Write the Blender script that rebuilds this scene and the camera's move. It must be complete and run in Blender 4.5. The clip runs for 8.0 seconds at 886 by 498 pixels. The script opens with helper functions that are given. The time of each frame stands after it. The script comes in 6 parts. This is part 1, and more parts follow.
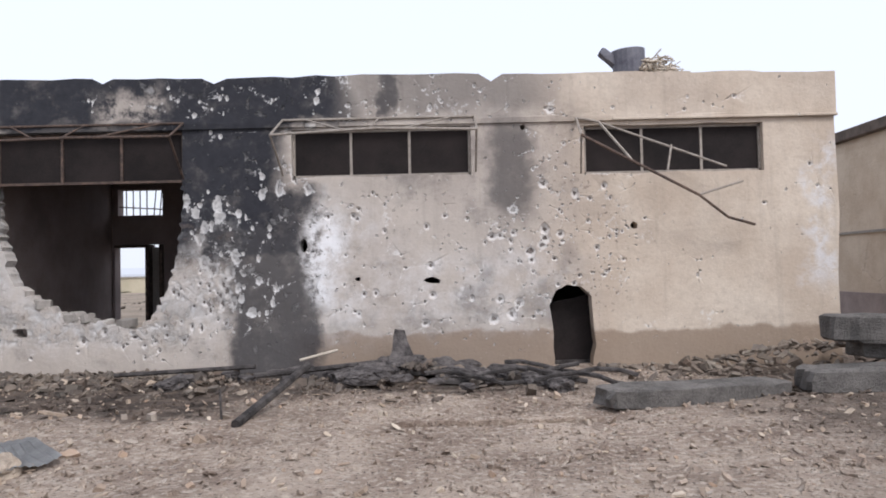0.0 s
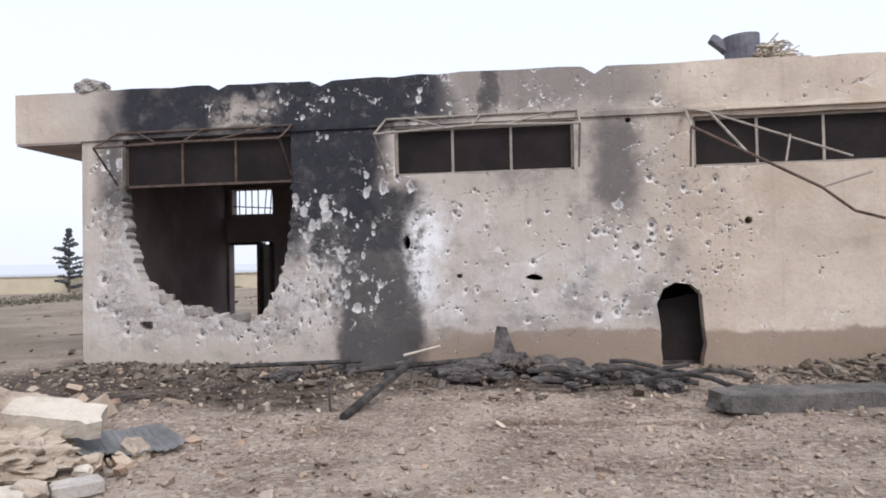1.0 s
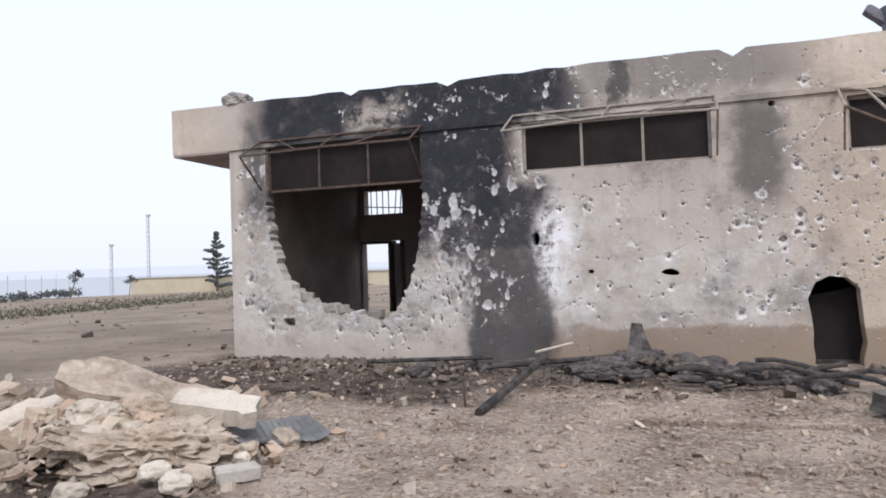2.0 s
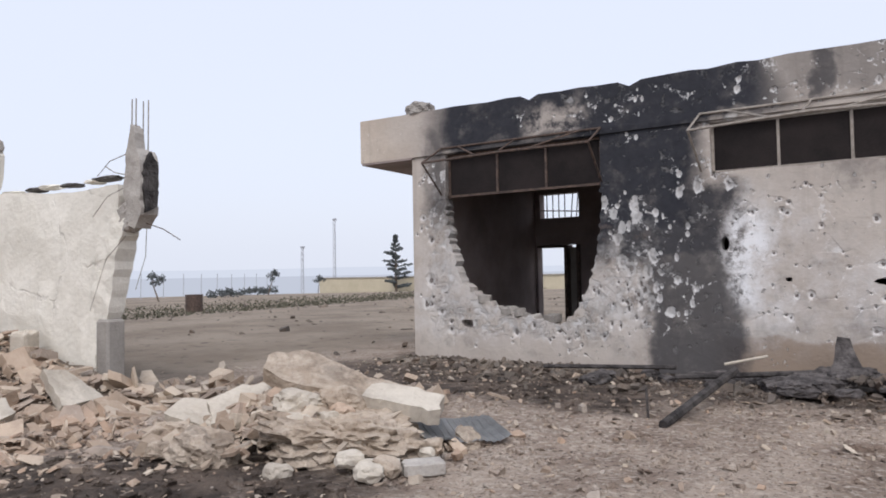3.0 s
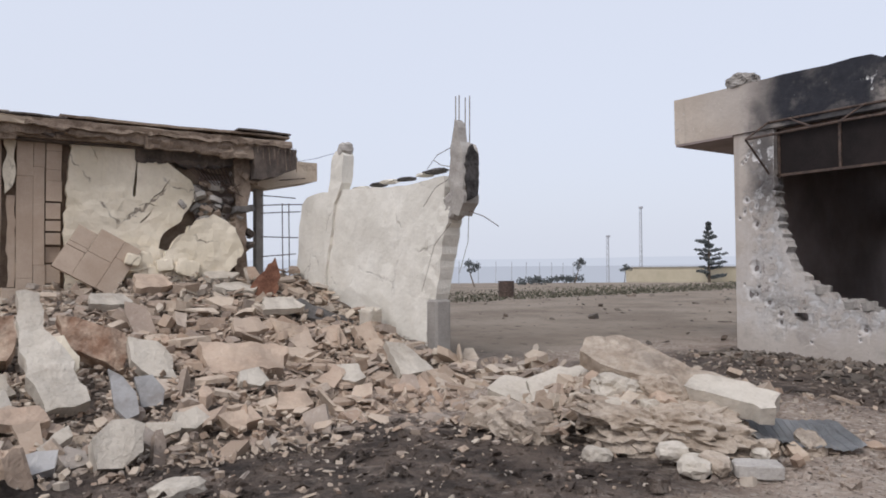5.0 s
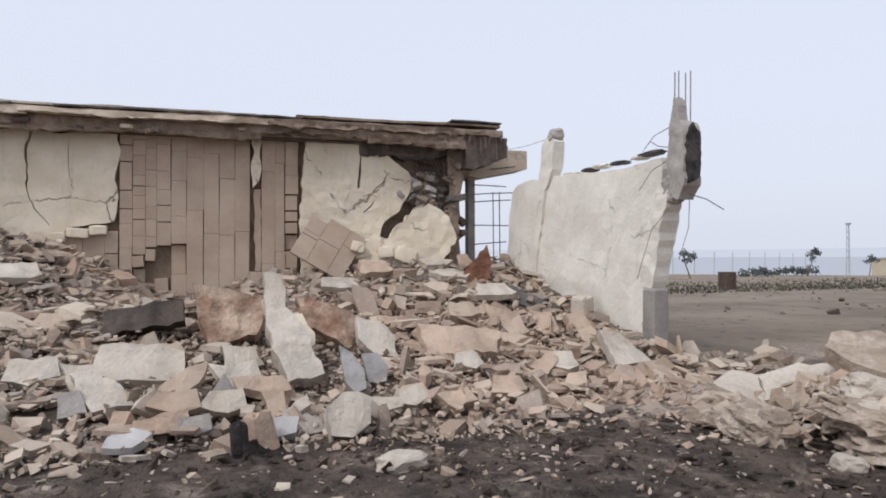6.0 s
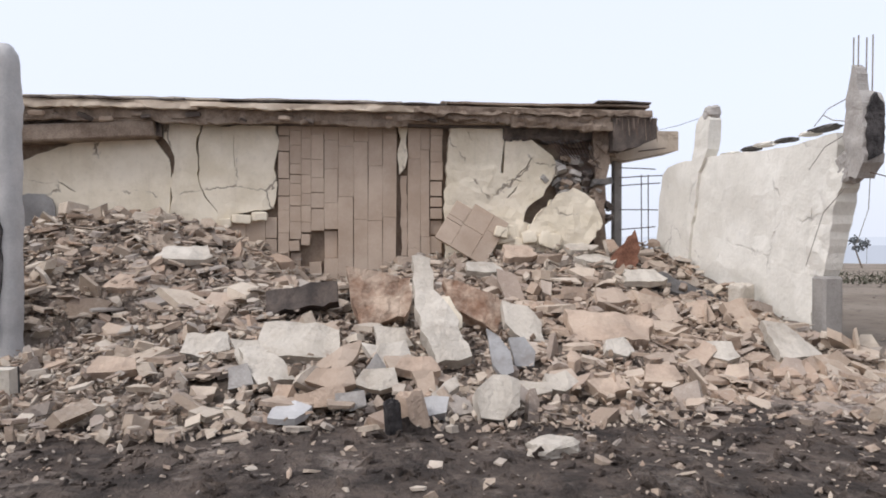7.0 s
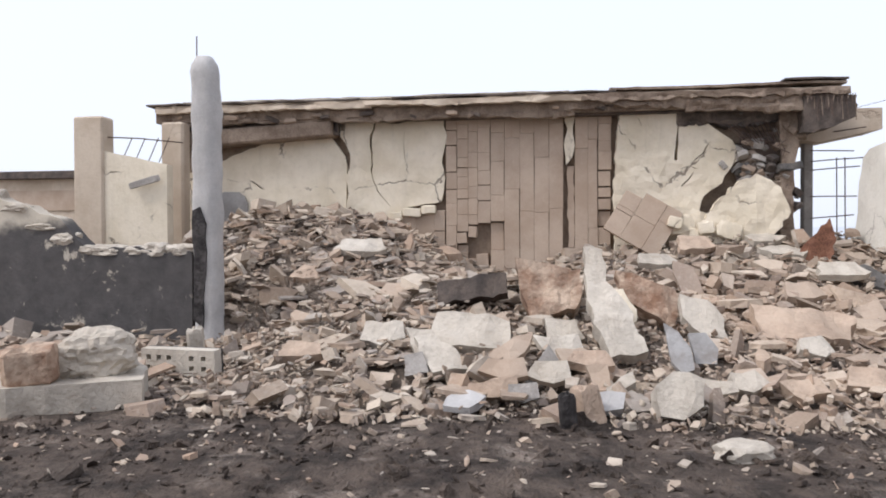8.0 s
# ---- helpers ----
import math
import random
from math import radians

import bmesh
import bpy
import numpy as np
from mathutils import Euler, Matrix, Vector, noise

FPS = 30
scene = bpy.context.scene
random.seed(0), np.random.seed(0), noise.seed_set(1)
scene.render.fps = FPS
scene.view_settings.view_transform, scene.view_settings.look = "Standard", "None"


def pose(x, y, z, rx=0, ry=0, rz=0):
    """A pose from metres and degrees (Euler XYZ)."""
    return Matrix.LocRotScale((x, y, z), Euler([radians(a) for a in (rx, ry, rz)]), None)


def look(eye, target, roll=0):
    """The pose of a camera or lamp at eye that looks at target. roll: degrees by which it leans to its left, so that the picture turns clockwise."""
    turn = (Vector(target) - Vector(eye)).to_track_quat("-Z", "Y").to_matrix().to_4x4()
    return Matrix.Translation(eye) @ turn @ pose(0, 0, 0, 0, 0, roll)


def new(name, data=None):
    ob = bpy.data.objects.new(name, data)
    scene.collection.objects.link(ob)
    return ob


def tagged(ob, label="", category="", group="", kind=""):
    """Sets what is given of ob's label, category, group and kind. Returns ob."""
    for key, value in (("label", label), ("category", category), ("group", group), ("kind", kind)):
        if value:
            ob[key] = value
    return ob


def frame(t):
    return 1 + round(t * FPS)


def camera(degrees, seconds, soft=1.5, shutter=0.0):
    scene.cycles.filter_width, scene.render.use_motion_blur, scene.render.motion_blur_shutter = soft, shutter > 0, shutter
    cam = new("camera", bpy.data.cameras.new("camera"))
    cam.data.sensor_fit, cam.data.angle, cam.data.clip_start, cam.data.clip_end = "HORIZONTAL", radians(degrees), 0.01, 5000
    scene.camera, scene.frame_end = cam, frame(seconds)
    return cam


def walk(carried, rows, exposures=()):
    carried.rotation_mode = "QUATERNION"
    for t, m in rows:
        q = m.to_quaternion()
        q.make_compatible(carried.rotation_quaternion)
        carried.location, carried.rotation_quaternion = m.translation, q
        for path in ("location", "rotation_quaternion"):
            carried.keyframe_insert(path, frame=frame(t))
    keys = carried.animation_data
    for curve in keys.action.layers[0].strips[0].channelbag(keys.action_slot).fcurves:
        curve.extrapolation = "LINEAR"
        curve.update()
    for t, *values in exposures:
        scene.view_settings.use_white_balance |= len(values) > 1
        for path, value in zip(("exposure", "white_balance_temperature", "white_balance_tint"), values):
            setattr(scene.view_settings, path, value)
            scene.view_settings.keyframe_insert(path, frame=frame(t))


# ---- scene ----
cam = camera(64.3, 8.0, soft=1.8)
PATH = [
    (0, (-4.437, 1.029, 1.385), (-4.45, 3.028, 1.444), -1.2),
    (0.5, (-4.462, 1.046, 1.389), (-4.593, 3.041, 1.438), -1.2),
    (1, (-4.489, 1.05, 1.393), (-4.779, 3.028, 1.447), -1.1),
    (2.3, (-4.576, 1.012, 1.406), (-5.334, 2.863, 1.458), -1.5),
    (2.5, (-4.593, 1.001, 1.408), (-5.443, 2.81, 1.461), -1.0),
    (3, (-4.612, 0.969, 1.41), (-5.681, 2.657, 1.484), -1.0),
    (3.5, (-4.624, 0.939, 1.411), (-5.833, 2.53, 1.494), -0.1),
    (4, (-4.645, 0.901, 1.417), (-6.039, 2.334, 1.472), 0.1),
    (4.2, (-4.659, 0.902, 1.414), (-6.122, 2.265, 1.47), -0.1),
    (5.3, (-4.762, 0.965, 1.342), (-6.514, 1.93, 1.39), -0.3),
    (5.5, (-4.782, 0.963, 1.335), (-6.589, 1.819, 1.378), -0.2),
    (6, (-4.837, 0.934, 1.313), (-6.755, 1.503, 1.342), -0.1),
    (6.5, (-4.882, 0.917, 1.292), (-6.845, 1.298, 1.29), -0.1),
    (7, (-4.916, 0.876, 1.28), (-6.908, 1.058, 1.272), 0.1),
    (7.5, (-4.93, 0.836, 1.273), (-6.929, 0.802, 1.254), 0.2),
    (8, (-4.953, 0.798, 1.269), (-6.934, 0.523, 1.24), -0.2),
]
walk(cam, [(t, look(eye, target, roll)) for t, eye, target, roll in PATH],
     [(0.0, 0.02, 6120, 12), (1.2, 0.05, 6120, 12), (2.5, -0.06, 6120, 12), (3.5, -0.33, 6120, 12), (5.5, -0.40, 6120, 12), (6.5, -0.20, 6120, 12), (7.2, -0.05, 6120, 12), (8.0, 0.03, 6120, 12)])

# ---- sky, sun, exposure ----
sky_world = bpy.data.worlds.new("overcast_sky")
scene.world = sky_world
sky_world.use_nodes = True
wt = sky_world.node_tree
wt.nodes.clear()
sky = wt.nodes.new("ShaderNodeTexSky")
sky.sky_type = "NISHITA"
sky.sun_disc = False
sky.sun_elevation = radians(48)
sky.sun_rotation = radians(150)
sky.dust_density = 6.0
bg_sky = wt.nodes.new("ShaderNodeBackground")
bg_sky.inputs["Strength"].default_value = 0.035
wt.links.new(sky.outputs[0], bg_sky.inputs["Color"])
bg_cloud = wt.nodes.new("ShaderNodeBackground")
bg_cloud.inputs["Color"].default_value = (0.91, 0.935, 1.0, 1)
bg_cloud.inputs["Strength"].default_value = 0.98
add_bg = wt.nodes.new("ShaderNodeAddShader")
wt.links.new(bg_sky.outputs[0], add_bg.inputs[0])
wt.links.new(bg_cloud.outputs[0], add_bg.inputs[1])
world_out = wt.nodes.new("ShaderNodeOutputWorld")
wt.links.new(add_bg.outputs[0], world_out.inputs["Surface"])

sun_data = bpy.data.lights.new("veiled_sun", "SUN")
sun_data.energy = 1.9
sun_data.angle = radians(16)
sun_data.color = (1.0, 0.96, 0.91)
sun = new("veiled_sun", sun_data)
sun.matrix_world = look((6, -10, 14), (0, 0, 0))


# ---- material helpers ----
class Mat:
    """A node material on world position, with short ways to add nodes."""

    def __init__(self, name, rough=0.9, metal=0.0):
        self.m = bpy.data.materials.new(name)
        self.m.use_nodes = True
        self.t = self.m.node_tree
        self.b = self.t.nodes["Principled BSDF"]
        self.b.inputs["Roughness"].default_value = rough
        self.b.inputs["Metallic"].default_value = metal
        self.b.inputs["Specular IOR Level"].default_value = 0.25
        self.geo = self.t.nodes.new("ShaderNodeNewGeometry")
        self.pos = self.geo.outputs["Position"]

    def put(self, value, socket):
        if hasattr(value, "is_linked"):
            self.t.links.new(value, socket)
        elif isinstance(value, tuple):
            socket.default_value = (*value, 1.0) if len(value) == 3 and len(socket.default_value) == 4 else value
        else:
            socket.default_value = value

    def noise(self, scale, detail=4.0, vec=None, rough=0.6, colour=False):
        n = self.t.nodes.new("ShaderNodeTexNoise")
        n.inputs["Scale"].default_value = scale
        n.inputs["Detail"].default_value = detail
        n.inputs["Roughness"].default_value = rough
        self.t.links.new(vec or self.pos, n.inputs["Vector"])
        return n.outputs["Color" if colour else "Fac"]

    def cells(self, scale, vec=None, feature="F1", out="Distance", rand=1.0):
        n = self.t.nodes.new("ShaderNodeTexVoronoi")
        n.feature = feature
        n.inputs["Scale"].default_value = scale
        n.inputs["Randomness"].default_value = rand
        self.t.links.new(vec or self.pos, n.inputs["Vector"])
        return n.outputs[out]

    def math(self, op, a, b=0.0, c=0.0):
        n = self.t.nodes.new("ShaderNodeMath")
        n.operation = op
        for v, s in zip((a, b, c), n.inputs):
            self.put(v, s)
        return n.outputs[0]

    def step(self, v, lo, hi, a=0.0, b=1.0):
        n = self.t.nodes.new("ShaderNodeMapRange")
        n.interpolation_type = "SMOOTHSTEP"
        for v2, s in zip((v, lo, hi, a, b), ("Value", "From Min", "From Max", "To Min", "To Max")):
            self.put(v2, n.inputs[s])
        return n.outputs["Result"]

    def mix(self, fac, a, b, mode="MIX"):
        n = self.t.nodes.new("ShaderNodeMix")
        n.data_type, n.blend_type = "RGBA", mode
        self.put(fac, n.inputs[0])
        self.put(a, n.inputs[6])
        self.put(b, n.inputs[7])
        return n.outputs[2]

    def ramp(self, fac, *stops):
        n = self.t.nodes.new("ShaderNodeValToRGB")
        e = n.color_ramp.elements
        while len(e) < len(stops):
            e.new(0.5)
        for el, (p, c) in zip(e, stops):
            el.position, el.color = p, (*c, 1)
        self.put(fac, n.inputs[0])
        return n.outputs[0]

    def warped(self, amount, scale):
        """Position pushed about by noise."""
        sub = self.t.nodes.new("ShaderNodeVectorMath")
        sub.operation = "SUBTRACT"
        self.t.links.new(self.noise(scale, 5, colour=True), sub.inputs[0])
        sub.inputs[1].default_value = (0.5, 0.5, 0.5)
        mad = self.t.nodes.new("ShaderNodeVectorMath")
        mad.operation = "MULTIPLY_ADD"
        self.t.links.new(sub.outputs[0], mad.inputs[0])
        mad.inputs[1].default_value = (amount, amount, amount)
        self.t.links.new(self.pos, mad.inputs[2])
        return mad.outputs[0]

    def axes(self, vec=None):
        n = self.t.nodes.new("ShaderNodeSeparateXYZ")
        self.t.links.new(vec or self.pos, n.inputs[0])
        return n.outputs

    def box(self, xyz, ranges):
        """A soft-edged stain: ranges of (axis, low, high, softness)."""
        total = None
        for a, lo, hi, s in ranges:
            m = self.math("MULTIPLY", self.step(xyz[a], lo - s, lo + s), self.step(xyz[a], hi - s, hi + s, 1.0, 0.0))
            total = m if total is None else self.math("MULTIPLY", total, m)
        return total

    def bump(self, height, strength=0.5, dist=0.02, normal=None):
        n = self.t.nodes.new("ShaderNodeBump")
        n.inputs["Strength"].default_value = strength
        n.inputs["Distance"].default_value = dist
        self.t.links.new(height, n.inputs["Height"])
        if normal:
            self.t.links.new(normal, n.inputs["Normal"])
        return n.outputs[0]

    def done(self, colour, normal=None):
        self.put(colour, self.b.inputs["Base Color"])
        if normal:
            self.t.links.new(normal, self.b.inputs["Normal"])
        return self.m


def simple(name, a, b, scale=3.0, rough=0.9, metal=0.0, bump=0.4, fine=40.0, dist=0.01, spread=0.0, dirt=0.0):
    """Two colours mixed by coarse and fine noise, with relief; spread: how far each piece differs."""
    k = Mat(name, rough, metal)
    f = k.math("MULTIPLY_ADD", k.noise(fine, 5), 0.22, k.math("MULTIPLY", k.noise(scale, 7, None, 0.65), 0.78))
    c = k.mix(k.step(f, 0.34, 0.66), a, b)
    if dirt:
        c = k.mix(k.math("MULTIPLY", k.step(k.noise(1.7, 9, None, 0.72), 0.46, 0.62), dirt), c, (0.11, 0.085, 0.066))
        c = k.mix(k.math("MULTIPLY", k.step(k.noise(6.5, 8, None, 0.7), 0.52, 0.66), dirt * 0.8), c, (0.16, 0.115, 0.085))
    if spread:
        info = k.t.nodes.new("ShaderNodeObjectInfo")
        r = k.math("FRACT", k.math("ADD", info.outputs["Random"], k.geo.outputs["Random Per Island"]))
        c = k.mix(1.0, c, k.ramp(r, (0.0, (1 - spread,) * 3), (1.0, (1 + spread * 0.4,) * 3)), "MULTIPLY")
    return k.done(c, k.bump(k.math("ADD", k.noise(fine, 6), k.noise(scale * 3, 4)), bump, dist))


# ---- materials ----
def facade_material():
    """Cream render, blackened by fire, pitted by splinters."""
    k = Mat("burnt_render", 0.93)
    base = k.mix(k.step(k.noise(0.9, 7), 0.35, 0.68), (0.49, 0.405, 0.325), (0.62, 0.54, 0.45))
    base = k.mix(k.math("MULTIPLY", k.step(k.noise(14, 5), 0.42, 0.75), 0.4), base, (0.40, 0.33, 0.27))
    base = k.mix(k.math("MULTIPLY", k.step(k.noise(0.5, 8, None, 0.7), 0.45, 0.65), 0.35), base, (0.36, 0.30, 0.255))
    # grey weathering over the middle bays
    w0 = k.axes(k.warped(1.3, 0.9))
    grey = k.box(w0, [(0, -12, -3.0, 0.9), (2, -1, 5, 0.3)])
    base = k.mix(k.math("MULTIPLY", grey, 0.55), base, (0.40, 0.375, 0.36))
    # rain streaks
    st = k.t.nodes.new("ShaderNodeMapping")
    st.inputs["Scale"].default_value = (7, 7, 0.35)
    k.t.links.new(k.pos, st.inputs["Vector"])
    streak = k.step(k.noise(1.0, 4, st.outputs[0]), 0.52, 0.75)
    base = k.mix(k.math("MULTIPLY", streak, 0.22), base, (0.25, 0.21, 0.18))
    # damp band along the foot
    w = k.axes(k.warped(0.35, 1.6))
    damp = k.box(w, [(0, -6.5, 2, 0.3), (2, -1, 0.52, 0.035)])
    base = k.mix(k.math("MULTIPLY", damp, 0.8), base, (0.25, 0.185, 0.135))
    # pale scuffed zones
    wp = k.axes(k.warped(1.1, 1.7))
    scuff = k.math("MAXIMUM", k.box(wp, [(0, -6.45, -5.5, 0.35), (2, 0.6, 2.3, 0.35)]), k.math("MULTIPLY", k.box(wp, [(0, -5.6, -2.6, 0.5), (2, 0.6, 1.6, 0.3)]), 0.75))
    scuff = k.math("MAXIMUM", scuff, k.math("MULTIPLY", k.box(wp, [(0, -11.6, -7.6, 0.3), (2, 0.4, 1.9, 0.4)]), 0.6))
    scuff = k.math("MULTIPLY", scuff, k.step(k.noise(2.2, 9, None, 0.72), 0.36, 0.66))
    base = k.mix(k.math("MULTIPLY", scuff, 0.7), base, (0.68, 0.67, 0.67))
    burst = k.math("MULTIPLY", k.box(wp, [(0, -6.45, -6.0, 0.18), (2, 1.0, 2.25, 0.3)]), k.step(k.noise(4, 8, None, 0.75), 0.36, 0.55))
    base = k.mix(burst, base, (0.76, 0.76, 0.77))
    worn = k.math("MULTIPLY", k.box(wp, [(0, 0.6, 0.95, 0.12), (2, 1.2, 3.1, 0.3)]), k.step(k.noise(3.2, 8, None, 0.7), 0.42, 0.58))
    base = k.mix(k.math("MULTIPLY", worn, 0.7), base, (0.66, 0.66, 0.68))
    # soot
    ws = k.axes(k.warped(1.0, 1.1))
    wf = k.axes(k.warped(0.5, 3.5))
    s1 = k.box(ws, [(0, -8.6, -6.75, 0.22), (2, 1.7, 4.6, 0.35)])
    s2 = k.math("MULTIPLY", k.box(wf, [(0, -7.5, -6.22, 0.13), (2, -1, 2.2, 0.5)]), 0.86)
    s3 = k.box(ws, [(0, -11.0, -5.7, 0.4), (2, 3.42, 5, 0.12)])
    s4 = k.math("MULTIPLY", k.box(wf, [(0, -3.85, -3.2, 0.16), (2, 2.1, 3.5, 0.3)]), 0.7)
    s5 = k.math("MULTIPLY", k.box(ws, [(0, -5.8, -3.0, 0.5), (2, 3.6, 5, 0.2)]), 0.5)
    s6 = k.math("MULTIPLY", k.box(wf, [(0, -10.7, -8.0, 0.15), (2, 2.75, 5, 0.15)]), 0.9)
    s7 = k.math("MULTIPLY", k.box(wf, [(0, -7.9, -6.22, 0.1), (2, 1.5, 2.6, 0.16)]), 0.95)
    s8 = k.math("MULTIPLY", k.box(wf, [(0, -11.2, -10.75, 0.18), (2, 2.2, 4.0, 0.35)]), 0.75)
    s9 = k.math("MULTIPLY", k.box(wf, [(0, -5.4, -5.05, 0.1), (2, 3.55, 5, 0.12)]), 0.85)
    s10 = k.math("MULTIPLY", k.box(wp, [(0, -6.2, -2.6, 0.4), (2, 0.5, 3.9, 0.3)]), k.step(k.noise(1.5, 8, None, 0.68), 0.48, 0.68, 0.0, 0.42))
    s11 = k.math("MULTIPLY", k.box(wf, [(0, -11.4, -7.3, 0.2), (2, 0.2, 1.2, 0.2)]), k.step(k.noise(2.1, 8, None, 0.7), 0.5, 0.66, 0.0, 0.35))
    soot = s1
    for q in (s2, s3, s4, s5, s6, s7, s8, s9, s10, s11):
        soot = k.math("MAXIMUM", soot, q)
    soot = k.math("MULTIPLY", soot, k.step(k.noise(2.2, 8, None, 0.7), 0.25, 0.5, 0.78, 1.0))
    smear = k.math("MULTIPLY", k.box(ws, [(0, -9.3, -8.5, 0.2), (2, 3.5, 3.98, 0.1)]), k.step(k.noise(3.5, 6, None, 0.7), 0.4, 0.6))
    soot = k.math("MULTIPLY", soot, k.math("SUBTRACT", 1.0, k.math("MAXIMUM", burst, k.math("MULTIPLY", smear, 0.85))))
    # pits: a dark core in a pale chipped ring; larger pale flakes where the soot has burst off
    vec = k.warped(0.17, 8.0)
    dense = k.box(w0, [(0, -9.2, -2.0, 0.8), (2, 0.2, 5, 0.4)])
    pits = None
    cores = None
    for scale, cut in ((9.5, 0.8), (15.0, 0.8)):
        d = k.cells(scale, vec)
        sep = k.t.nodes.new("ShaderNodeSeparateColor")
        k.t.links.new(k.cells(scale, vec, out="Color"), sep.inputs[0])
        on = k.math("MULTIPLY", k.step(sep.outputs[0], cut, cut + 0.02), k.math("MAXIMUM", dense, k.step(sep.outputs[2], 0.78, 0.8)))
        size = k.math("MULTIPLY", k.math("MULTIPLY_ADD", sep.outputs[1], 0.22, 0.03), k.step(k.noise(13, 4), 0.3, 0.65, 0.45, 1.5))
        ring = k.math("MULTIPLY", on, k.step(k.math("SUBTRACT", d, size), -0.03, 0.05, 1.0, 0.0))
        core = k.math("MULTIPLY", on, k.step(k.math("SUBTRACT", d, k.math("MULTIPLY", size, 0.62)), -0.03, 0.03, 1.0, 0.0))
        core = k.math("MULTIPLY", core, k.step(sep.outputs[2], 0.38, 0.4))
        pits = ring if pits is None else k.math("MAXIMUM", pits, ring)
        cores = core if cores is None else k.math("MAXIMUM", cores, core)
    fn = k.noise(3.4, 9, k.warped(0.25, 4.0), 0.7)
    flake = k.math("MULTIPLY", k.math("MULTIPLY", k.step(fn, 0.56, 0.66), 0.9), k.box(w0, [(0, -9.0, -6.1, 0.4), (2, 0.4, 4.3, 0.3)]))
    torn = k.math("MAXIMUM", k.box(wf, [(0, -11.15, -10.62, 0.1), (2, 0.5, 2.9, 0.3)]), k.box(wf, [(0, -10.9, -8.1, 0.25), (2, 0.45, 1.0, 0.12)]))
    torn = k.math("MAXIMUM", torn, k.math("MULTIPLY", k.box(wf, [(0, -8.35, -7.4, 0.2), (2, 0.7, 2.3, 0.3)]), 0.8))
    rag = k.noise(5.5, 8, k.warped(0.15, 6.0), 0.7)
    flake = k.math("MAXIMUM", flake, k.math("MULTIPLY", torn, k.step(rag, 0.44, 0.66, 0.0, 0.8)))
    spray = k.math("MULTIPLY", torn, k.step(rag, 0.37, 0.43, 0.95, 0.0))
    spray = k.math("MAXIMUM", spray, k.math("MULTIPLY", k.step(k.noise(11, 5, k.warped(0.1, 8.0), 0.7), 0.665, 0.69), k.box(wp, [(0, -6.6, -2.2, 0.4), (2, 0.6, 2.6, 0.4)])))
    spray = k.math("MAXIMUM", spray, k.math("MULTIPLY", k.step(k.noise(17, 5, None, 0.7), 0.60, 0.66), k.box(wp, [(0, -3.1, -1.9, 0.35), (2, 0.8, 3.3, 0.4)])))
    hit = k.t.nodes.new("ShaderNodeAttribute")
    hit.attribute_name = "chip"
    wound = k.math("ADD", hit.outputs["Fac"], k.math("MULTIPLY", k.math("SUBTRACT", k.noise(17, 6, k.warped(0.12, 9.0), 0.75), 0.5), 1.5))
    wound = k.math("MULTIPLY", wound, k.step(hit.outputs["Fac"], 0.0, 0.06))
    ring = k.step(wound, 0.12, 0.26)
    heart = k.step(wound, 0.55, 0.7)
    burnt = k.mix(soot, base, k.mix(k.noise(9, 4), (0.018, 0.019, 0.024), (0.046, 0.047, 0.056)))
    pale = k.math("MAXIMUM", k.math("MULTIPLY", pits, k.math("MULTIPLY_ADD", soot, -0.35, 0.45)), k.math("MAXIMUM", k.math("MULTIPLY", ring, k.math("MULTIPLY_ADD", soot, 0.25, 0.55)), k.math("MULTIPLY", flake, k.math("MULTIPLY_ADD", soot, -0.75, 1.0))))
    col = k.mix(pale, burnt, (0.70, 0.69, 0.68))
    # dark hearts: exposed block, with the crater's own shade painted in
    cores = k.math("MAXIMUM", k.math("MULTIPLY", cores, 0.6), k.math("MULTIPLY", heart, 0.9))
    col = k.mix(k.math("MAXIMUM", k.math("MULTIPLY", cores, k.math("SUBTRACT", 1.0, k.math("MULTIPLY", soot, 0.95))), k.math("MULTIPLY", spray, 0.7)), col, (0.13, 0.105, 0.095))
    h = k.math("SUBTRACT", k.math("MULTIPLY", k.noise(26, 6), 0.35), k.math("ADD", k.math("MAXIMUM", pits, flake), cores))
    return k.done(col, k.bump(h, 0.9, 0.025, k.bump(k.noise(3, 5), 0.35, 0.03)))


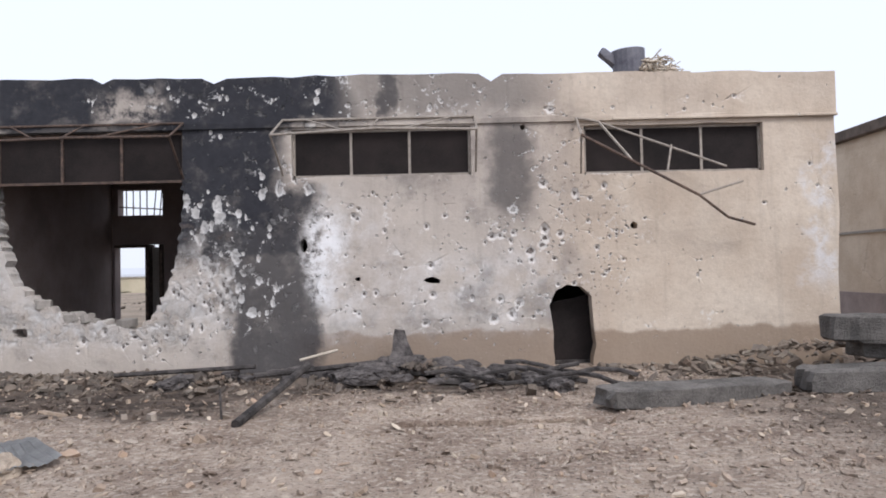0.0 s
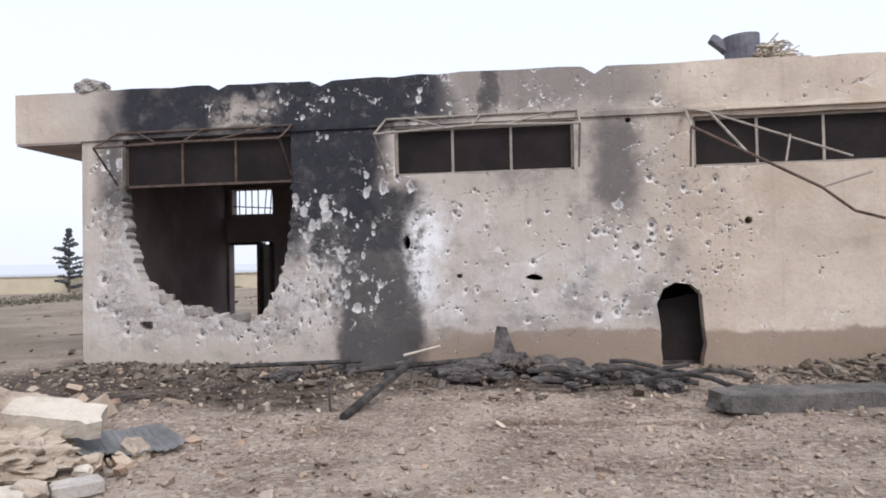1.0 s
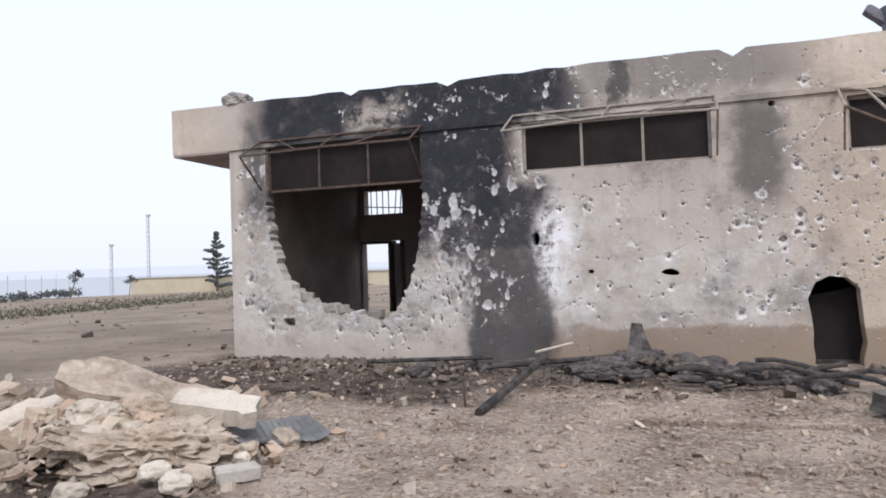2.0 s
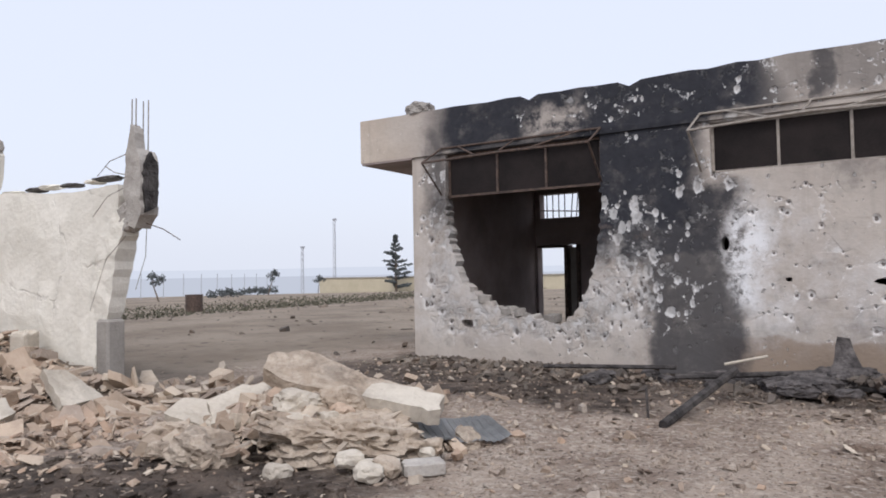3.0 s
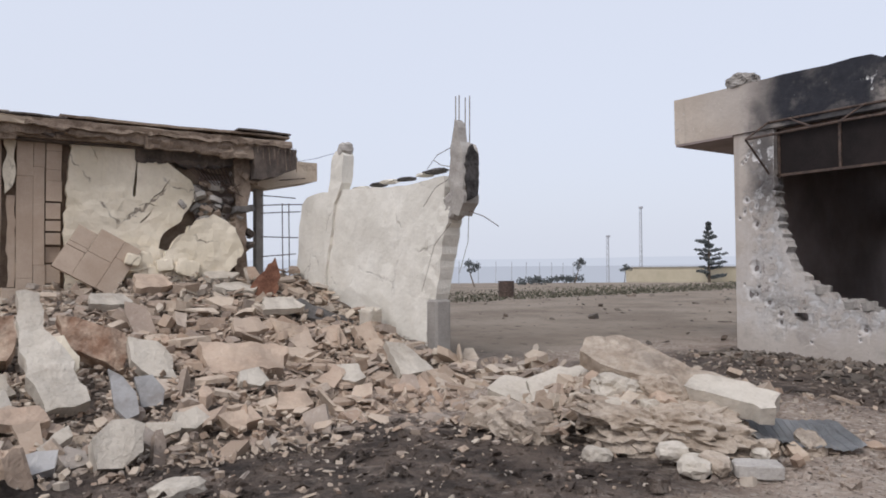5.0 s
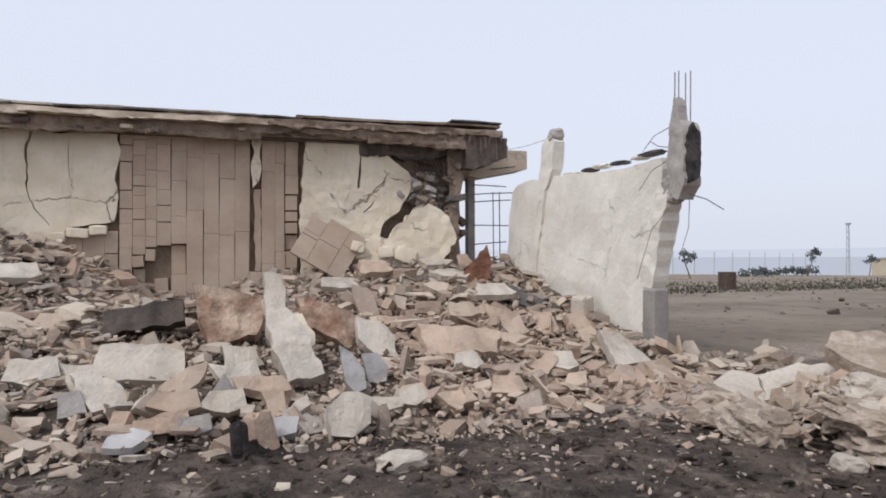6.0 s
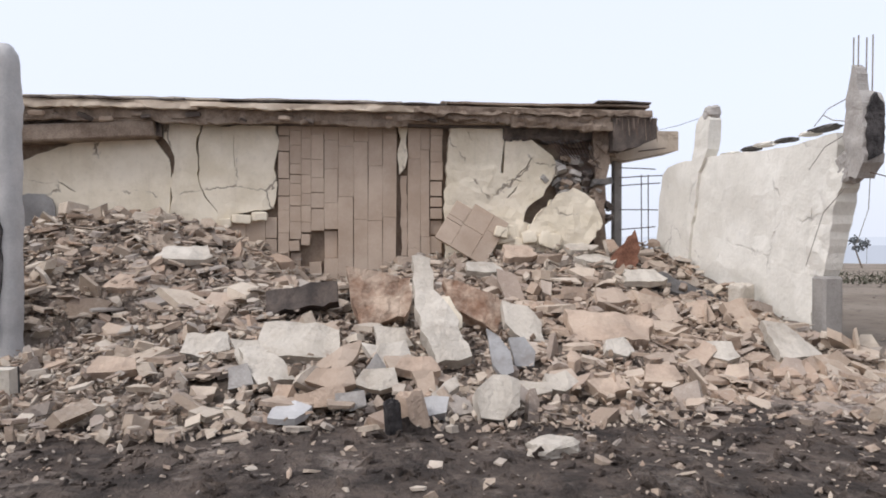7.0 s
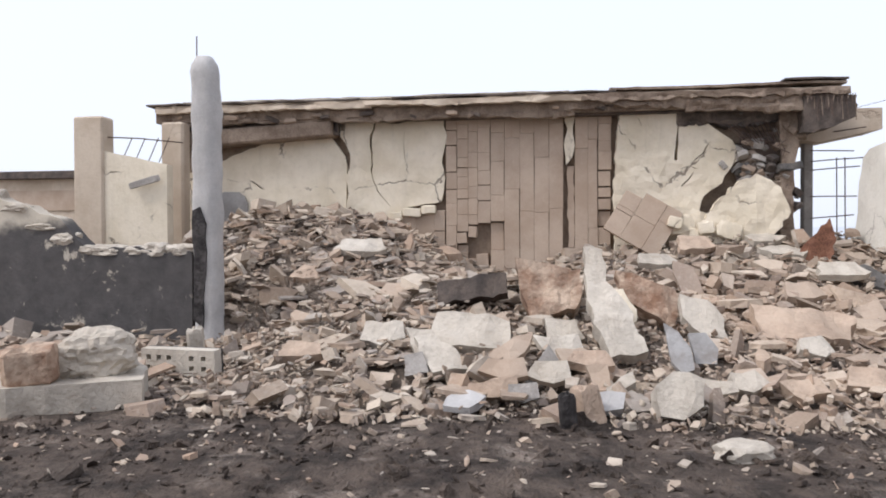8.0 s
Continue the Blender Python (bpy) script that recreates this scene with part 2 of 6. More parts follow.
def ground_material():
    k = Mat("earth", 0.96)
    w = k.axes(k.warped(2.2, 0.7))
    soil = k.mix(k.step(k.noise(1.2, 8), 0.35, 0.65), (0.28, 0.212, 0.168), (0.50, 0.405, 0.33))
    soil = k.mix(k.step(k.noise(16, 6), 0.45, 0.72), soil, (0.64, 0.555, 0.47))
    soil = k.mix(k.step(k.noise(30, 6), 0.54, 0.70), soil, (0.06, 0.043, 0.036))
    field = k.mix(k.step(k.noise(0.35, 8), 0.35, 0.65), (0.235, 0.19, 0.148), (0.345, 0.285, 0.225))
    field = k.mix(k.step(k.noise(3.0, 6), 0.55, 0.75), field, (0.11, 0.09, 0.072))
    far = k.math("MAXIMUM", k.step(w[0], -12.0, -14.5), k.step(w[1], 13.0, 15.5))
    col = k.mix(far, soil, field)
    char = k.mix(k.step(k.noise(2.2, 9, None, 0.7), 0.36, 0.66), k.mix(k.noise(9, 7), (0.008, 0.007, 0.007), (0.045, 0.034, 0.029)), (0.155, 0.118, 0.094))
    c1 = k.box(w, [(0, -12.0, -6.6, 0.5), (1, 7.7, 12, 0.5)])
    c2 = k.box(w, [(0, -7.5, -2.8, 0.6), (1, 8.9, 12, 0.5)])
    c3 = k.box(w, [(0, -10.6, -2.0, 0.6), (1, -9, 4.3, 0.6)])
    c5 = k.box(w, [(0, -10.0, -7.7, 0.4), (1, 3.5, 5.3, 0.4)])
    c4 = k.box(w, [(0, -1.5, 4.0, 0.8), (1, 2, 12, 0.9)])
    burn = k.math("MAXIMUM", k.math("MAXIMUM", c1, k.math("MAXIMUM", c3, c5)), k.math("MULTIPLY", k.math("MAXIMUM", c2, c4), 0.75))
    burn = k.math("MULTIPLY", burn, k.step(k.noise(2.6, 6), 0.28, 0.5, 0.45, 1.0))
    col = k.mix(k.math("MULTIPLY", burn, 0.93), col, char)
    h = k.math("ADD", k.noise(9, 8), k.math("MULTIPLY", k.noise(45, 6), 0.6))
    return k.done(col, k.bump(h, 1.0, 0.09))


def rubble_material(name="broken_masonry", dark=0.0):
    """Broken stone and render: every piece its own shade, dusty, stained."""
    k = Mat(name, 0.93)
    info = k.t.nodes.new("ShaderNodeObjectInfo")
    r = k.math("FRACT", k.math("ADD", k.math("MULTIPLY", info.outputs["Random"], 7.13), k.geo.outputs["Random Per Island"]))
    c = k.ramp(r, (0.0, (0.45, 0.385, 0.315)), (0.2, (0.27, 0.215, 0.17)), (0.36, (0.56, 0.50, 0.42)), (0.5, (0.39, 0.295, 0.225)),
               (0.64, (0.33, 0.305, 0.28)), (0.78, (0.60, 0.545, 0.465)), (0.9, (0.20, 0.172, 0.152)), (1.0, (0.47, 0.395, 0.32)))
    w = k.axes(k.warped(1.6, 0.8))
    c = k.mix(1.0, c, (1.0, 0.945, 0.89), "MULTIPLY")
    c = k.mix(k.math("MULTIPLY", k.box(w, [(0, -14.5, -10.2, 0.7), (1, 2.0, 5.2, 0.7)]), 0.3), c, (0.50, 0.355, 0.255))
    c = k.mix(k.math("MULTIPLY", k.step(k.noise(1.4, 8, None, 0.7), 0.46, 0.64), 0.26), c, (0.19, 0.142, 0.11))
    c = k.mix(k.math("MULTIPLY", k.step(k.noise(3.5, 7), 0.45, 0.7), 0.45), c, (0.28, 0.21, 0.165))
    c = k.mix(k.math("MULTIPLY", k.step(k.noise(22, 6), 0.5, 0.75), 0.35), c, (0.58, 0.51, 0.43))
    if dark:
        c = k.mix(k.step(k.noise(1.8, 6), 0.3, 0.6, dark * 0.6, dark), c, (0.045, 0.04, 0.038))
    return k.done(c, k.bump(k.math("ADD", k.noise(30, 7), k.noise(7, 5)), 0.7, 0.025))


def soot_wall_material():
    """Cream render, the lower part black with soot with pale patches where it has flaked."""
    k = Mat("sooty_render", 0.94)
    w = k.axes(k.warped(0.7, 1.5))
    base = k.mix(k.noise(3, 6), (0.50, 0.44, 0.35), (0.60, 0.54, 0.45))
    char = k.mix(k.noise(6, 6), (0.04, 0.038, 0.038), (0.13, 0.12, 0.115))
    m = k.math("MULTIPLY", k.step(w[2], 1.3, 1.5, 1.0, 0.06), k.step(k.noise(2.4, 8, None, 0.7), 0.60, 0.66, 1.0, 0.25))
    return k.done(k.mix(m, base, char), k.bump(k.noise(20, 7), 0.6, 0.02))


def plaster(name, a, b, crack=0.5):
    """Old plaster with hairline cracks, stains and rain streaks."""
    k = Mat(name, 0.93)
    c = k.mix(k.step(k.noise(1.4, 8), 0.35, 0.65), a, b)
    c = k.mix(k.math("MULTIPLY", k.step(k.noise(11, 6), 0.5, 0.75), 0.18), c, tuple(v * 0.62 for v in a))
    st = k.t.nodes.new("ShaderNodeMapping")
    st.inputs["Scale"].default_value = (5, 5, 0.4)
    k.t.links.new(k.pos, st.inputs["Vector"])
    c = k.mix(k.math("MULTIPLY", k.step(k.noise(1, 5, st.outputs[0]), 0.55, 0.8), 0.24), c, tuple(v * 0.5 for v in a))
    edge = k.cells(0.75, k.warped(0.55, 2.2), "DISTANCE_TO_EDGE")
    line = k.math("MULTIPLY", k.step(edge, 0.004, 0.016, 1.0, 0.0), k.step(k.noise(0.9, 3), 0.48, 0.56))
    c = k.mix(k.math("MULTIPLY", line, crack), c, (0.14, 0.11, 0.09))
    h = k.math("SUBTRACT", k.math("ADD", k.noise(18, 7), k.noise(4, 5)), line)
    return k.done(c, k.bump(h, 0.55, 0.02))


M_FACADE = facade_material()
M_GROUND = ground_material()
M_RUBBLE = rubble_material()
M_RUBBLE_DARK = rubble_material("scorched_masonry", 0.8)
M_RUBBLE_ASHY = rubble_material("ashy_masonry", 0.7)
M_SOOTWALL = soot_wall_material()
M_CREAM = plaster("cream_plaster", (0.63, 0.55, 0.42), (0.74, 0.66, 0.53), 0.8)
M_WHITEWALL = plaster("pale_plaster", (0.70, 0.665, 0.59), (0.80, 0.765, 0.69), 0.3)
M_BEIGE = plaster("beige_render", (0.47, 0.38, 0.29), (0.57, 0.48, 0.38), 0.2)
M_INTERIOR = simple("dark_interior", (0.22, 0.18, 0.17), (0.34, 0.28, 0.26), 1.2)
M_CONCRETE = simple("concrete", (0.30, 0.275, 0.25), (0.44, 0.41, 0.375), 2.5, bump=0.6, dist=0.02, spread=0.25)
M_PALE = simple("pale_broken_concrete", (0.45, 0.395, 0.325), (0.60, 0.545, 0.465), 1.1, bump=0.7, fine=30, dist=0.025, dirt=0.25)
M_COLUMN = simple("weathered_column_concrete", (0.40, 0.385, 0.37), (0.54, 0.52, 0.50), 2.0, bump=0.5, dist=0.02)
M_PINK = simple("pinkish_stone", (0.42, 0.31, 0.23), (0.55, 0.43, 0.33), 1.2, bump=0.7, fine=26, dist=0.03, dirt=0.25)
M_RUSTSTONE = simple("rust_stained_stone", (0.24, 0.135, 0.085), (0.58, 0.45, 0.34), 3.2, bump=0.9, fine=12, dist=0.04, dirt=0.3)
M_GREY = simple("bluish_grey_slab", (0.27, 0.26, 0.25), (0.36, 0.35, 0.34), 3, bump=0.4, dirt=0.3)
M_STONE = simple("brown_stone", (0.40, 0.305, 0.23), (0.50, 0.40, 0.315), 1.2, bump=0.5, spread=0.08)
M_JOINT = simple("brown_mortar", (0.16, 0.115, 0.085), (0.25, 0.19, 0.14), 5)
# brown dust, darkened so that crevice shade is part of the colour
M_DUST = simple("dust_with_gap_shade", (0.09, 0.07, 0.054), (0.26, 0.205, 0.16), 3, bump=0.9, dist=0.05)
M_ASH = simple("grey_ash", (0.035, 0.031, 0.031), (0.15, 0.135, 0.13), 6, bump=0.9, fine=20, dist=0.03)
# concrete darkened to hold the shade on the right-hand slabs
M_CONCDARK = simple("shade_darkened_concrete", (0.075, 0.07, 0.066), (0.17, 0.158, 0.148), 2.5, bump=0.7, dist=0.03)
M_STEEL = simple("rusty_steel", (0.07, 0.055, 0.05), (0.17, 0.12, 0.095), 12, 0.65, 0.5, 0.3)
# near-black: soot on the panes, and the arched hole's shade on its board
M_PANE_RECESS = simple("sooty_pane_recess_shade", (0.008, 0.006, 0.006), (0.024, 0.018, 0.017), 1.2, 0.8, 0.0, 0.1)
M_STEEL_PALE = simple("weathered_painted_steel", (0.25, 0.22, 0.19), (0.38, 0.34, 0.30), 12, 0.6, 0.3, 0.3)
M_RUST = simple("red_rusted_sheet", (0.12, 0.052, 0.034), (0.27, 0.135, 0.085), 5, 0.8, 0.2, 0.5)
M_CHAR = simple("charred_debris", (0.018, 0.016, 0.016), (0.10, 0.09, 0.086), 5, 0.85, 0.0, 0.8, 25, 0.03)
M_ZINC = simple("corrugated_zinc", (0.27, 0.27, 0.27), (0.40, 0.40, 0.40), 4, 0.55, 0.3, 0.2)
M_TAN = simple("tan_broken_concrete", (0.36, 0.285, 0.215), (0.55, 0.47, 0.385), 2.6, bump=1.0, fine=18, dist=0.04, dirt=0.5)
M_ROOF = simple("roof_screed", (0.16, 0.115, 0.085), (0.34, 0.27, 0.21), 2.5, bump=0.8, dist=0.03)
# dark felt; also carries the painted shade below the collapsed roof
M_ROOFDARK = simple("roof_felt_and_shade", (0.06, 0.05, 0.045), (0.15, 0.12, 0.10), 3, bump=0.6, dist=0.02)
M_STRAW = simple("dry_straw", (0.42, 0.35, 0.27), (0.66, 0.59, 0.50), 9, bump=0.9, dist=0.03)
M_DARKMETAL = simple("dark_blue_grey_metal", (0.10, 0.10, 0.125), (0.19, 0.19, 0.215), 4, 0.6, 0.3)
M_FARWALL = simple("pale_yellow_wall", (0.46, 0.41, 0.30), (0.55, 0.49, 0.37), 0.5)
M_BARK = simple("bark", (0.10, 0.08, 0.06), (0.18, 0.14, 0.11), 6)
# needle green lifted and greyed, distance haze painted into it
M_LEAF = simple("hazed_needles", (0.075, 0.086, 0.088), (0.12, 0.13, 0.13), 2, bump=0.0)
M_SCRUB = simple("dry_scrub", (0.06, 0.062, 0.042), (0.13, 0.12, 0.085), 1.2, bump=0.0)
# mast grey also paled for distance haze
M_MAST = simple("galvanised_mast_hazed", (0.40, 0.41, 0.44), (0.50, 0.51, 0.54), 1.0, 0.6, 0.3, 0.1)


# black surface with a flat glow; distance haze is painted as its emission colour
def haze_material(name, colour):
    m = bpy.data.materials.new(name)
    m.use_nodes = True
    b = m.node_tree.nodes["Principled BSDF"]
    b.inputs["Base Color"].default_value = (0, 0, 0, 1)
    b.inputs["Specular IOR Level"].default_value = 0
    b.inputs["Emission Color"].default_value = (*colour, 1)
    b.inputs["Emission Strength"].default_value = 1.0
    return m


# ---- mesh helpers ----
from mathutils import geometry as flat


def link(name, mesh, material, parent=None, label=""):
    ob = new(name, mesh)
    if material and not mesh.materials:
        mesh.materials.append(material)
    if parent:
        ob.parent = parent
    if label:
        ob["label"] = label
    return ob


def part(name, bm, material, parent=None, label="", smooth=False):
    """Links a bmesh as one mesh object, under a thing or a part."""
    bmesh.ops.recalc_face_normals(bm, faces=bm.faces)
    mesh = bpy.data.meshes.new(name)
    bm.to_mesh(mesh)
    bm.free()
    if smooth:
        mesh.shade_smooth()
    return link(name, mesh, material, parent, label)


def raw(name, verts, faces, material, parent=None, label=""):
    mesh = bpy.data.meshes.new(name)
    mesh.from_pydata([tuple(v) for v in verts], [], [tuple(int(i) for i in f) for f in faces])
    mesh.update()
    return link(name, mesh, material, parent, label)


def thing(name, label, category, at=(0, 0, 0), group="", kind=""):
    ob = new(name)
    ob.location = at
    bpy.context.view_layer.update()
    return tagged(ob, label, category, group, kind)


def child(name, bm, material, parent, label="", smooth=False):
    """A part whose mesh is in world metres, under a thing that stands elsewhere."""
    ob = part(name, bm, material, parent, label, smooth)
    ob.matrix_parent_inverse = parent.matrix_world.inverted()
    return ob


def add_box(bm, lo, hi, m=None, bevel=0.0, segments=1):
    c = [(lo[i] + hi[i]) / 2 for i in range(3)]
    s = [hi[i] - lo[i] for i in range(3)]
    t = (m or Matrix()) @ Matrix.Translation(c) @ Matrix.Diagonal((*s, 1))
    geom = bmesh.ops.create_cube(bm, size=1, matrix=t)["verts"]
    if bevel:
        edges = list({e for v in geom for e in v.link_edges})
        bmesh.ops.bevel(bm, geom=edges, offset=bevel, segments=segments, affect="EDGES", profile=0.6)


def box(lo, hi, m=None, bevel=0.0):
    bm = bmesh.new()
    add_box(bm, lo, hi, m, bevel)
    return bm


def add_rod(bm, p, q, r, sides=6, r2=None):
    p, q = Vector(p), Vector(q)
    d = q - p
    m = Matrix.Translation((p + q) / 2) @ d.to_track_quat("Z", "Y").to_matrix().to_4x4()
    bmesh.ops.create_cone(bm, cap_ends=True, segments=sides, radius1=r, radius2=r if r2 is None else r2, depth=d.length, matrix=m)


def rod(p, q, r, sides=6):
    bm = bmesh.new()
    add_rod(bm, p, q, r, sides)
    return bm


def bent(points, r, sides=6):
    bm = bmesh.new()
    for p, q in zip(points, points[1:]):
        add_rod(bm, p, q, r, sides)
    return bm


def ragged(p, q, gap, amp, rng):
    """Points from p to q (q left out) along a broken edge."""
    p, q = Vector(p), Vector(q)
    n = max(1, int((q - p).length / gap))
    side = Vector((-(q - p).y, (q - p).x)).normalized()
    out = [tuple(p)]
    for i in range(1, n):
        f = (i + rng.uniform(-0.25, 0.25)) / n
        out.append(tuple(p.lerp(q, f) + side * rng.uniform(-amp, amp)))
    return out


def ragged_loop(points, gap, amp, rng):
    out = []
    for p, q in zip(points, points[1:] + points[:1]):
        out += ragged(p, q, gap, amp, rng)
    return out


def inside(pt, poly):
    x, y = pt
    hit = False
    for (x1, y1), (x2, y2) in zip(poly, poly[1:] + poly[:1]):
        if (y1 > y) != (y2 > y) and x < (x2 - x1) * (y - y1) / (y2 - y1) + x1:
            hit = not hit
    return hit


def panel(outer, holes, place, depth, rough=0.0, grid=0.0, rng=None, craters=()):
    """A wall from its outline and openings, depth thick. place(u, v, d) gives the point at d into the wall."""
    pts, edges = [], []
    for loop in [outer] + holes:
        n0 = len(pts)
        pts += [Vector(p) for p in loop]
        edges += [(n0 + i, n0 + (i + 1) % len(loop)) for i in range(len(loop))]
    if grid:
        us, vs = [p[0] for p in outer], [p[1] for p in outer]
        for i in range(int((max(us) - min(us)) / grid)):
            for j in range(int((max(vs) - min(vs)) / grid)):
                q = (min(us) + (i + 0.5 + rng.uniform(-0.3, 0.3)) * grid, min(vs) + (j + 0.5 + rng.uniform(-0.3, 0.3)) * grid)
                if inside(q, outer) and not any(inside(q, h) for h in holes):
                    pts.append(Vector(q))
    for u, v, ru, rv, _ in craters:
        for share, count in ((0.0, 1), (0.5, 6), (1.0, 9)):
            for i in range(count):
                a = i * 6.2832 / count + u * 7
                k = share * rng.uniform(0.8, 1.2)
                q = (u + math.cos(a) * ru * k, v + math.sin(a) * rv * k)
                if inside(q, outer) and not any(inside(q, h) for h in holes):
                    pts.append(Vector(q))
    vs2, _, tris, *_ = flat.delaunay_2d_cdt(pts, edges, [], 0, 1e-5)
    keep = []
    for t in tris:
        c = sum((vs2[i] for i in t), Vector((0, 0))) / len(t)
        if inside(c, outer) and not any(inside(c, h) for h in holes):
            keep.append(t)
    n = len(vs2)
    front = [place(v.x, v.y, 0.0 + (rough * (noise.noise((v.x * 1.7, v.y * 1.7, 3.1)) + 0.5 * noise.noise((v.x * 6, v.y * 6, 9))) if rough else 0)) for v in vs2]
    chips, dents = np.zeros(n), np.zeros(n)
    at = np.array([(v.x, v.y) for v in vs2])
    for u, v, ru, rv, deep in craters:
        c = np.clip(1 - np.hypot((at[:, 0] - u) / ru, (at[:, 1] - v) / rv), 0, 1)
        chips = np.maximum(chips, c)
        dents = np.maximum(dents, deep * np.minimum(1, c * 1.6))
    if craters:
        front = [place(v.x, v.y, rough * noise.noise((v.x * 1.7, v.y * 1.7, 3.1)) + float(e)) for v, e in zip(vs2, dents)]
    back = [place(v.x, v.y, depth + (rough * noise.noise((v.x * 2, v.y * 2, 13)) if rough else 0)) for v in vs2]
    faces, count = [], {}
    for t in keep:
        faces += [tuple(t), tuple(i + n for i in reversed(t))]
        for a, b in zip(t, list(t[1:]) + [t[0]]):
            count[(a, b)] = 1
    for a, b in count:
        if (b, a) not in count:
            faces.append((b, a, a + n, b + n))
    bm = bmesh.new()
    layer = bm.verts.layers.float.new("chip") if craters else None
    bv = [bm.verts.new(p) for p in front + back]
    if craters:
        for v, c in zip(bv, chips):
            v[layer] = float(c)
    for f in faces:
        try:
            bm.faces.new([bv[i] for i in f])
        except ValueError:
            pass
    bmesh.ops.delete(bm, geom=[v for v in bm.verts if not v.link_faces], context="VERTS")
    return bm


def slab_bm(size, rng, side=5, jag=0.1, rounding=0.06, m=None):
    """A broken slab: an uneven outline, worn edges, dented faces."""
    sx, sy, sz = size
    ring, drift = [], 0.0
    corners = [(-1, -1), (1, -1), (1, 1), (-1, 1)]
    for (x1, y1), (x2, y2) in zip(corners, corners[1:] + corners[:1]):
        for i in range(side):
            f = i / side
            px, py = x1 + (x2 - x1) * f, y1 + (y2 - y1) * f
            if i == 0:
                cut = rng.uniform(0.80, 1.0)
                px, py = px * cut, py * cut
            drift += rng.uniform(-jag, jag)
            drift *= 0.6
            k = 1 + drift
            ring.append((sx / 2 * px * k, sy / 2 * py * k))
    bm = bmesh.new()
    rows = []
    for z, k in ((-0.5, 1 - rounding), (-0.5 + rounding * 1.5, 1.0), (0.0, 1.0), (0.5 - rounding * 1.5, 1.0), (0.5, 1 - rounding)):
        rows.append([bm.verts.new((x * k * (1 + rng.uniform(-0.02, 0.02)), y * k * (1 + rng.uniform(-0.02, 0.02)), z * sz * (1 + rng.uniform(-0.1, 0.1)))) for x, y in ring])
    n = len(ring)
    for a, b in zip(rows, rows[1:]):
        for i in range(n):
            bm.faces.new((a[i], a[(i + 1) % n], b[(i + 1) % n], b[i]))
    for row, sgn in ((rows[0], -1), (rows[-1], 1)):
        inner = [bm.verts.new((v.co.x * 0.55, v.co.y * 0.55, sgn * sz * (0.5 + rng.uniform(-0.08, 0.1)))) for v in row]
        mid = bm.verts.new((0, 0, sgn * sz * (0.5 + rng.uniform(-0.08, 0.1))))
        for i in range(n):
            j = (i + 1) % n
            bm.faces.new((row[i], row[j], inner[j], inner[i]))
            bm.faces.new((inner[i], inner[j], mid))
    if m is not None:
        bm.transform(m)
    return bm


def lump_bm(size, seed, m=None, ridge=0.28, crags=0.0):
    """A rough lump of broken concrete: layered, pitted, flat below."""
    bm = bmesh.new()
    hf = min(1.0, max(size) / 0.8)
    bmesh.ops.create_icosphere(bm, subdivisions=5 if crags else 4 if max(size) > 0.35 else 3, radius=0.5)
    for v in bm.verts:
        p = v.co.normalized()
        q = Vector([max(-0.62, min(0.62, c)) for c in p * 0.75])
        o = Vector((seed * 3.7, seed * 1.3, seed * 5.1))
        r = 0.5 * noise.noise(p * 1.6 + o) + ridge * (1 - 2 * abs(noise.noise(p * 3.4 + o))) * 0.5 + 0.3 * hf * noise.noise(p * 7 + o) + 0.2 * hf * noise.noise(p * 15 + o) + 0.12 * hf * noise.noise(p * 30 + o)
        if crags:
            r += crags * (0.5 - abs(noise.noise(p * 5.5 + o)) * 2.2) + crags * 0.5 * (0.5 - abs(noise.noise(p * 13 + o)) * 2.2)
        q *= 0.72 * (1 + 0.5 * r)
        v.co = Vector((q.x * size[0], q.y * size[1], max(q.z, -0.42) * size[2]))
    if m is not None:
        bm.transform(m)
    return bm


def piece_mesh(rng, thick):
    """A small broken plate, about 1 across: an uneven polygon with thickness."""
    n = rng.choice((4, 5, 5, 6))
    ang = sorted(rng.uniform(0, 6.283) for _ in range(n))
    ang = [a * 0.4 + 0.6 * (i * 6.283 / n) for i, a in enumerate(ang)]
    ax = rng.uniform(0.55, 1.0)
    ring = [(math.cos(a) * 0.5 * rng.uniform(0.7, 1.15), math.sin(a) * 0.5 * ax * rng.uniform(0.7, 1.15)) for a in ang]
    skew = rng.uniform(-0.3, 0.3) * thick
    vs = [(x * rng.uniform(0.9, 1.05) + skew, y * rng.uniform(0.9, 1.05), -thick / 2 * rng.uniform(0.7, 1.2)) for x, y in ring]
    vs += [(x * rng.uniform(0.9, 1.0), y * rng.uniform(0.9, 1.0), thick / 2 * rng.uniform(0.75, 1.2)) for x, y in ring]
    vs.append((0, 0, thick / 2 * rng.uniform(0.95, 1.12)))
    fs = [tuple(reversed(range(n)))]
    fs += [(i, (i + 1) % n, n + (i + 1) % n, n + i) for i in range(n)]
    fs += [(n + i, n + (i + 1) % n, 2 * n) for i in range(n)]
    return np.array(vs), fs


prng = random.Random(11)
PIECES = [piece_mesh(prng, prng.choice((0.07, 0.09, 0.11, 0.14, 0.18, 0.24, 0.34, 0.55))) for _ in range(48)]


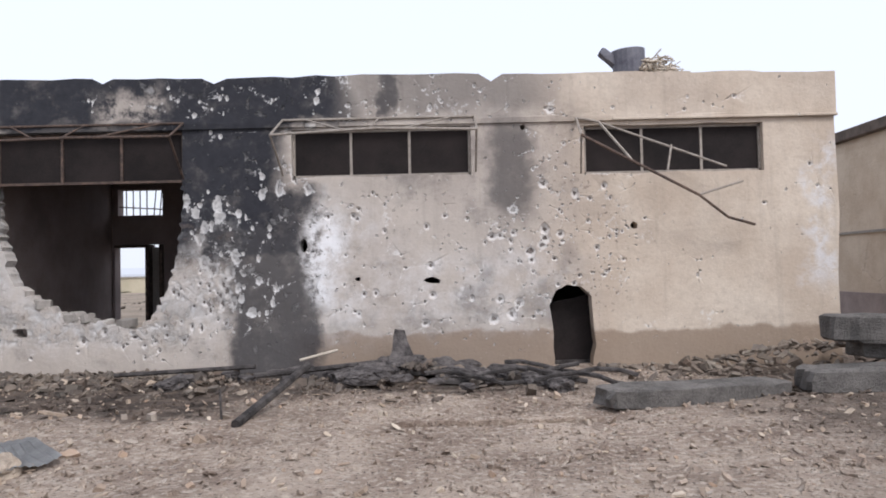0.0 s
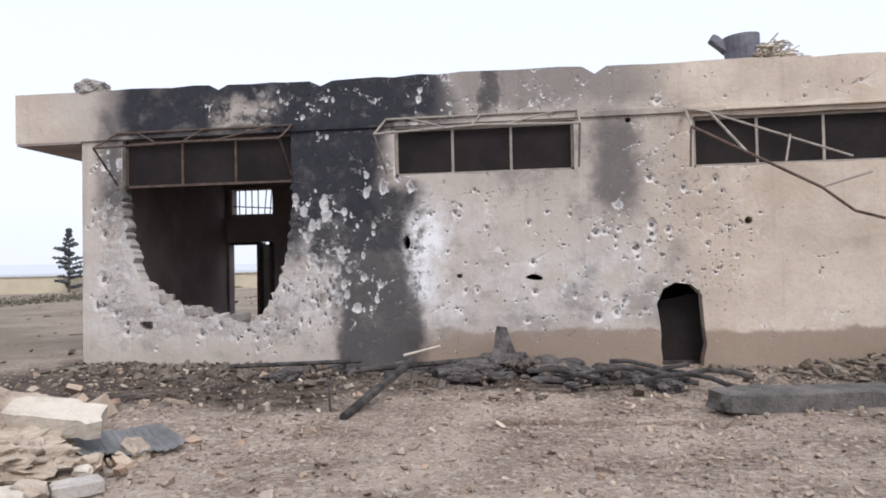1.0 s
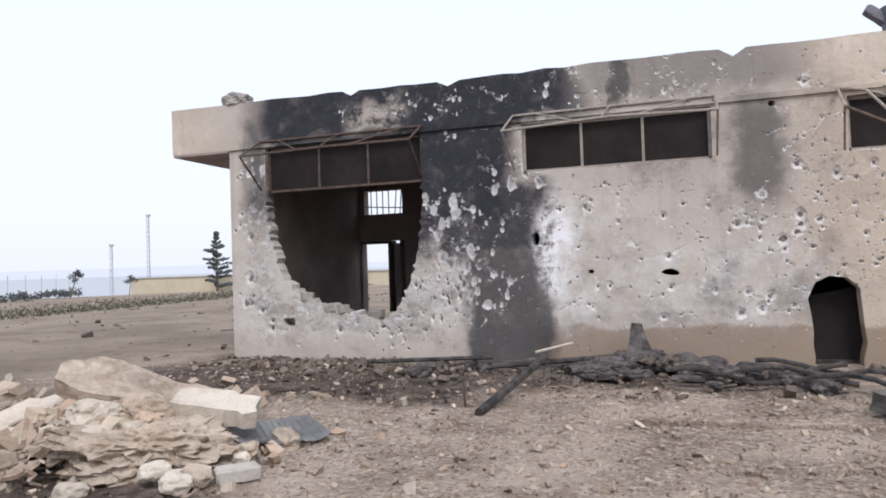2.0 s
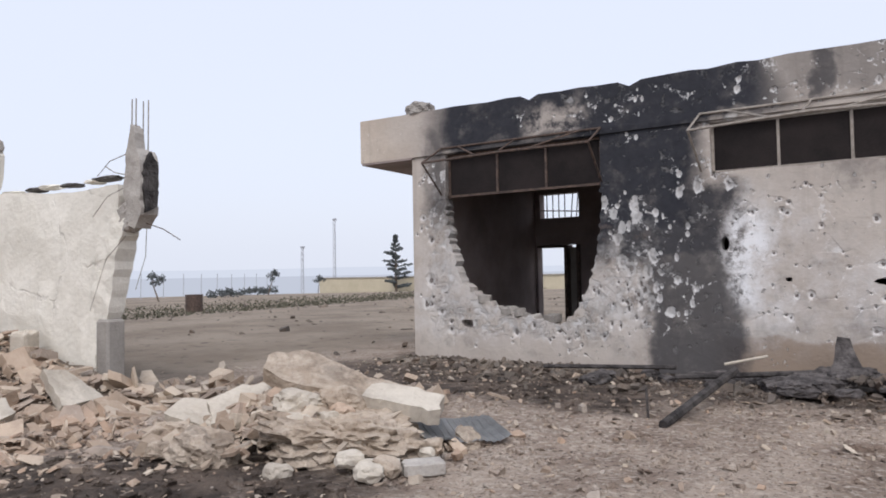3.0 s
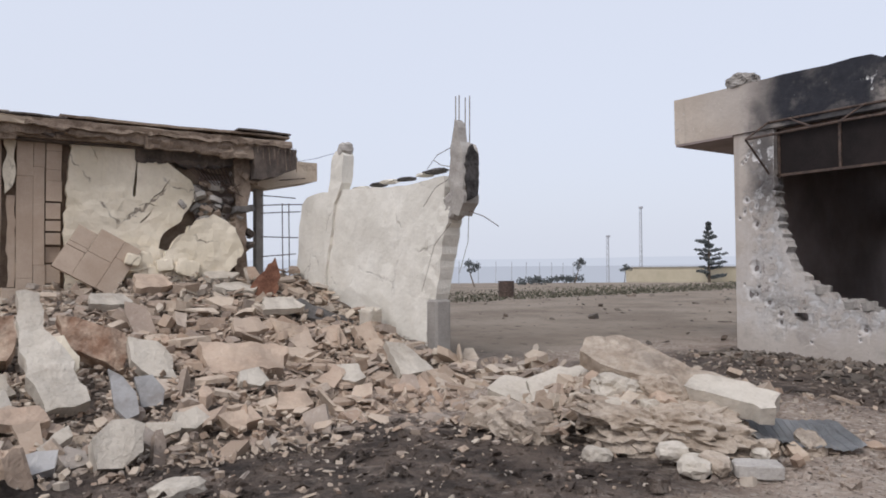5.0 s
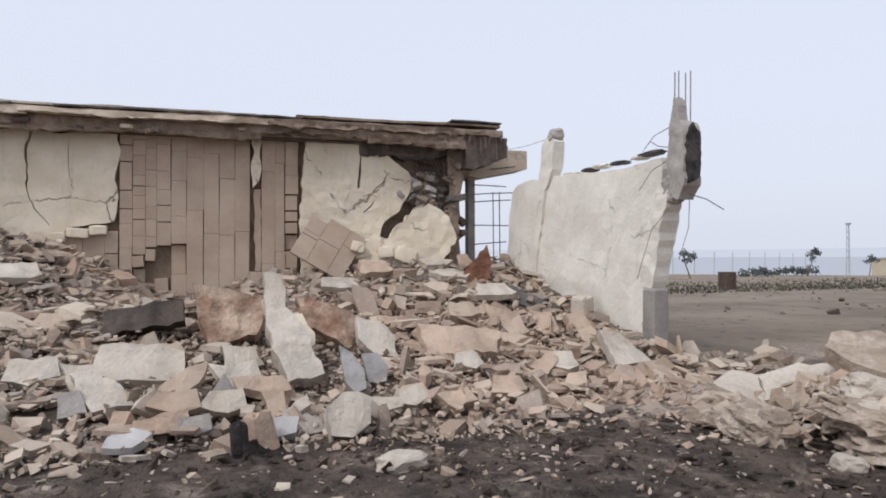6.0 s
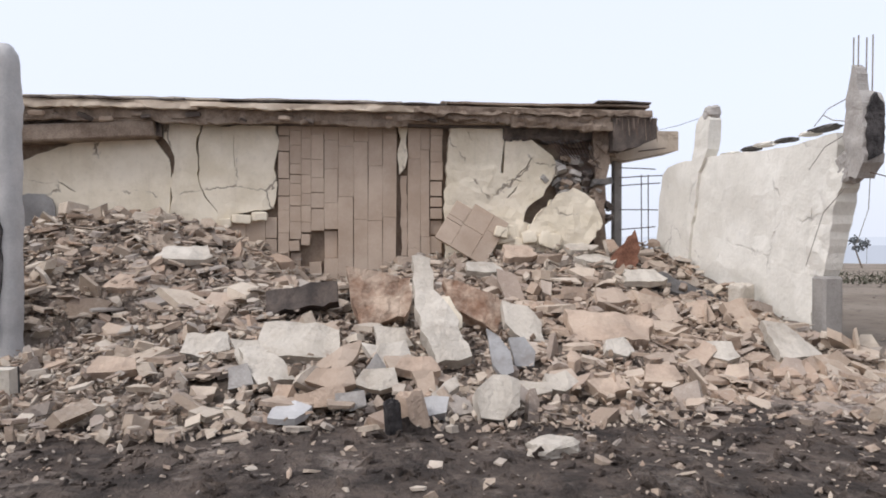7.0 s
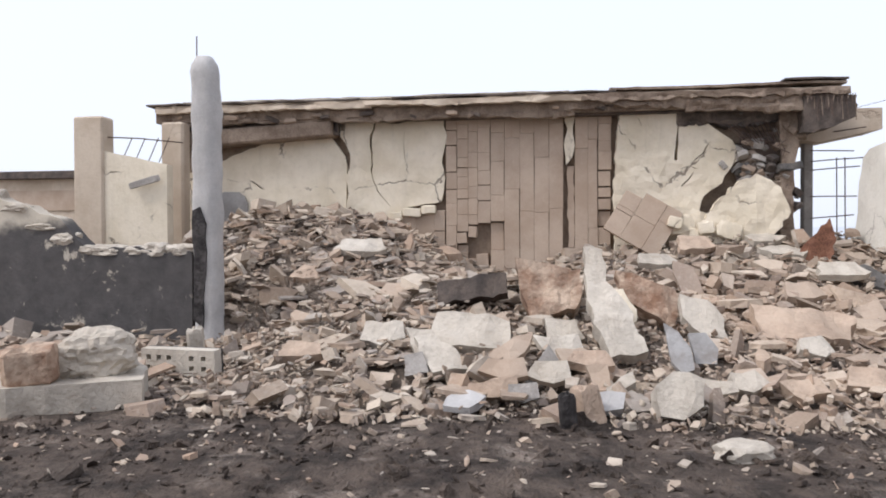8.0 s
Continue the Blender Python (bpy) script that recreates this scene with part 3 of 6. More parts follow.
def scatter(parent, name, spots, material, singles=0, rest="small_rubble", flat=1.0, slope=0.0):
    """Broken pieces at spots of (x, y, z, size, tilt): the first ones as parts, the others joined."""
    rng = random.Random(hash(len(spots)) % 1000 + 5)
    meshes = {}
    V, F, n0 = [], [], 0
    for i, (x, y, z, size, tilt) in enumerate(spots):
        k = rng.randrange(len(PIECES))
        m = Matrix.Translation((x, y, z)) @ Euler((0, slope, 0)).to_matrix().to_4x4() @ Euler((rng.gauss(0, tilt), rng.gauss(0, tilt), rng.uniform(0, 6.28))).to_matrix().to_4x4() @ Matrix.Diagonal((size, size * rng.uniform(0.6, 1), size * rng.uniform(0.6, 1.1) * (flat if size > 0.13 else 1.0), 1))
        vs, fs = PIECES[k]
        if i < singles:
            if k not in meshes:
                meshes[k] = bpy.data.meshes.new(name)
                meshes[k].from_pydata([tuple(v) for v in vs], [], fs)
                meshes[k].materials.append(material)
            ob = new(name, meshes[k])
            ob.parent = parent
            ob.matrix_parent_inverse = parent.matrix_world.inverted()
            ob.matrix_basis = m
        else:
            mm = np.array(m)
            V.append(vs @ mm[:3, :3].T + mm[:3, 3])
            F += [tuple(j + n0 for j in f) for f in fs]
            n0 += len(vs)
    if V:
        ob = raw(rest, np.concatenate(V), F, material, parent)
        ob.matrix_parent_inverse = parent.matrix_world.inverted()
        ob["kind"] = "stuff"


def landmark(name, label, size, at, turn, material, seed, category="rubble piece", jag=0.1, side=5, rounding=0.06):
    """One large broken slab or block as a thing."""
    rng = random.Random(seed)
    bm = slab_bm(size, rng, side, jag, rounding)
    ob = part(name, bm, material)
    ob.matrix_world = pose(*at, *turn)
    return tagged(ob, label, category)


# ---- ground ----
def bump_height(x, y):
    """Rise of the trodden ground."""
    near = math.exp(-((x + 5) ** 2 + (y - 5) ** 2) / 260.0)
    return near * (0.05 * noise.noise((x * 0.6, y * 0.6, 0)) + 0.035 * noise.noise((x * 2.1, y * 2.1, 4)) + 0.02 * noise.noise((x * 6, y * 6, 8)))


def ground():
    def line(c, lo, hi):
        out, d = [c], 0.14
        v = c
        while v < hi:
            v += d if v < c + 9 else d * (1 + (v - c - 9) * 0.25)
            out.append(min(v, hi))
        v = c
        while v > lo:
            v -= d if v > c - 9 else d * (1 + (c - 9 - v) * 0.25)
            out.insert(0, max(v, lo))
        return out
    xs, ys = line(-6.0, -3000, 3000), line(4.0, -3000, 3000)
    V = [(x, y, (bump_height(x, y) if abs(x) < 60 and abs(y) < 60 else 0.0) - 0.05 * max(0.0, min(1400.0, math.hypot(x + 5, y - 3)) - 62)) for y in ys for x in xs]
    w = len(xs)
    F = [(j * w + i, j * w + i + 1, (j + 1) * w + i + 1, (j + 1) * w + i) for j in range(len(ys) - 1) for i in range(w - 1)]
    ob = raw("ground", V, F, M_GROUND)
    ob.data.shade_smooth()
    tagged(ob, "bare brown earth, scorched near the burnt buildings", "ground", kind="structure")


ground()


# ---- the burnt building ----
AY = 10.9          # its front
AW = 0.24          # wall thickness
rngA = random.Random(3)


def front_a(u, v, d):
    return (u, AY + d, v)


WINDOWS_A = [(-10.82, -8.15, 2.70, 3.42), (-6.61, -4.08, 2.72, 3.40), (-2.49, 0.02, 2.69, 3.37)]
house = thing("burnt_building", "low flat-roofed building, cream render blackened by fire and pitted", "building")

# where splinters have struck: spread of (low and high across, low and high up, how many, least and greatest radius, how tall)
def strikes(fields, seed):
    rng = random.Random(seed)
    out = []
    for u0, u1, v0, v1, count, small, large, tall in fields:
        hubs = [(rng.uniform(u0, u1), rng.uniform(v0, v1)) for _ in range(max(2, count // 9))]
        for i in range(count):
            if i % 2:
                hu, hv = rng.choice(hubs)
                u, v = rng.gauss(hu, 0.16), rng.gauss(hv, 0.16)
            else:
                u, v = rng.uniform(u0, u1), rng.uniform(v0, v1)
            r = small + (large - small) * rng.random() ** 2.5
            out.append((u, v, r * rng.uniform(0.7, 1.2), r * rng.uniform(0.7, 1.2) * tall, 0.012 + 0.4 * r * rng.random()))
    return out


WALL_STRIKES = strikes([(-6.4, -2.2, 0.5, 2.6, 130, 0.022, 0.085, 1.0), (-8.1, -6.5, 0.5, 3.4, 64, 0.02, 0.075, 1.7), (-3.3, -1.9, 0.9, 3.35, 110, 0.018, 0.05, 1.0), (-11.45, -10.75, 0.4, 3.2, 36, 0.03, 0.10, 1.3),
                        (-10.8, -8.3, 0.25, 0.8, 26, 0.025, 0.08, 1.0), (-8.3, -7.3, 0.5, 2.4, 44, 0.03, 0.10, 1.5), (-1.9, 0.9, 0.4, 3.3, 14, 0.02, 0.05, 1.0)], 41)
BAND_STRIKES = strikes([(-6.0, -2.6, 3.48, 4.0, 46, 0.02, 0.07, 1.0), (-9.6, -6.2, 3.5, 4.0, 24, 0.02, 0.06, 1.3), (-2.4, 0.9, 3.5, 4.0, 8, 0.02, 0.05, 1.0)], 43)

# the breach joins the first window to a torn opening below
breach = [(-10.84, 2.66), (-10.80, 2.2), (-10.72, 1.78), (-10.54, 1.27), (-10.13, 0.97), (-9.72, 0.80), (-9.15, 0.70), (-8.84, 0.62),
          (-8.57, 0.86), (-8.40, 1.15), (-8.26, 1.64), (-8.17, 2.2), (-8.15, 2.66)]
open_1 = []
for p, q in zip(breach, breach[1:]):
    open_1 += ragged(p, q, 0.05, 0.04, rngA)
open_1 += [(-8.15, 2.66), (-8.15, 3.42), (-10.82, 3.42)]
arch = [(-2.99, -0.02), (-2.98, 0.45), (-3.03, 0.85), (-2.94, 1.06), (-2.78, 1.14), (-2.58, 1.11), (-2.44, 0.97), (-2.42, 0.6), (-2.39, 0.3), (-2.44, -0.02)]
holes_a = [open_1]
holes_a += [ragged_loop([(a, lo), (b, lo), (b, hi), (a, hi)], 0.35, 0.012, rngA) for a, b, lo, hi in WINDOWS_A[1:]]
for (cx, cz, rx, rz) in ((-4.66, 1.24, 0.12, 0.055), (-6.45, 1.76, 0.07, 0.11), (-1.82, 1.95, 0.06, 0.055), (-10.45, 0.62, 0.14, 0.07), (-3.35, 3.37, 0.045, 0.04), (-5.7, 1.28, 0.04, 0.035)):
    holes_a.append([(cx + math.cos(i * 0.785) * rx * rngA.uniform(0.7, 1.15), cz + math.sin(i * 0.785) * rz * rngA.uniform(0.7, 1.15)) for i in range(8)])
# foot of the wall, with the arched hole let into it
outer = [(-11.5, -0.3)] + [(-2.99, -0.3)] + ragged_loop(arch, 0.12, 0.025, rngA)[:-2] + [(-2.44, -0.3), (1.03, -0.3), (1.0, 1.2), (1.05, 2.1), (1.02, 3.43), (-11.5, 3.43)]
child("front_wall", panel(outer, holes_a, front_a, AW, 0.012, 0.3, rngA, WALL_STRIKES), M_FACADE, house)

# parapet band: proud of the wall, broken along its top
top = []
marks = [(1.04, 4.06), (-1.5, 4.10), (-3.62, 4.12), (-3.78, 4.02), (-3.95, 4.13), (-5.6, 4.16), (-7.5, 4.14), (-7.68, 4.07), (-7.85, 4.15), (-9.1, 4.17), (-9.25, 4.10), (-9.4, 4.18), (-11.2, 4.19), (-11.45, 4.24)]
for p, q in zip(marks, marks[1:]):
    top += ragged(p, q, 0.3, 0.018, rngA)
band = [(-12.6, 3.44), (-11.5, 3.432), (1.04, 3.432)] + top + [(-11.5, 4.19), (-12.6, 4.2)]
child("parapet", panel(band, [], lambda u, v, d: (u, AY - 0.035 + d, v), 0.3, 0.012, 0.3, rngA, BAND_STRIKES), M_FACADE, house)
child("cornice_ridge", box((-2.1, AY - 0.06, 3.43), (1.05, AY - 0.034, 3.47), bevel=0.008), M_FACADE, house)
child("canopy", box((-12.58, AY + 0.266, 3.45), (-11.5, 16.2, 4.05), bevel=0.02), M_BEIGE, house, "beige overhang with a dark soffit")
# soffit sheet in the darker interior colour
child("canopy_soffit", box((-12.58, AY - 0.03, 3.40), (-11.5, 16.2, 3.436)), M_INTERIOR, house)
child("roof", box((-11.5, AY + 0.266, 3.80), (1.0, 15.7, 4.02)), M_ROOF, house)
child("ceiling_plaster", box((-11.26, AY + AW, 3.60), (0.78, 15.3, 3.79)), M_INTERIOR, house, "dark brown plaster")


def side_a(x):
    return lambda u, v, d: (x + d, u, v)


child("side_wall", panel([(AY + AW + 0.012, -0.3), (15.7, -0.3), (15.7, 3.8), (AY + AW + 0.012, 3.8)], [], side_a(-11.5), 0.22, 0.01, 0.5, rngA), M_BEIGE, house)
child("side_wall", panel([(AY + AW + 0.012, -0.3), (15.7, -0.3), (15.7, 3.8), (AY + AW + 0.012, 3.8)], [], side_a(0.8), 0.22, 0.01, 0.5, rngA), M_BEIGE, house)
child("inner_lining", box((-11.275, AY + AW + 0.02, -0.05), (-11.25, 15.29, 3.6)), M_INTERIOR, house, "dark brown inner face")
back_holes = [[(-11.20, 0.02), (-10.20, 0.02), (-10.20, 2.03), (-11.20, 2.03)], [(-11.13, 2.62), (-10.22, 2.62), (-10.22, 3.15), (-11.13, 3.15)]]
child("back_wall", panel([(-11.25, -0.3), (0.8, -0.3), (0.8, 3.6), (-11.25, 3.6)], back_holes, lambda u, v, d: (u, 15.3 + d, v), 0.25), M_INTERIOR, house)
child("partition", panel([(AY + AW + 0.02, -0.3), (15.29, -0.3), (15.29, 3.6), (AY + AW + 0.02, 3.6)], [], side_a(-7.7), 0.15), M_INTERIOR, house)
child("inner_floor", box((-11.24, AY + AW + 0.01, -0.2), (0.8, 15.3, 0.06)), M_CHAR, house)

# board closing the arch; the hole's shade is put into its colour
child("arch_board", panel(ragged_loop([(-3.05, -0.2), (-2.36, -0.2), (-2.36, 1.0), (-2.7, 0.93), (-3.05, 0.86)], 0.15, 0.015, rngA), [], lambda u, v, d: (u, AY + AW + 0.05 + d, v), 0.05), M_PANE_RECESS, house, "board behind the arched hole, the opening's shade in its dark colour")

# back door and barred back window
door = thing("door_1", "open dark door frame, smoke-stained, in the back wall", "door", (-10.7, 15.3, 0), kind="structure")
for lo, hi in (((-10.56, 15.24, 0.03), (-10.48, 15.56, 2.02)), ((-10.28, 15.24, 0.03), (-10.21, 15.56, 2.02)), ((-11.19, 15.24, 1.97), (-10.56, 15.56, 2.02))):
    child("door_frame", box(lo, hi, bevel=0.006), M_STEEL, door)
child("door_leaf", box((-10.475, 15.4, 0.03), (-10.285, 15.44, 1.97), bevel=0.004), M_CONCRETE, door, "grey metal leaf, half open")
barred = thing("window_1", "small high window with bent bars", "window", (-10.68, 15.35, 2.62), kind="structure")
for i, x in enumerate((-10.98, -10.84, -10.70, -10.56, -10.42, -10.30)):
    child("bar", rod((x, 15.36, 2.62), (x + (0.05 if i > 3 else 0.0), 15.36, 3.15), 0.012), M_STEEL, barred)
child("rail", rod((-11.12, 15.36, 2.80), (-10.23, 15.36, 2.74), 0.012), M_STEEL, barred)


def steel_window(n, x0, x1, z0, z1, bars, steel=None):
    steel = steel or M_STEEL_PALE
    w = thing("window_%d" % n, "long high window with smoke-blackened panes in a thin steel frame", "window", ((x0 + x1) / 2, AY, z0), kind="structure")
    y = AY + 0.10
    for p, q in (((x0, y, z0 + 0.02), (x1, y, z0 + 0.02)), ((x0, y, z1 - 0.02), (x1, y, z1 - 0.02)), ((x0 + 0.02, y, z0), (x0 + 0.02, y, z1)), ((x1 - 0.02, y, z0), (x1 - 0.02, y, z1))):
        lo = [min(a, b) - 0.018 for a, b in zip(p, q)]
        hi = [max(a, b) + 0.018 for a, b in zip(p, q)]
        child("window_frame", box(lo, hi), steel, w)
    cuts = [x0, *bars, x1]
    for a, b in zip(cuts, cuts[1:]):
        child("pane", box((a + 0.02, y + 0.004, z0 + 0.03), (b - 0.02, y + 0.010, z1 - 0.03)), M_PANE_RECESS, w, "smoke-blackened pane")
    for x in bars:
        child("mullion", box((x - 0.018, y - 0.015, z0), (x + 0.018, y + 0.015, z1)), steel, w)
    child("inner_rail", box((x0, y + 0.2, z1 - 0.2), (x1, y + 0.23, z1 - 0.17)), M_STEEL, w)


steel_window(2, *WINDOWS_A[0], (-9.9, -9.05), M_STEEL)
steel_window(3, *WINDOWS_A[1], (-5.78, -4.95))
steel_window(4, *WINDOWS_A[2], (-1.66, -0.82))


def awning_frame(x0, x1, z, sag, material):
    """A bent steel sunshade frame without its sheet, standing out from over a window."""
    f = thing("awning_frame", "bare rusty steel awning frame bolted over a window", "awning", ((x0 + x1) / 2, AY, z))
    wall_y, out_y = AY - 0.045, AY - 0.55
    lo = z - 0.30
    child("wall_bar", rod((x0, wall_y, z), (x1, wall_y, z), 0.018), material, f)
    mid = ((x0 + x1) / 2, out_y, lo + sag)
    child("outer_bar", bent([(x0 - 0.05, out_y, lo), mid, (x1, out_y, lo + 0.02)], 0.018), material, f)
    child("end_bar", rod((x0, wall_y, z), (x0 - 0.05, out_y, lo), 0.016), material, f)
    child("end_bar", rod((x1, wall_y, z), (x1, out_y, lo + 0.02), 0.016), material, f)
    child("strut", rod((x0 - 0.05, out_y, lo), (x0, wall_y, z - 0.78), 0.016), material, f)
    child("strut", rod((x1, out_y, lo + 0.02), (x1, wall_y, z - 0.78), 0.016), material, f)
    n = (x1 - x0)
    for a, b in ((0.12, 0.34), (0.5, 0.47), (0.88, 0.64)):
        child("brace", rod((x0 + n * a, wall_y, z), (x0 + n * b, out_y, lo + sag * 0.8), 0.013), material, f)


awning_frame(-10.88, -8.12, 3.52, 0.03, M_STEEL)
awning_frame(-6.72, -4.02, 3.53, 0.06, M_STEEL_PALE)
# the third has torn loose and hangs
hung = thing("awning_frame", "torn steel awning frame hanging askew across a window", "awning", (-2.6, AY, 3.4))
for nm, pts, r in (("wall_bar", [(-2.6, AY - 0.05, 3.47), (-2.35, AY - 0.08, 3.42), (-0.6, AY - 0.25, 2.72)], 0.016),
                   ("outer_bar", [(-2.62, AY - 0.5, 3.15), (-1.05, AY - 0.42, 2.32), (-0.62, AY - 0.3, 2.02), (-0.22, AY - 0.2, 1.92)], 0.02),
                   ("end_bar", [(-2.6, AY - 0.05, 3.47), (-2.62, AY - 0.5, 3.15)], 0.016),
                   ("strut", [(-2.62, AY - 0.5, 3.15), (-2.55, AY - 0.05, 2.7)], 0.016),
                   ("brace", [(-2.3, AY - 0.1, 3.4), (-1.92, AY - 0.44, 2.78)], 0.018),
                   ("brace", [(-1.33, AY - 0.2, 3.04), (-1.42, AY - 0.3, 2.68)], 0.015),
                   ("brace", [(-1.05, AY - 0.42, 2.32), (-0.36, AY - 0.2, 2.52)], 0.015)):
    child(nm, bent(pts, r), M_STEEL_PALE if nm != "outer_bar" else M_STEEL, hung)

# things on the roof
tub = thing("water_tub", "dented dark metal tub lying on the flat roof", "tub", (-1.4, 12.5, 4.02))
bm = bmesh.new()
bmesh.ops.create_cone(bm, cap_ends=False, segments=20, radius1=0.24, radius2=0.27, depth=0.8, matrix=Matrix.Translation((-1.4, 12.5, 4.5)) @ Euler((0.05, -0.06, 0)).to_matrix().to_4x4())
bmesh.ops.solidify(bm, geom=bm.faces[:], thickness=0.02)
child("body", bm, M_DARKMETAL, tub)
child("bottom", box((-1.55, 12.35, 4.03), (-1.25, 12.65, 4.12)), M_DARKMETAL, tub)
child("bracket", slab_bm((0.4, 0.2, 0.12), random.Random(8), m=pose(-1.72, 12.5, 4.78, 0, 40, 0)), M_DARKMETAL, tub, "torn bracket")
heap = bmesh.new()
rs = random.Random(21)
for i in range(900):
    a, rr = rs.uniform(0, 6.28), rs.random() ** 0.6 * 0.55
    x, y = -0.98 + math.cos(a) * rr * 1.05, 12.5 + math.sin(a) * rr
    z = 4.03 + max(0.0, 0.8 * (1 - (rr / 0.62) ** 2)) * rs.uniform(0.2, 1)
    d = Vector((rs.gauss(0, 1), rs.gauss(0, 1), rs.gauss(0, 0.4))).normalized() * rs.uniform(0.05, 0.16)
    add_rod(heap, (x - d.x, y - d.y, max(4.03, z - d.z)), (x + d.x, y + d.y, max(4.03, z + d.z)), rs.uniform(0.006, 0.02), 4)
tagged(part("straw_heap", heap, M_STRAW), "heap of dry straw and twigs on the flat roof", "straw heap")
tagged(part("broken_stone", lump_bm((0.5, 0.34, 0.26), 5, pose(-11.4, AY + 0.1, 4.27)), M_CONCRETE), "lump of broken concrete on the roof edge", "stone")

# ---- neighbour to the east ----
east = thing("neighbour_building", "long beige rendered building with a dark flat roof edge", "building", (5, 13, 0))
child("wall", panel([(7.5, -0.3), (20, -0.3), (20, 3.9), (7.5, 3.9)], [], lambda u, v, d: (4.0 + d, u, v), 0.3, 0.02, 0.6, rngA), M_BEIGE, east)
child("end_wall", box((4.3, 7.5, -0.3), (9.5, 7.8, 3.9)), M_BEIGE, east)
child("end_wall", box((4.3, 19.7, -0.3), (9.5, 20.0, 3.9)), M_BEIGE, east)
child("roof", box((3.85, 7.3, 3.9), (9.6, 20.2, 4.12), bevel=0.02), M_ROOFDARK, east, "dark roof edge")
child("plinth", box((3.94, 7.5, -0.2), (4.0, 20, 0.75)), M_INTERIOR, east, "dark plinth")
child("ledge", box((3.95, 7.5, 1.95), (4.0, 20, 2.0)), M_CONCRETE, east)


# ---- the collapsed building ----
BX = -18.2
rngB = random.Random(17)
ruin = thing("collapsed_building", "half-collapsed stone building, cream plaster torn off, roof hanging", "building", (-16, 0, 0))


def face_b_back(off):
    return lambda u, v, d: (BX + off - d, u, v)


# bearing wall behind everything
gap_hole = ragged_loop([(4.25, 2.05), (5.0, 2.15), (5.15, 3.15), (4.35, 3.3)], 0.2, 0.06, rngB)
core = [(-6.4, -0.3), (5.25, -0.3), (5.3, 1.2), (5.2, 2.2), (5.3, 3.2), (5.2, 3.5), (-6.4, 3.5)]
child("bearing_wall", panel(core, [gap_hole], face_b_back(-0.06), 0.35), M_JOINT, ruin, "dark rubble core of the wall")

# plaster panels that still hang on it
def broken_line(points, gap, amp, rng):
    out = []
    for p, q in zip(points, points[1:]):
        out += ragged(p, q, gap, amp, rng)
    return out


def crack(points, widths, rng, amp=0.02):
    """A wandering gap along points, as wide at each as widths."""
    line = broken_line(points, 0.09, amp, rng) + [points[-1]]
    n = len(line) - 1
    wide = [widths[min(int(i / n * (len(widths) - 1)), len(widths) - 1)] * rng.uniform(0.5, 1.3) for i in range(n + 1)]
    return [(u - w / 2, v) for (u, v), w in zip(line, wide)] + [(u + w / 2, v) for (u, v), w in reversed(list(zip(line, wide)))]


top_a = [(-2.90, 2.62), (-2.92, 2.84), (-3.07, 3.05), (-3.25, 3.28), (-3.6, 3.26), (-4.04, 3.21), (-4.57, 3.15), (-5.22, 2.92), (-5.7, 2.72), (-6.3, 2.55)]
loop = [(-6.3, -0.1), (-2.93, -0.1), (-2.91, 2.0)] + broken_line(top_a, 0.15, 0.022, rngB) + [(-6.3, 2.55)]
crack_3 = crack([(-5.45, 2.46), (-5.1, 2.40), (-4.85, 2.42), (-4.55, 2.24)], (0.03, 0.05, 0.02), rngB)
child("plaster_panel", panel(loop, [crack_3], face_b_back(0.03), 0.09, 0.025, 0.18, rngB), M_CREAM, ruin, "cream plaster, sagging, with a crack")
top_b = [(-1.0, 3.56), (-1.36, 3.5), (-2.0, 3.46), (-2.3, 3.56), (-2.43, 3.62), (-2.64, 3.66), (-2.96, 3.56), (-3.12, 3.34), (-2.95, 3.16), (-2.82, 2.9), (-2.84, 2.62), (-2.895, 2.5), (-2.885, 2.34), (-2.85, 2.15), (-2.89, 1.95), (-2.9, 1.4)]
side_b = [(-1.94, -0.1), (-1.94, 1.3), (-1.96, 1.62), (-1.8, 1.84), (-1.4, 1.93), (-1.06, 1.97), (-1.0, 2.3), (-1.05, 2.7), (-0.97, 3.1), (-1.0, 3.56)]
crack_2 = crack([(-2.33, 3.52), (-2.36, 3.35), (-2.42, 3.16), (-2.39, 2.9), (-2.41, 2.6), (-2.36, 2.35), (-2.22, 2.1), (-2.05, 1.9)], (0.05, 0.035, 0.03, 0.02, 0.02, 0.012), rngB)
crack_4 = crack([(-1.76, 3.3), (-1.77, 2.95), (-1.75, 2.7)], (0.008, 0.014, 0.006), rngB)
loop = [(-2.9, -0.1)] + broken_line(side_b, 0.12, 0.03, rngB) + broken_line(top_b, 0.11, 0.022, rngB)
child("plaster_panel", panel(loop, [crack_2, crack_4], face_b_back(0.08), 0.12, 0.03, 0.16, rngB), M_CREAM, ruin, "cream plaster with wide cracks, ragged edges")
child("patch", slab_bm((0.9, 0.62, 0.03), rngB, 4, 0.05, m=Matrix.Translation((BX + 0.07, -5.2, 1.75)) @ Euler((0, radians(90), 0)).to_matrix().to_4x4()), M_GREY, ruin, "bluish grey patch")
for y, z, w in ((-1.62, 1.77, 0.34), (-1.3, 1.82, 0.28), (-1.9, 1.7, 0.2)):
    child("ledge_stone", slab_bm((0.16, w, 0.15), rngB, 4, 0.06, 0.08, pose(BX + 0.08, y, z, rngB.uniform(-4, 4), 0, 0)), M_CREAM, ruin)

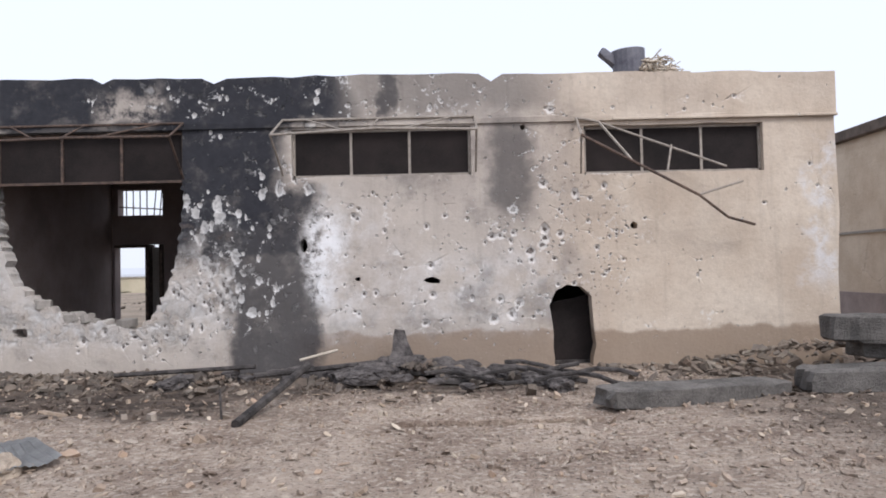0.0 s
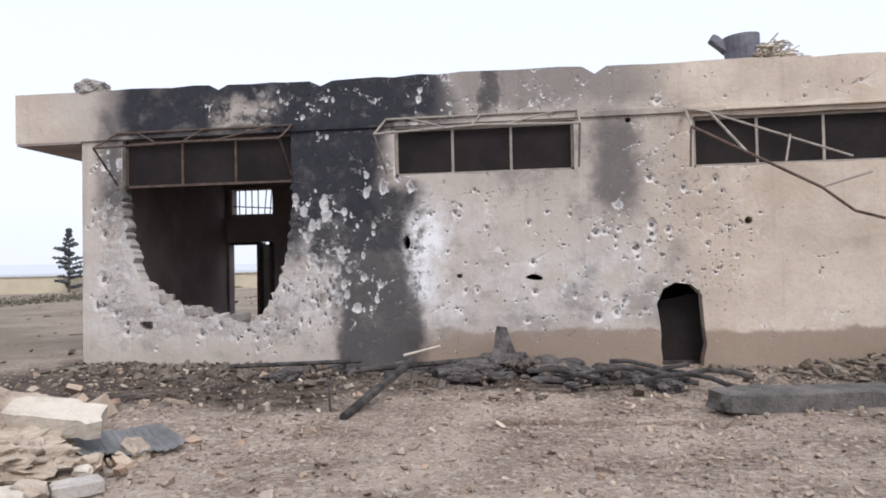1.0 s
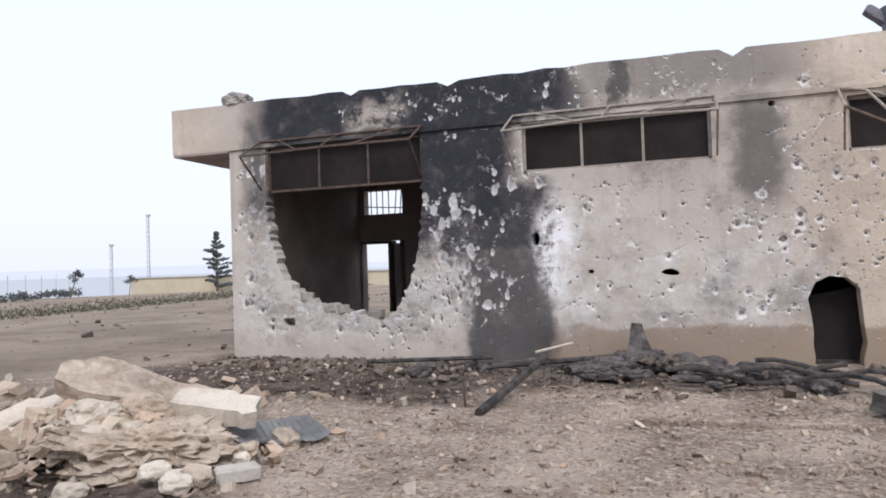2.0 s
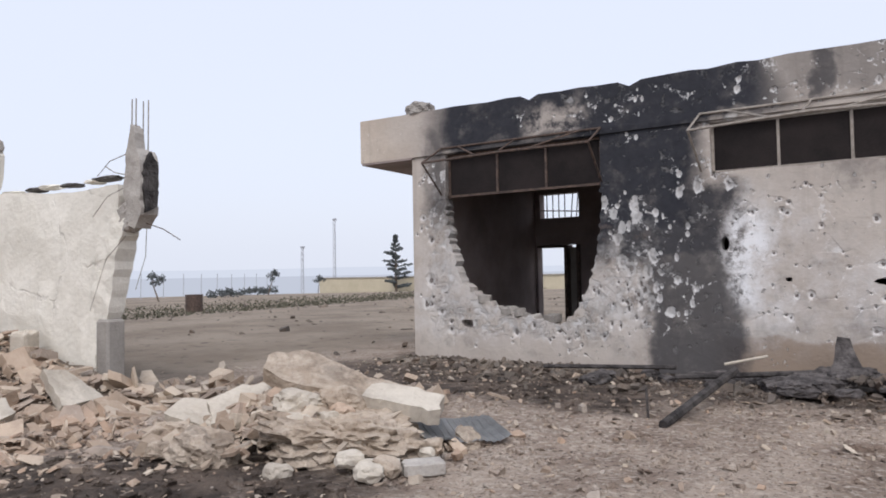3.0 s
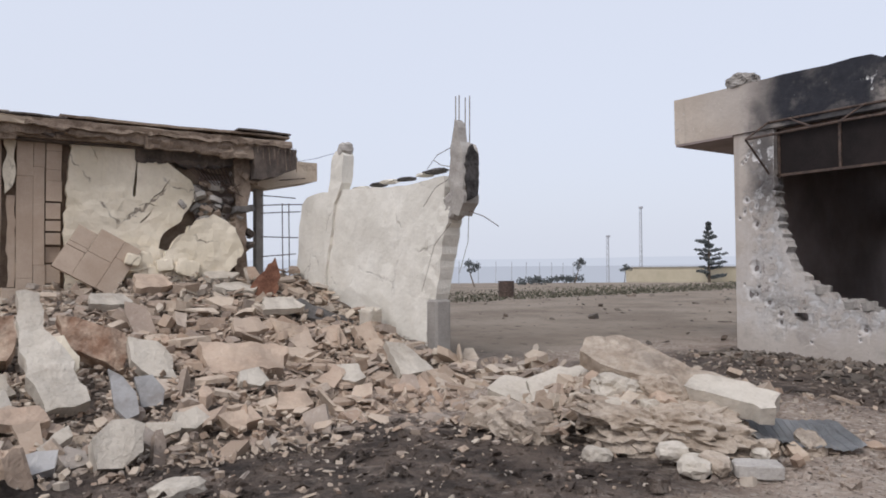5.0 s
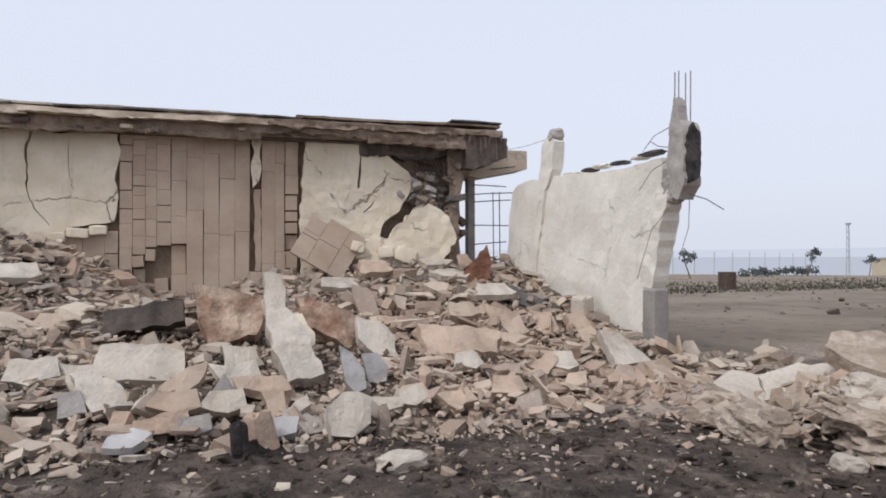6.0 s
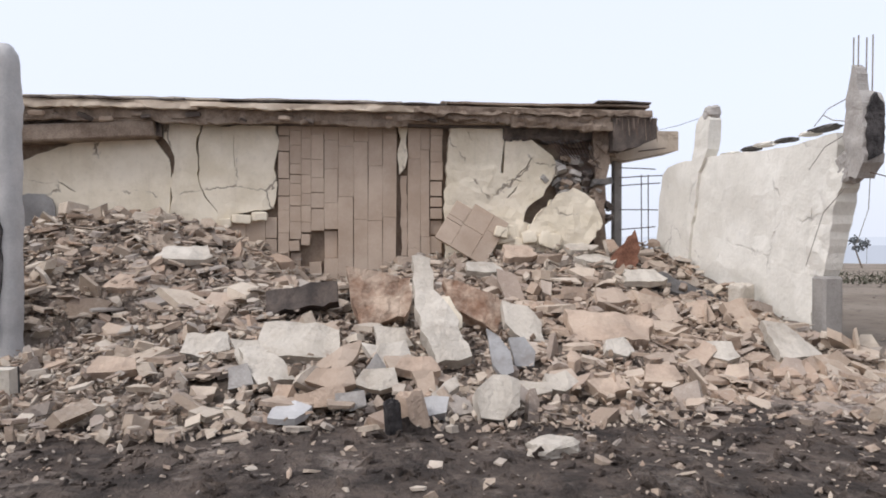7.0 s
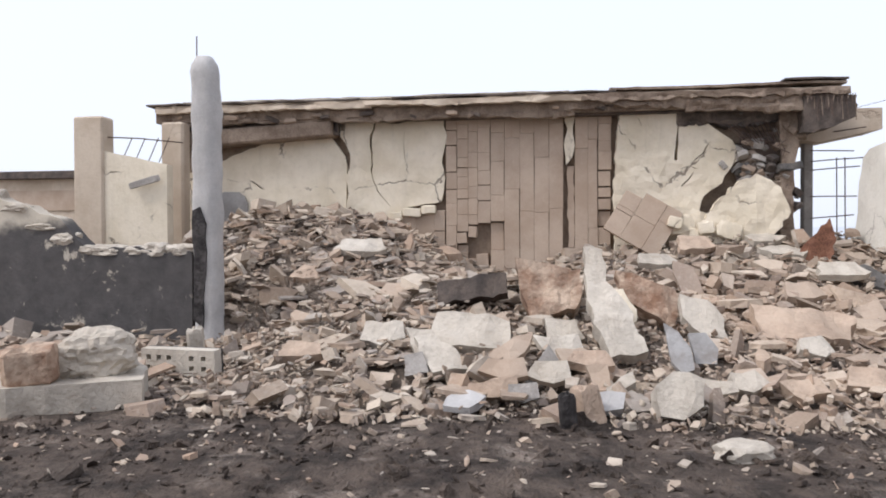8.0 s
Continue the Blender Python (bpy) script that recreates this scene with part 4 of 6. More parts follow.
# cream plaster beside the stone, broken off along a slant
slant = [(2.13, 0.9), (3.0, 1.2), (3.4, 1.5), (3.6, 1.75), (3.68, 2.02), (3.9, 2.18), (4.1, 2.45), (4.27, 2.65), (4.32, 2.81), (4.05, 3.07), (3.75, 3.3), (3.52, 3.46), (3.26, 3.66), (2.9, 3.72), (2.36, 3.78), (2.2, 3.72), (2.16, 2.9), (2.1, 2.2), (2.13, 0.9)]
cracks = [crack([(3.25, 3.62), (3.23, 3.2), (3.21, 2.9), (3.19, 2.66)], (0.025, 0.03, 0.045, 0.05), rngB),
          crack([(3.48, 2.62), (3.66, 2.78), (3.78, 2.98)], (0.03, 0.02, 0.008), rngB), crack([(2.42, 3.6), (2.55, 3.42), (2.62, 3.25)], (0.014, 0.012, 0.006), rngB),
          crack([(3.27, 2.5), (3.42, 2.56), (3.62, 2.5)], (0.03, 0.03, 0.01), rngB), crack([(3.3, 2.2), (3.42, 2.32), (3.5, 2.44)], (0.04, 0.025, 0.012), rngB)]
child("plaster_panel", panel(broken_line(slant, 0.1, 0.03, rngB), cracks, face_b_back(0.16), 0.2, 0.05, 0.11, rngB), M_CREAM, ruin, "thick cream plaster broken off on a slant")

# stone facing laid bare: uneven upright strips of blocks, loose about a niche
FACING = []


def facing_strip(a, b, z, hi, talls):
    while z < hi - 0.06:
        tall = rngB.choice(talls) * rngB.uniform(0.85, 1.15)
        end = hi if z + tall > hi - 0.12 else z + tall
        FACING.append((a, b, z, end))
        z = end


for a, b in ((-1.95, -1.55), (-1.55, -1.2), (-1.2, -0.99)):
    facing_strip(a, b, 0.1, 1.78 + rngB.uniform(-0.05, 0.05), (0.5, 0.8, 0.3))
small, mid, tall_set = (0.2, 0.26, 0.34), (0.3, 0.45, 0.6), (0.7, 1.0, 1.5)
for a, b, talls in ((-0.97, -0.76, mid), (-0.76, -0.55, small), (-0.55, -0.37, small), (-0.37, -0.13, mid), (-0.13, 0.13, mid), (0.13, 0.42, tall_set), (0.42, 0.68, tall_set), (0.68, 0.95, tall_set), (0.95, 1.21, tall_set)):
    facing_strip(a, b, 0.1, 3.58 + rngB.uniform(-0.06, 0.05), talls)
for a, b, talls in ((1.42, 1.66, tall_set), (1.66, 1.84, tall_set), (1.84, 2.08, small)):
    facing_strip(a, b, 0.55, 3.68 + rngB.uniform(-0.04, 0.04), talls)
# strip of broken plaster in the upright joint
child("joint_plaster", panel(broken_line([(1.26, 2.62), (1.37, 2.75), (1.4, 3.1), (1.42, 3.55), (1.24, 3.56), (1.27, 3.2), (1.23, 2.9), (1.26, 2.62)], 0.1, 0.03, rngB), [], face_b_back(0.10), 0.14, 0.03, 0.08, rngB), M_CREAM, ruin)
child("joint_plaster", panel(broken_line([(1.3, 1.1), (1.4, 1.1), (1.41, 2.6), (1.29, 2.6), (1.3, 1.1)], 0.15, 0.02, rngB), [], face_b_back(0.03), 0.1, 0.03, 0.1, rngB), M_STONE, ruin)

# columns, beam and reinforcing bars at the torn end
shaft = [(4.93, -0.2), (5.14, -0.2), (5.13, 1.3), (5.17, 2.3), (5.24, 3.0), (5.3, 3.62), (4.92, 3.62), (4.96, 2.6), (4.93, 1.4), (4.93, -0.2)]
child("column", panel(broken_line(shaft, 0.12, 0.035, rngB), [], lambda u, v, d: (-17.95 - d, u, v), 0.26, 0.06, 0.08, rngB), M_ROOF, ruin, "shattered concrete column")
child("column", box((-19.0, 5.62, -0.2), (-18.8, 5.78, 3.3), bevel=0.015), M_CONCRETE, ruin)
child("beam_end", panel(broken_line([(3.5, 3.4), (4.1, 3.22), (4.95, 3.3), (4.95, 3.62), (3.4, 3.62), (3.5, 3.4)], 0.12, 0.03, rngB), [], lambda u, v, d: (-18.05 - d, u, v), 0.3, 0.05, 0.1, rngB), M_CONCDARK, ruin, "dirty broken beam")
for z, reach, sag in ((3.12, 6.5, 0.1), (2.86, 6.3, -0.06), (2.66, 6.45, 0.02), (2.5, 6.4, 0.03), (2.02, 6.35, -0.02), (1.62, 6.3, 0.05)):
    child("rebar", bent([(-18.7, 5.7, z), (-18.5, 6.02, z + sag * 0.5), (-18.35, reach, z + sag)], 0.011, 5), M_STEEL, ruin)
for y in (6.08, 6.22):
    child("rebar", rod((-18.5, y, 1.0), (-18.46, y - 0.03, 2.7), 0.011, 5), M_STEEL, ruin)
for i in range(12):
    y = 4.0 + i * 0.075
    child("rebar", bent([(-18.0, y, 3.28), (-17.93, y + 0.18, 3.12 - 0.03 * i), (-17.88, y + rngB.uniform(0.1, 0.6), 2.85 + rngB.uniform(-0.25, 0.25))], 0.008, 4), M_STEEL, ruin)
for i in range(70):
    a = rngB.uniform(0.07, 0.26)
    y, z = (rngB.uniform(4.92, 5.3), rngB.uniform(1.6, 3.6)) if i % 3 == 0 else (rngB.gauss(4.55, 0.22), rngB.uniform(2.2, 3.0))
    child("torn_masonry", slab_bm((a, a * 0.9, a * 0.45), rngB, 3, 0.2, 0.04, pose(-18.02 + rngB.uniform(-0.12, 0.08), y, z, rngB.uniform(-50, 50), rngB.uniform(-30, 30), rngB.uniform(0, 180))), (M_CONCDARK, M_ROOF, M_ROOFDARK, M_CONCRETE)[i % 4], ruin)

# roof slab with its broken layers
def roof_layer(name, z0, z1, x_front, amp, material, y0, y1, label="", seed=1):
    rng = random.Random(seed)
    edge = ragged((x_front, y0), (x_front, y1), 0.22, amp, rng)
    loop = edge + [(x_front, y1), (-19.3, y1), (-19.3, y0)]
    child(name, panel(loop, [], lambda u, v, d: (u, v, z0 - 0.13 + d + 0.02 * noise.noise((v * 0.7, z0 * 5, 2))), z1 - z0), material, ruin, label)


roof_layer("roof_slab", 3.66, 3.84, -17.78, 0.06, M_ROOF, -6.6, 5.95, "sagging roof slab", 1)
roof_layer("roof_screed", 3.845, 3.95, -17.66, 0.04, M_BEIGE, -6.55, 5.95, "", 2)
roof_layer("roof_felt", 3.955, 3.985, -17.6, 0.07, M_ROOFDARK, -6.7, -2.5, "dark felt edge", 3)
roof_layer("roof_felt", 3.96, 3.99, -17.6, 0.05, M_ROOFDARK, -1.9, 2.1, "dark felt edge", 4)
roof_layer("roof_topping", 3.995, 4.03, -17.7, 0.05, M_PALE, -6.0, 1.3, "", 5)
roof_layer("roof_topping", 4.0, 4.04, -17.65, 0.05, M_ROOF, 2.0, 5.9, "", 6)
roof_layer("roof_felt", 4.06, 4.09, -17.62, 0.05, M_ROOFDARK, 4.9, 5.92, "curled end of roof felt", 7)


def torn_layer(nm, x, y0, y1, lo, hi, amp, depth, material, seed, label=""):
    """A long broken edge of the roof: ragged below, split along its length."""
    rng = random.Random(seed)
    bottom, y = [], y0
    while y < y1 - 0.1:
        bottom.append((y, lo + amp * (1.2 * noise.noise((y * 0.7, seed, 1)) + 0.9 * noise.noise((y * 3.3, seed, 4)) + 0.8 * noise.noise((y * 12, seed, 8)))))
        y += rng.uniform(0.03, 0.12)
    loop = bottom + [(y1, lo)] + ragged((y1, hi), (y0, hi), 0.3, amp * 0.3, rng) + [(y0, hi)]
    bm = panel(loop, [], lambda u, v, d: (x - d, u, v), 0.12, 0.0, 0.07, rng)
    for v in bm.verts:
        if v.co.x > x - 0.06:
            y, z = v.co.y, v.co.z
            v.co.x += depth * (noise.noise((y * 1.3, z * 9, seed)) + 0.7 * noise.noise((y * 5, z * 16, seed)) + 0.35 * noise.noise((y * 14, z * 30, seed)))
    child(nm, bm, material, ruin, label)


torn_layer("fascia", -17.60, -6.5, -2.3, 3.68, 3.77, 0.035, 0.04, M_BEIGE, 1)
torn_layer("fascia", -17.58, -2.4, 1.6, 3.70, 3.79, 0.035, 0.04, M_BEIGE, 2)
torn_layer("fascia", -17.58, 1.5, 5.93, 3.68, 3.8, 0.06, 0.05, M_ROOF, 3)
torn_layer("broken_soffit", -17.78, -6.4, 1.4, 3.47, 3.68, 0.05, 0.07, M_ROOF, 4, "crumbled underside of the roof")
torn_layer("broken_soffit", -17.68, 1.2, 3.6, 3.56, 3.7, 0.07, 0.07, M_ROOF, 5, "crumbled underside of the roof")
torn_layer("broken_soffit", -17.66, 3.3, 5.3, 3.46, 3.7, 0.09, 0.09, M_ROOF, 6, "crumbled underside of the roof")
# ceiling edges and underside kept dark: the overhang's shadow band painted in
torn_layer("broken_ceiling", -17.95, -6.4, -3.0, 3.24, 3.6, 0.06, 0.06, M_ROOFDARK, 7, "hanging ceiling edge, roof shade in its dark colour")
torn_layer("broken_ceiling", -17.98, 3.2, 5.0, 3.28, 3.6, 0.09, 0.07, M_ROOFDARK, 8, "hanging ceiling edge, roof shade in its dark colour")
child("roof_underside", box((-19.3, -6.4, 3.49), (-17.9, 5.9, 3.525)), M_ROOFDARK, ruin, "roof underside, overhang shade in its dark colour")
end_block = [(5.2, 3.06), (5.36, 3.04), (5.7, 3.14), (6.05, 3.3), (6.06, 3.66), (5.2, 3.66), (5.2, 3.06)]
child("edge_beam", panel(broken_line(end_block, 0.09, 0.03, rngB), [], lambda u, v, d: (-17.64 - d, u, v), 0.5, 0.05, 0.09, rngB), M_ROOFDARK, ruin, "dark broken beam end")
for i in range(22):
    y = 5.25 + i * 0.036
    child("tie_bar", rod((-17.6, y, 3.68), (-17.57 + rngB.uniform(-0.03, 0.03), y + rngB.uniform(-0.04, 0.04), 3.4 + rngB.uniform(-0.18, 0.2)), 0.007, 5), M_ROOF if i % 3 == 0 else M_STEEL, ruin)
child("drooping_beam", box((-0.25, -3.2, -0.16), (0.25, 0.0, 0.14), m=pose(-18.05, -3.1, 3.38, 3.5, 0, 0), bevel=0.03), M_ROOF, ruin)
for i in range(26):
    a = rngB.uniform(0.06, 0.2)
    child("hanging_chunk", slab_bm((a * 0.5, a * 1.3, a * 0.4), rngB, 4, 0.18, 0.1, pose(-17.72 + rngB.uniform(-0.08, 0.03), rngB.uniform(-6.3, 5.2), rngB.uniform(3.5, 3.62), rngB.uniform(-25, 25), rngB.uniform(-30, 30), 0)), (M_ROOF, M_ROOFDARK, M_STONE)[i % 3], ruin)
child("canopy_beam", panel([(5.5, 3.04), (5.75, 2.98), (6.83, 3.2), (6.83, 3.58), (5.4, 3.58)], [], lambda u, v, d: (-18.5 - d, u, v), 0.8, 0.01, 0.2, rngB), M_BEIGE, ruin, "beige canopy end")
# added dark backing, blocks the sky behind the torn hole
child("hole_backing", box((-19.6, 3.0, -0.2), (-19.4, 5.35, 3.49)), M_INTERIOR, ruin)

# pale gable wall, torn at its outer end
GY = 6.15
gp = [(-12.62, 2.6), (-13.4, 2.58), (-13.91, 2.60), (-14.7, 2.66), (-15.5, 2.70), (-16.3, 2.74), (-16.9, 2.76), (-17.4, 2.72), (-17.66, 2.6), (-17.78, 2.2), (-17.86, 1.7), (-18.05, 1.1), (-18.1, -0.3)]
tp = [(-13.1, -0.3), (-13.06, 0.35), (-13.05, 0.9), (-13.18, 1.05), (-13.2, 1.25), (-13.12, 1.5), (-13.1, 1.75), (-12.98, 1.98), (-12.84, 2.12), (-12.62, 2.2), (-12.62, 2.6)]
gable = thing("gable_wall", "pale plastered gable wall left standing, torn at its end", "wall", (-15, GY, 0))
child("wall", panel(broken_line(tp, 0.1, 0.035, rngB) + broken_line(gp, 0.18, 0.02, rngB) + [(-18.1, -0.3)], [], lambda u, v, d: (u, GY + d, v), 0.24, 0.03, 0.2, rngB), M_WHITEWALL, gable)
for i in range(6):
    x = -12.9 - i * 0.46 + rngB.uniform(-0.15, 0.15)
    child("coping_stone", lump_bm((rngB.uniform(0.2, 0.5), 0.22, rngB.uniform(0.04, 0.08)), 20 + i, pose(x, GY + 0.12, 2.70 + rngB.uniform(-0.01, 0.02), 0, rngB.uniform(-3, 3), 0)), M_CONCDARK if i % 2 == 0 else M_WHITEWALL, gable)
lean_p = [(-16.78, 0.3), (-16.55, 0.3), (-16.42, 1.2), (-16.05, 2.5), (-15.76, 2.84), (-15.68, 3.3), (-15.8, 3.44), (-16.0, 3.4), (-16.12, 3.3), (-16.22, 2.95), (-16.32, 2.6), (-16.6, 1.2), (-16.78, 0.3)]
child("pilaster", panel(broken_line(lean_p, 0.14, 0.018, rngB), [], lambda u, v, d: (u, GY - 0.05 + d, v), 0.2, 0.03, 0.1, rngB), M_WHITEWALL, gable, "slim leaning pilaster, broken top")
child("pilaster_head", lump_bm((0.3, 0.24, 0.26), 33, Matrix.Translation((-15.82, GY + 0.06, 3.42))), M_CONCRETE, gable)
child("cable", bent([(-15.95, GY - 0.1, 3.36), (-16.3, GY - 0.3, 3.3), (-16.9, GY - 0.4, 3.32)], 0.004, 5), M_STEEL, gable)

# torn corner column with bare bars
pil = thing("broken_column", "shattered concrete corner column with bare reinforcing bars", "column", (-12.4, 6.3, 0))
child("foot", box((-13.06, GY - 0.03, -0.2), (-12.80, GY + 0.22, 0.93), bevel=0.03), M_CONCRETE, pil)
head = [(-12.40, 2.08), (-12.28, 2.04), (-12.13, 2.2), (-12.12, 2.5), (-12.13, 2.85), (-12.2, 3.0), (-12.24, 3.25), (-12.30, 3.3), (-12.36, 3.05), (-12.42, 2.95), (-12.44, 2.5)]
child("head", panel(ragged_loop(head, 0.07, 0.022, rngB), [], lambda u, v, d: (u, GY - 0.04 + d * (1.0 if v < 3.0 else 0.5), v), 0.25, 0.05, 0.06, rngB), M_CONCRETE, pil, "split concrete head")
core = [(2.22, 6.16), (2.3, 6.32), (2.6, 6.34), (2.84, 6.33), (2.96, 6.24), (2.8, 6.15), (2.5, 6.13)]
child("core", panel(ragged_loop([(b, a) for a, b in core], 0.06, 0.015, rngB), [], lambda u, v, d: (-12.09 - d, u, v), 0.05), M_CHAR, pil, "dark broken core")
for k in range(6):
    left, right = (-13.14, -13.15, -13.1, -13.08, -12.96, -12.8)[k], (-12.95, -12.92, -12.86, -12.79, -12.7, -12.6)[k]
    child("block", slab_bm((right - left, 0.22, 0.2), rngB, 4, 0.05, 0.04, m=pose((left + right) / 2, GY + 0.11, 1.03 + 0.205 * k, rngB.uniform(-4, 4), rngB.uniform(-4, 4), rngB.uniform(-5, 5))), M_WHITEWALL, pil, "bare block in the tear")
fill = [(-13.12, 0.9), (-12.9, 0.92), (-12.8, 1.2), (-12.68, 1.55), (-12.58, 1.9), (-12.44, 2.1), (-12.6, 2.3), (-13.0, 2.05), (-13.2, 1.2), (-13.12, 0.9)]
child("tear_face", panel(broken_line(fill, 0.08, 0.02, rngB), [], lambda u, v, d: (u, GY - 0.01 + d, v), 0.22, 0.04, 0.07, rngB), M_WHITEWALL, pil, "torn masonry face")
child("neck", lump_bm((0.34, 0.24, 0.4), 71, pose(-12.5, GY + 0.1, 2.2, 0, 30, 0), 0.5), M_CONCRETE, pil)
for x, y in ((-12.36, 6.16), (-12.28, 6.16), (-12.34, 6.3), (-12.24, 6.3)):
    child("rebar", rod((x, y, 3.0), (x + 0.01, y, 3.62), 0.008, 5), M_STEEL_PALE, pil)
for z0, reach, drop in ((2.95, 0.4, -0.25), (2.7, 0.22, 0.1), (2.55, 0.5, -0.35), (1.95, 0.55, -0.9)):
    child("wire", bent([(-12.44, GY - 0.02, z0), (-12.44 - reach * 0.5, GY - 0.1, z0 + drop * 0.3), (-12.42 - reach, GY - 0.15, z0 + drop)], 0.006, 4), M_STEEL_PALE, pil)
child("wire", bent([(-12.2, GY + 0.1, 2.1), (-11.95, GY + 0.15, 2.02), (-11.7, GY + 0.2, 1.88)], 0.006, 4), M_STEEL, pil)
child("wire", bent([(-12.2, GY + 0.1, 2.05), (-12.25, GY + 0.12, 1.7), (-12.45, GY + 0.12, 1.3)], 0.005, 4), M_STEEL_PALE, pil)

# lone column, soot-stained near its foot
post = thing("standing_column", "tall weathered concrete column, lower part sooty", "column", (-13.15, -3.2, 0))
bm = bmesh.new()
rings = []
for i in range(40):
    z = -0.2 + 3.7 * i / 39
    tip = 1.0 if z < 3.3 else max(0.55, 1 - ((z - 3.3) / 0.2) ** 2 * 0.45)
    ring = []
    for j in range(16):
        a = (j + 0.5) * 6.2832 / 16
        cx, cy = math.cos(a), math.sin(a)
        k = 0.155 / max(abs(cx), abs(cy)) ** 0.8 * tip
        p = Vector((-13.14 + cx * k, -3.23 - 0.012 * z + cy * k, z))
        ring.append(bm.verts.new(p + Vector((cx, cy, 0)) * (0.022 * noise.noise(p * 2.4) + 0.014 * noise.noise(p * 9))))
    rings.append(ring)
for lo, hi in zip(rings, rings[1:]):
    for j in range(16):
        bm.faces.new((lo[j], lo[(j + 1) % 16], hi[(j + 1) % 16], hi[j]))
bm.faces.new(rings[-1])
child("shaft", bm, M_COLUMN, post, smooth=True)
child("soot", panel(ragged_loop([(-3.36, 0.3), (-3.24, 0.2), (-3.2, 0.9), (-3.19, 1.45), (-3.27, 1.66), (-3.36, 1.62)], 0.15, 0.015, rngB), [], lambda u, v, d: (-12.955 - d, u, v), 0.05, 0.012, 0.06, rngB), M_CHAR, post, "soot crust")
child("rebar", rod((-13.1, -3.36, 3.4), (-13.1, -3.36, 3.75), 0.008, 5), M_STEEL, post)

# sooty stub of the front wall
st = []
sp = [(-3.42, 1.12), (-4.3, 1.16), (-4.8, 1.16), (-5.05, 1.4), (-5.3, 1.58), (-6.1, 1.86), (-7.5, 1.95), (-9.5, 2.0)]
for p, q in zip(sp, sp[1:]):
    st += ragged(p, q, 0.15, 0.04, rngB)
stub = thing("wall_stub", "stub of a front wall, black with soot, flaking", "wall", (-13.2, -6, 0))
child("wall", panel([(-3.42, -0.3)] + st + [(-9.5, 2.0), (-9.5, -0.3)], [], lambda u, v, d: (-13.05 - d, u, v), 0.25, 0.03, 0.3, rngB), M_SOOTWALL, stub)
for i in range(9):
    y = -3.55 - i * 0.33 + rngB.uniform(-0.08, 0.08)
    z = 1.12 if y > -4.9 else 1.12 + (-4.9 - y) * 0.55
    child("ledge_stone", lump_bm((0.3, rngB.uniform(0.25, 0.6), rngB.uniform(0.1, 0.2)), 60 + i, pose(-13.17, y, z + 0.02, 0, rngB.uniform(-6, 6), rngB.uniform(-9, 9))), M_PALE, stub)

# cream remains of a room behind it
room = thing("room_wall", "cream wall remains with two posts, top broken", "wall", (-16.2, -6.5, 0))
child("post", box((-16.5, -7.2, -0.2), (-16.15, -6.65, 3.4), bevel=0.03), M_BEIGE, room)
cr = [(-6.65, -0.3), (-5.5, -0.3), (-5.5, 2.5)] + ragged((-5.5, 2.55), (-6.65, 2.78), 0.2, 0.03, rngB) + [(-6.65, 2.8)]
child("wall", panel(cr, [], lambda u, v, d: (-16.2 - d, u, v), 0.2, 0.015, 0.3, rngB), M_CREAM, room)
child("post", box((-17.8, -6.35, -0.2), (-17.5, -5.9, 3.5), bevel=0.04), M_BEIGE, room)
child("rebar", bent([(-16.3, -6.65, 3.05), (-16.5, -6.2, 3.05), (-17.5, -5.9, 3.1)], 0.012, 5), M_STEEL, room)
for y in (-6.4, -6.15, -5.9, -5.7):
    child("rebar", rod((-16.3, y, 2.6), (-16.5, y + 0.08, 3.05), 0.009, 5), M_STEEL, room)
child("splinter", slab_bm((0.05, 0.55, 0.1), rngB, 4, 0.2, m=pose(-16.1, -5.85, 2.25, 15, 0, 0)), M_CONCRETE, room)

# far building beyond the stub
farb = thing("far_building", "long low building with a dark roof edge", "building", (-36, -26, 0))
child("wall", box((-40, -40, -0.2), (-34, -14.5, 4.0)), M_BEIGE, farb)
child("roof", box((-40.4, -40.4, 4.0), (-33.6, -14.1, 4.35), bevel=0.03), M_ROOFDARK, farb, "dark roof edge")
child("dark_band", box((-34.0, -40, 2.6), (-33.93, -14.5, 3.5)), M_STONE, farb)


# ---- rubble of the collapsed front ----
def smooth01(v):
    v = min(1.0, max(0.0, v))
    return v * v * (3 - 2 * v)


def mound(x, y):
    s = min(1.0, max(0.0, (-9.9 - x) / 8.0))
    h = 1.42 * s ** 1.12
    h += 0.55 * math.exp(-((y + 3.4) / 2.0) ** 2 - ((x + 16.6) / 1.7) ** 2)
    h -= 0.95 * math.exp(-((y - 0.2) / 1.25) ** 2 - ((x + 17.4) / 2.1) ** 2)
    h -= 0.25 * math.exp(-((y - 5.2) / 1.2) ** 2)
    h -= 0.38 * math.exp(-((y - 2.6) / 0.9) ** 2 - ((x + 17.4) / 1.5) ** 2)
    h *= 1.0 - 0.8 * smooth01((-1.4 - y) / 1.2) * smooth01((x + 14.3) / 1.2)
    h *= 1.0 - 0.6 * smooth01((-4.5 - y) / 1.5)
    h += 0.09 * noise.noise((x * 0.9, y * 0.9, 5)) * min(1, s * 5) + 0.05 * noise.noise((x * 2.6, y * 2.6, 5)) * min(1, s * 5)
    return max(h, -0.06) - 0.05


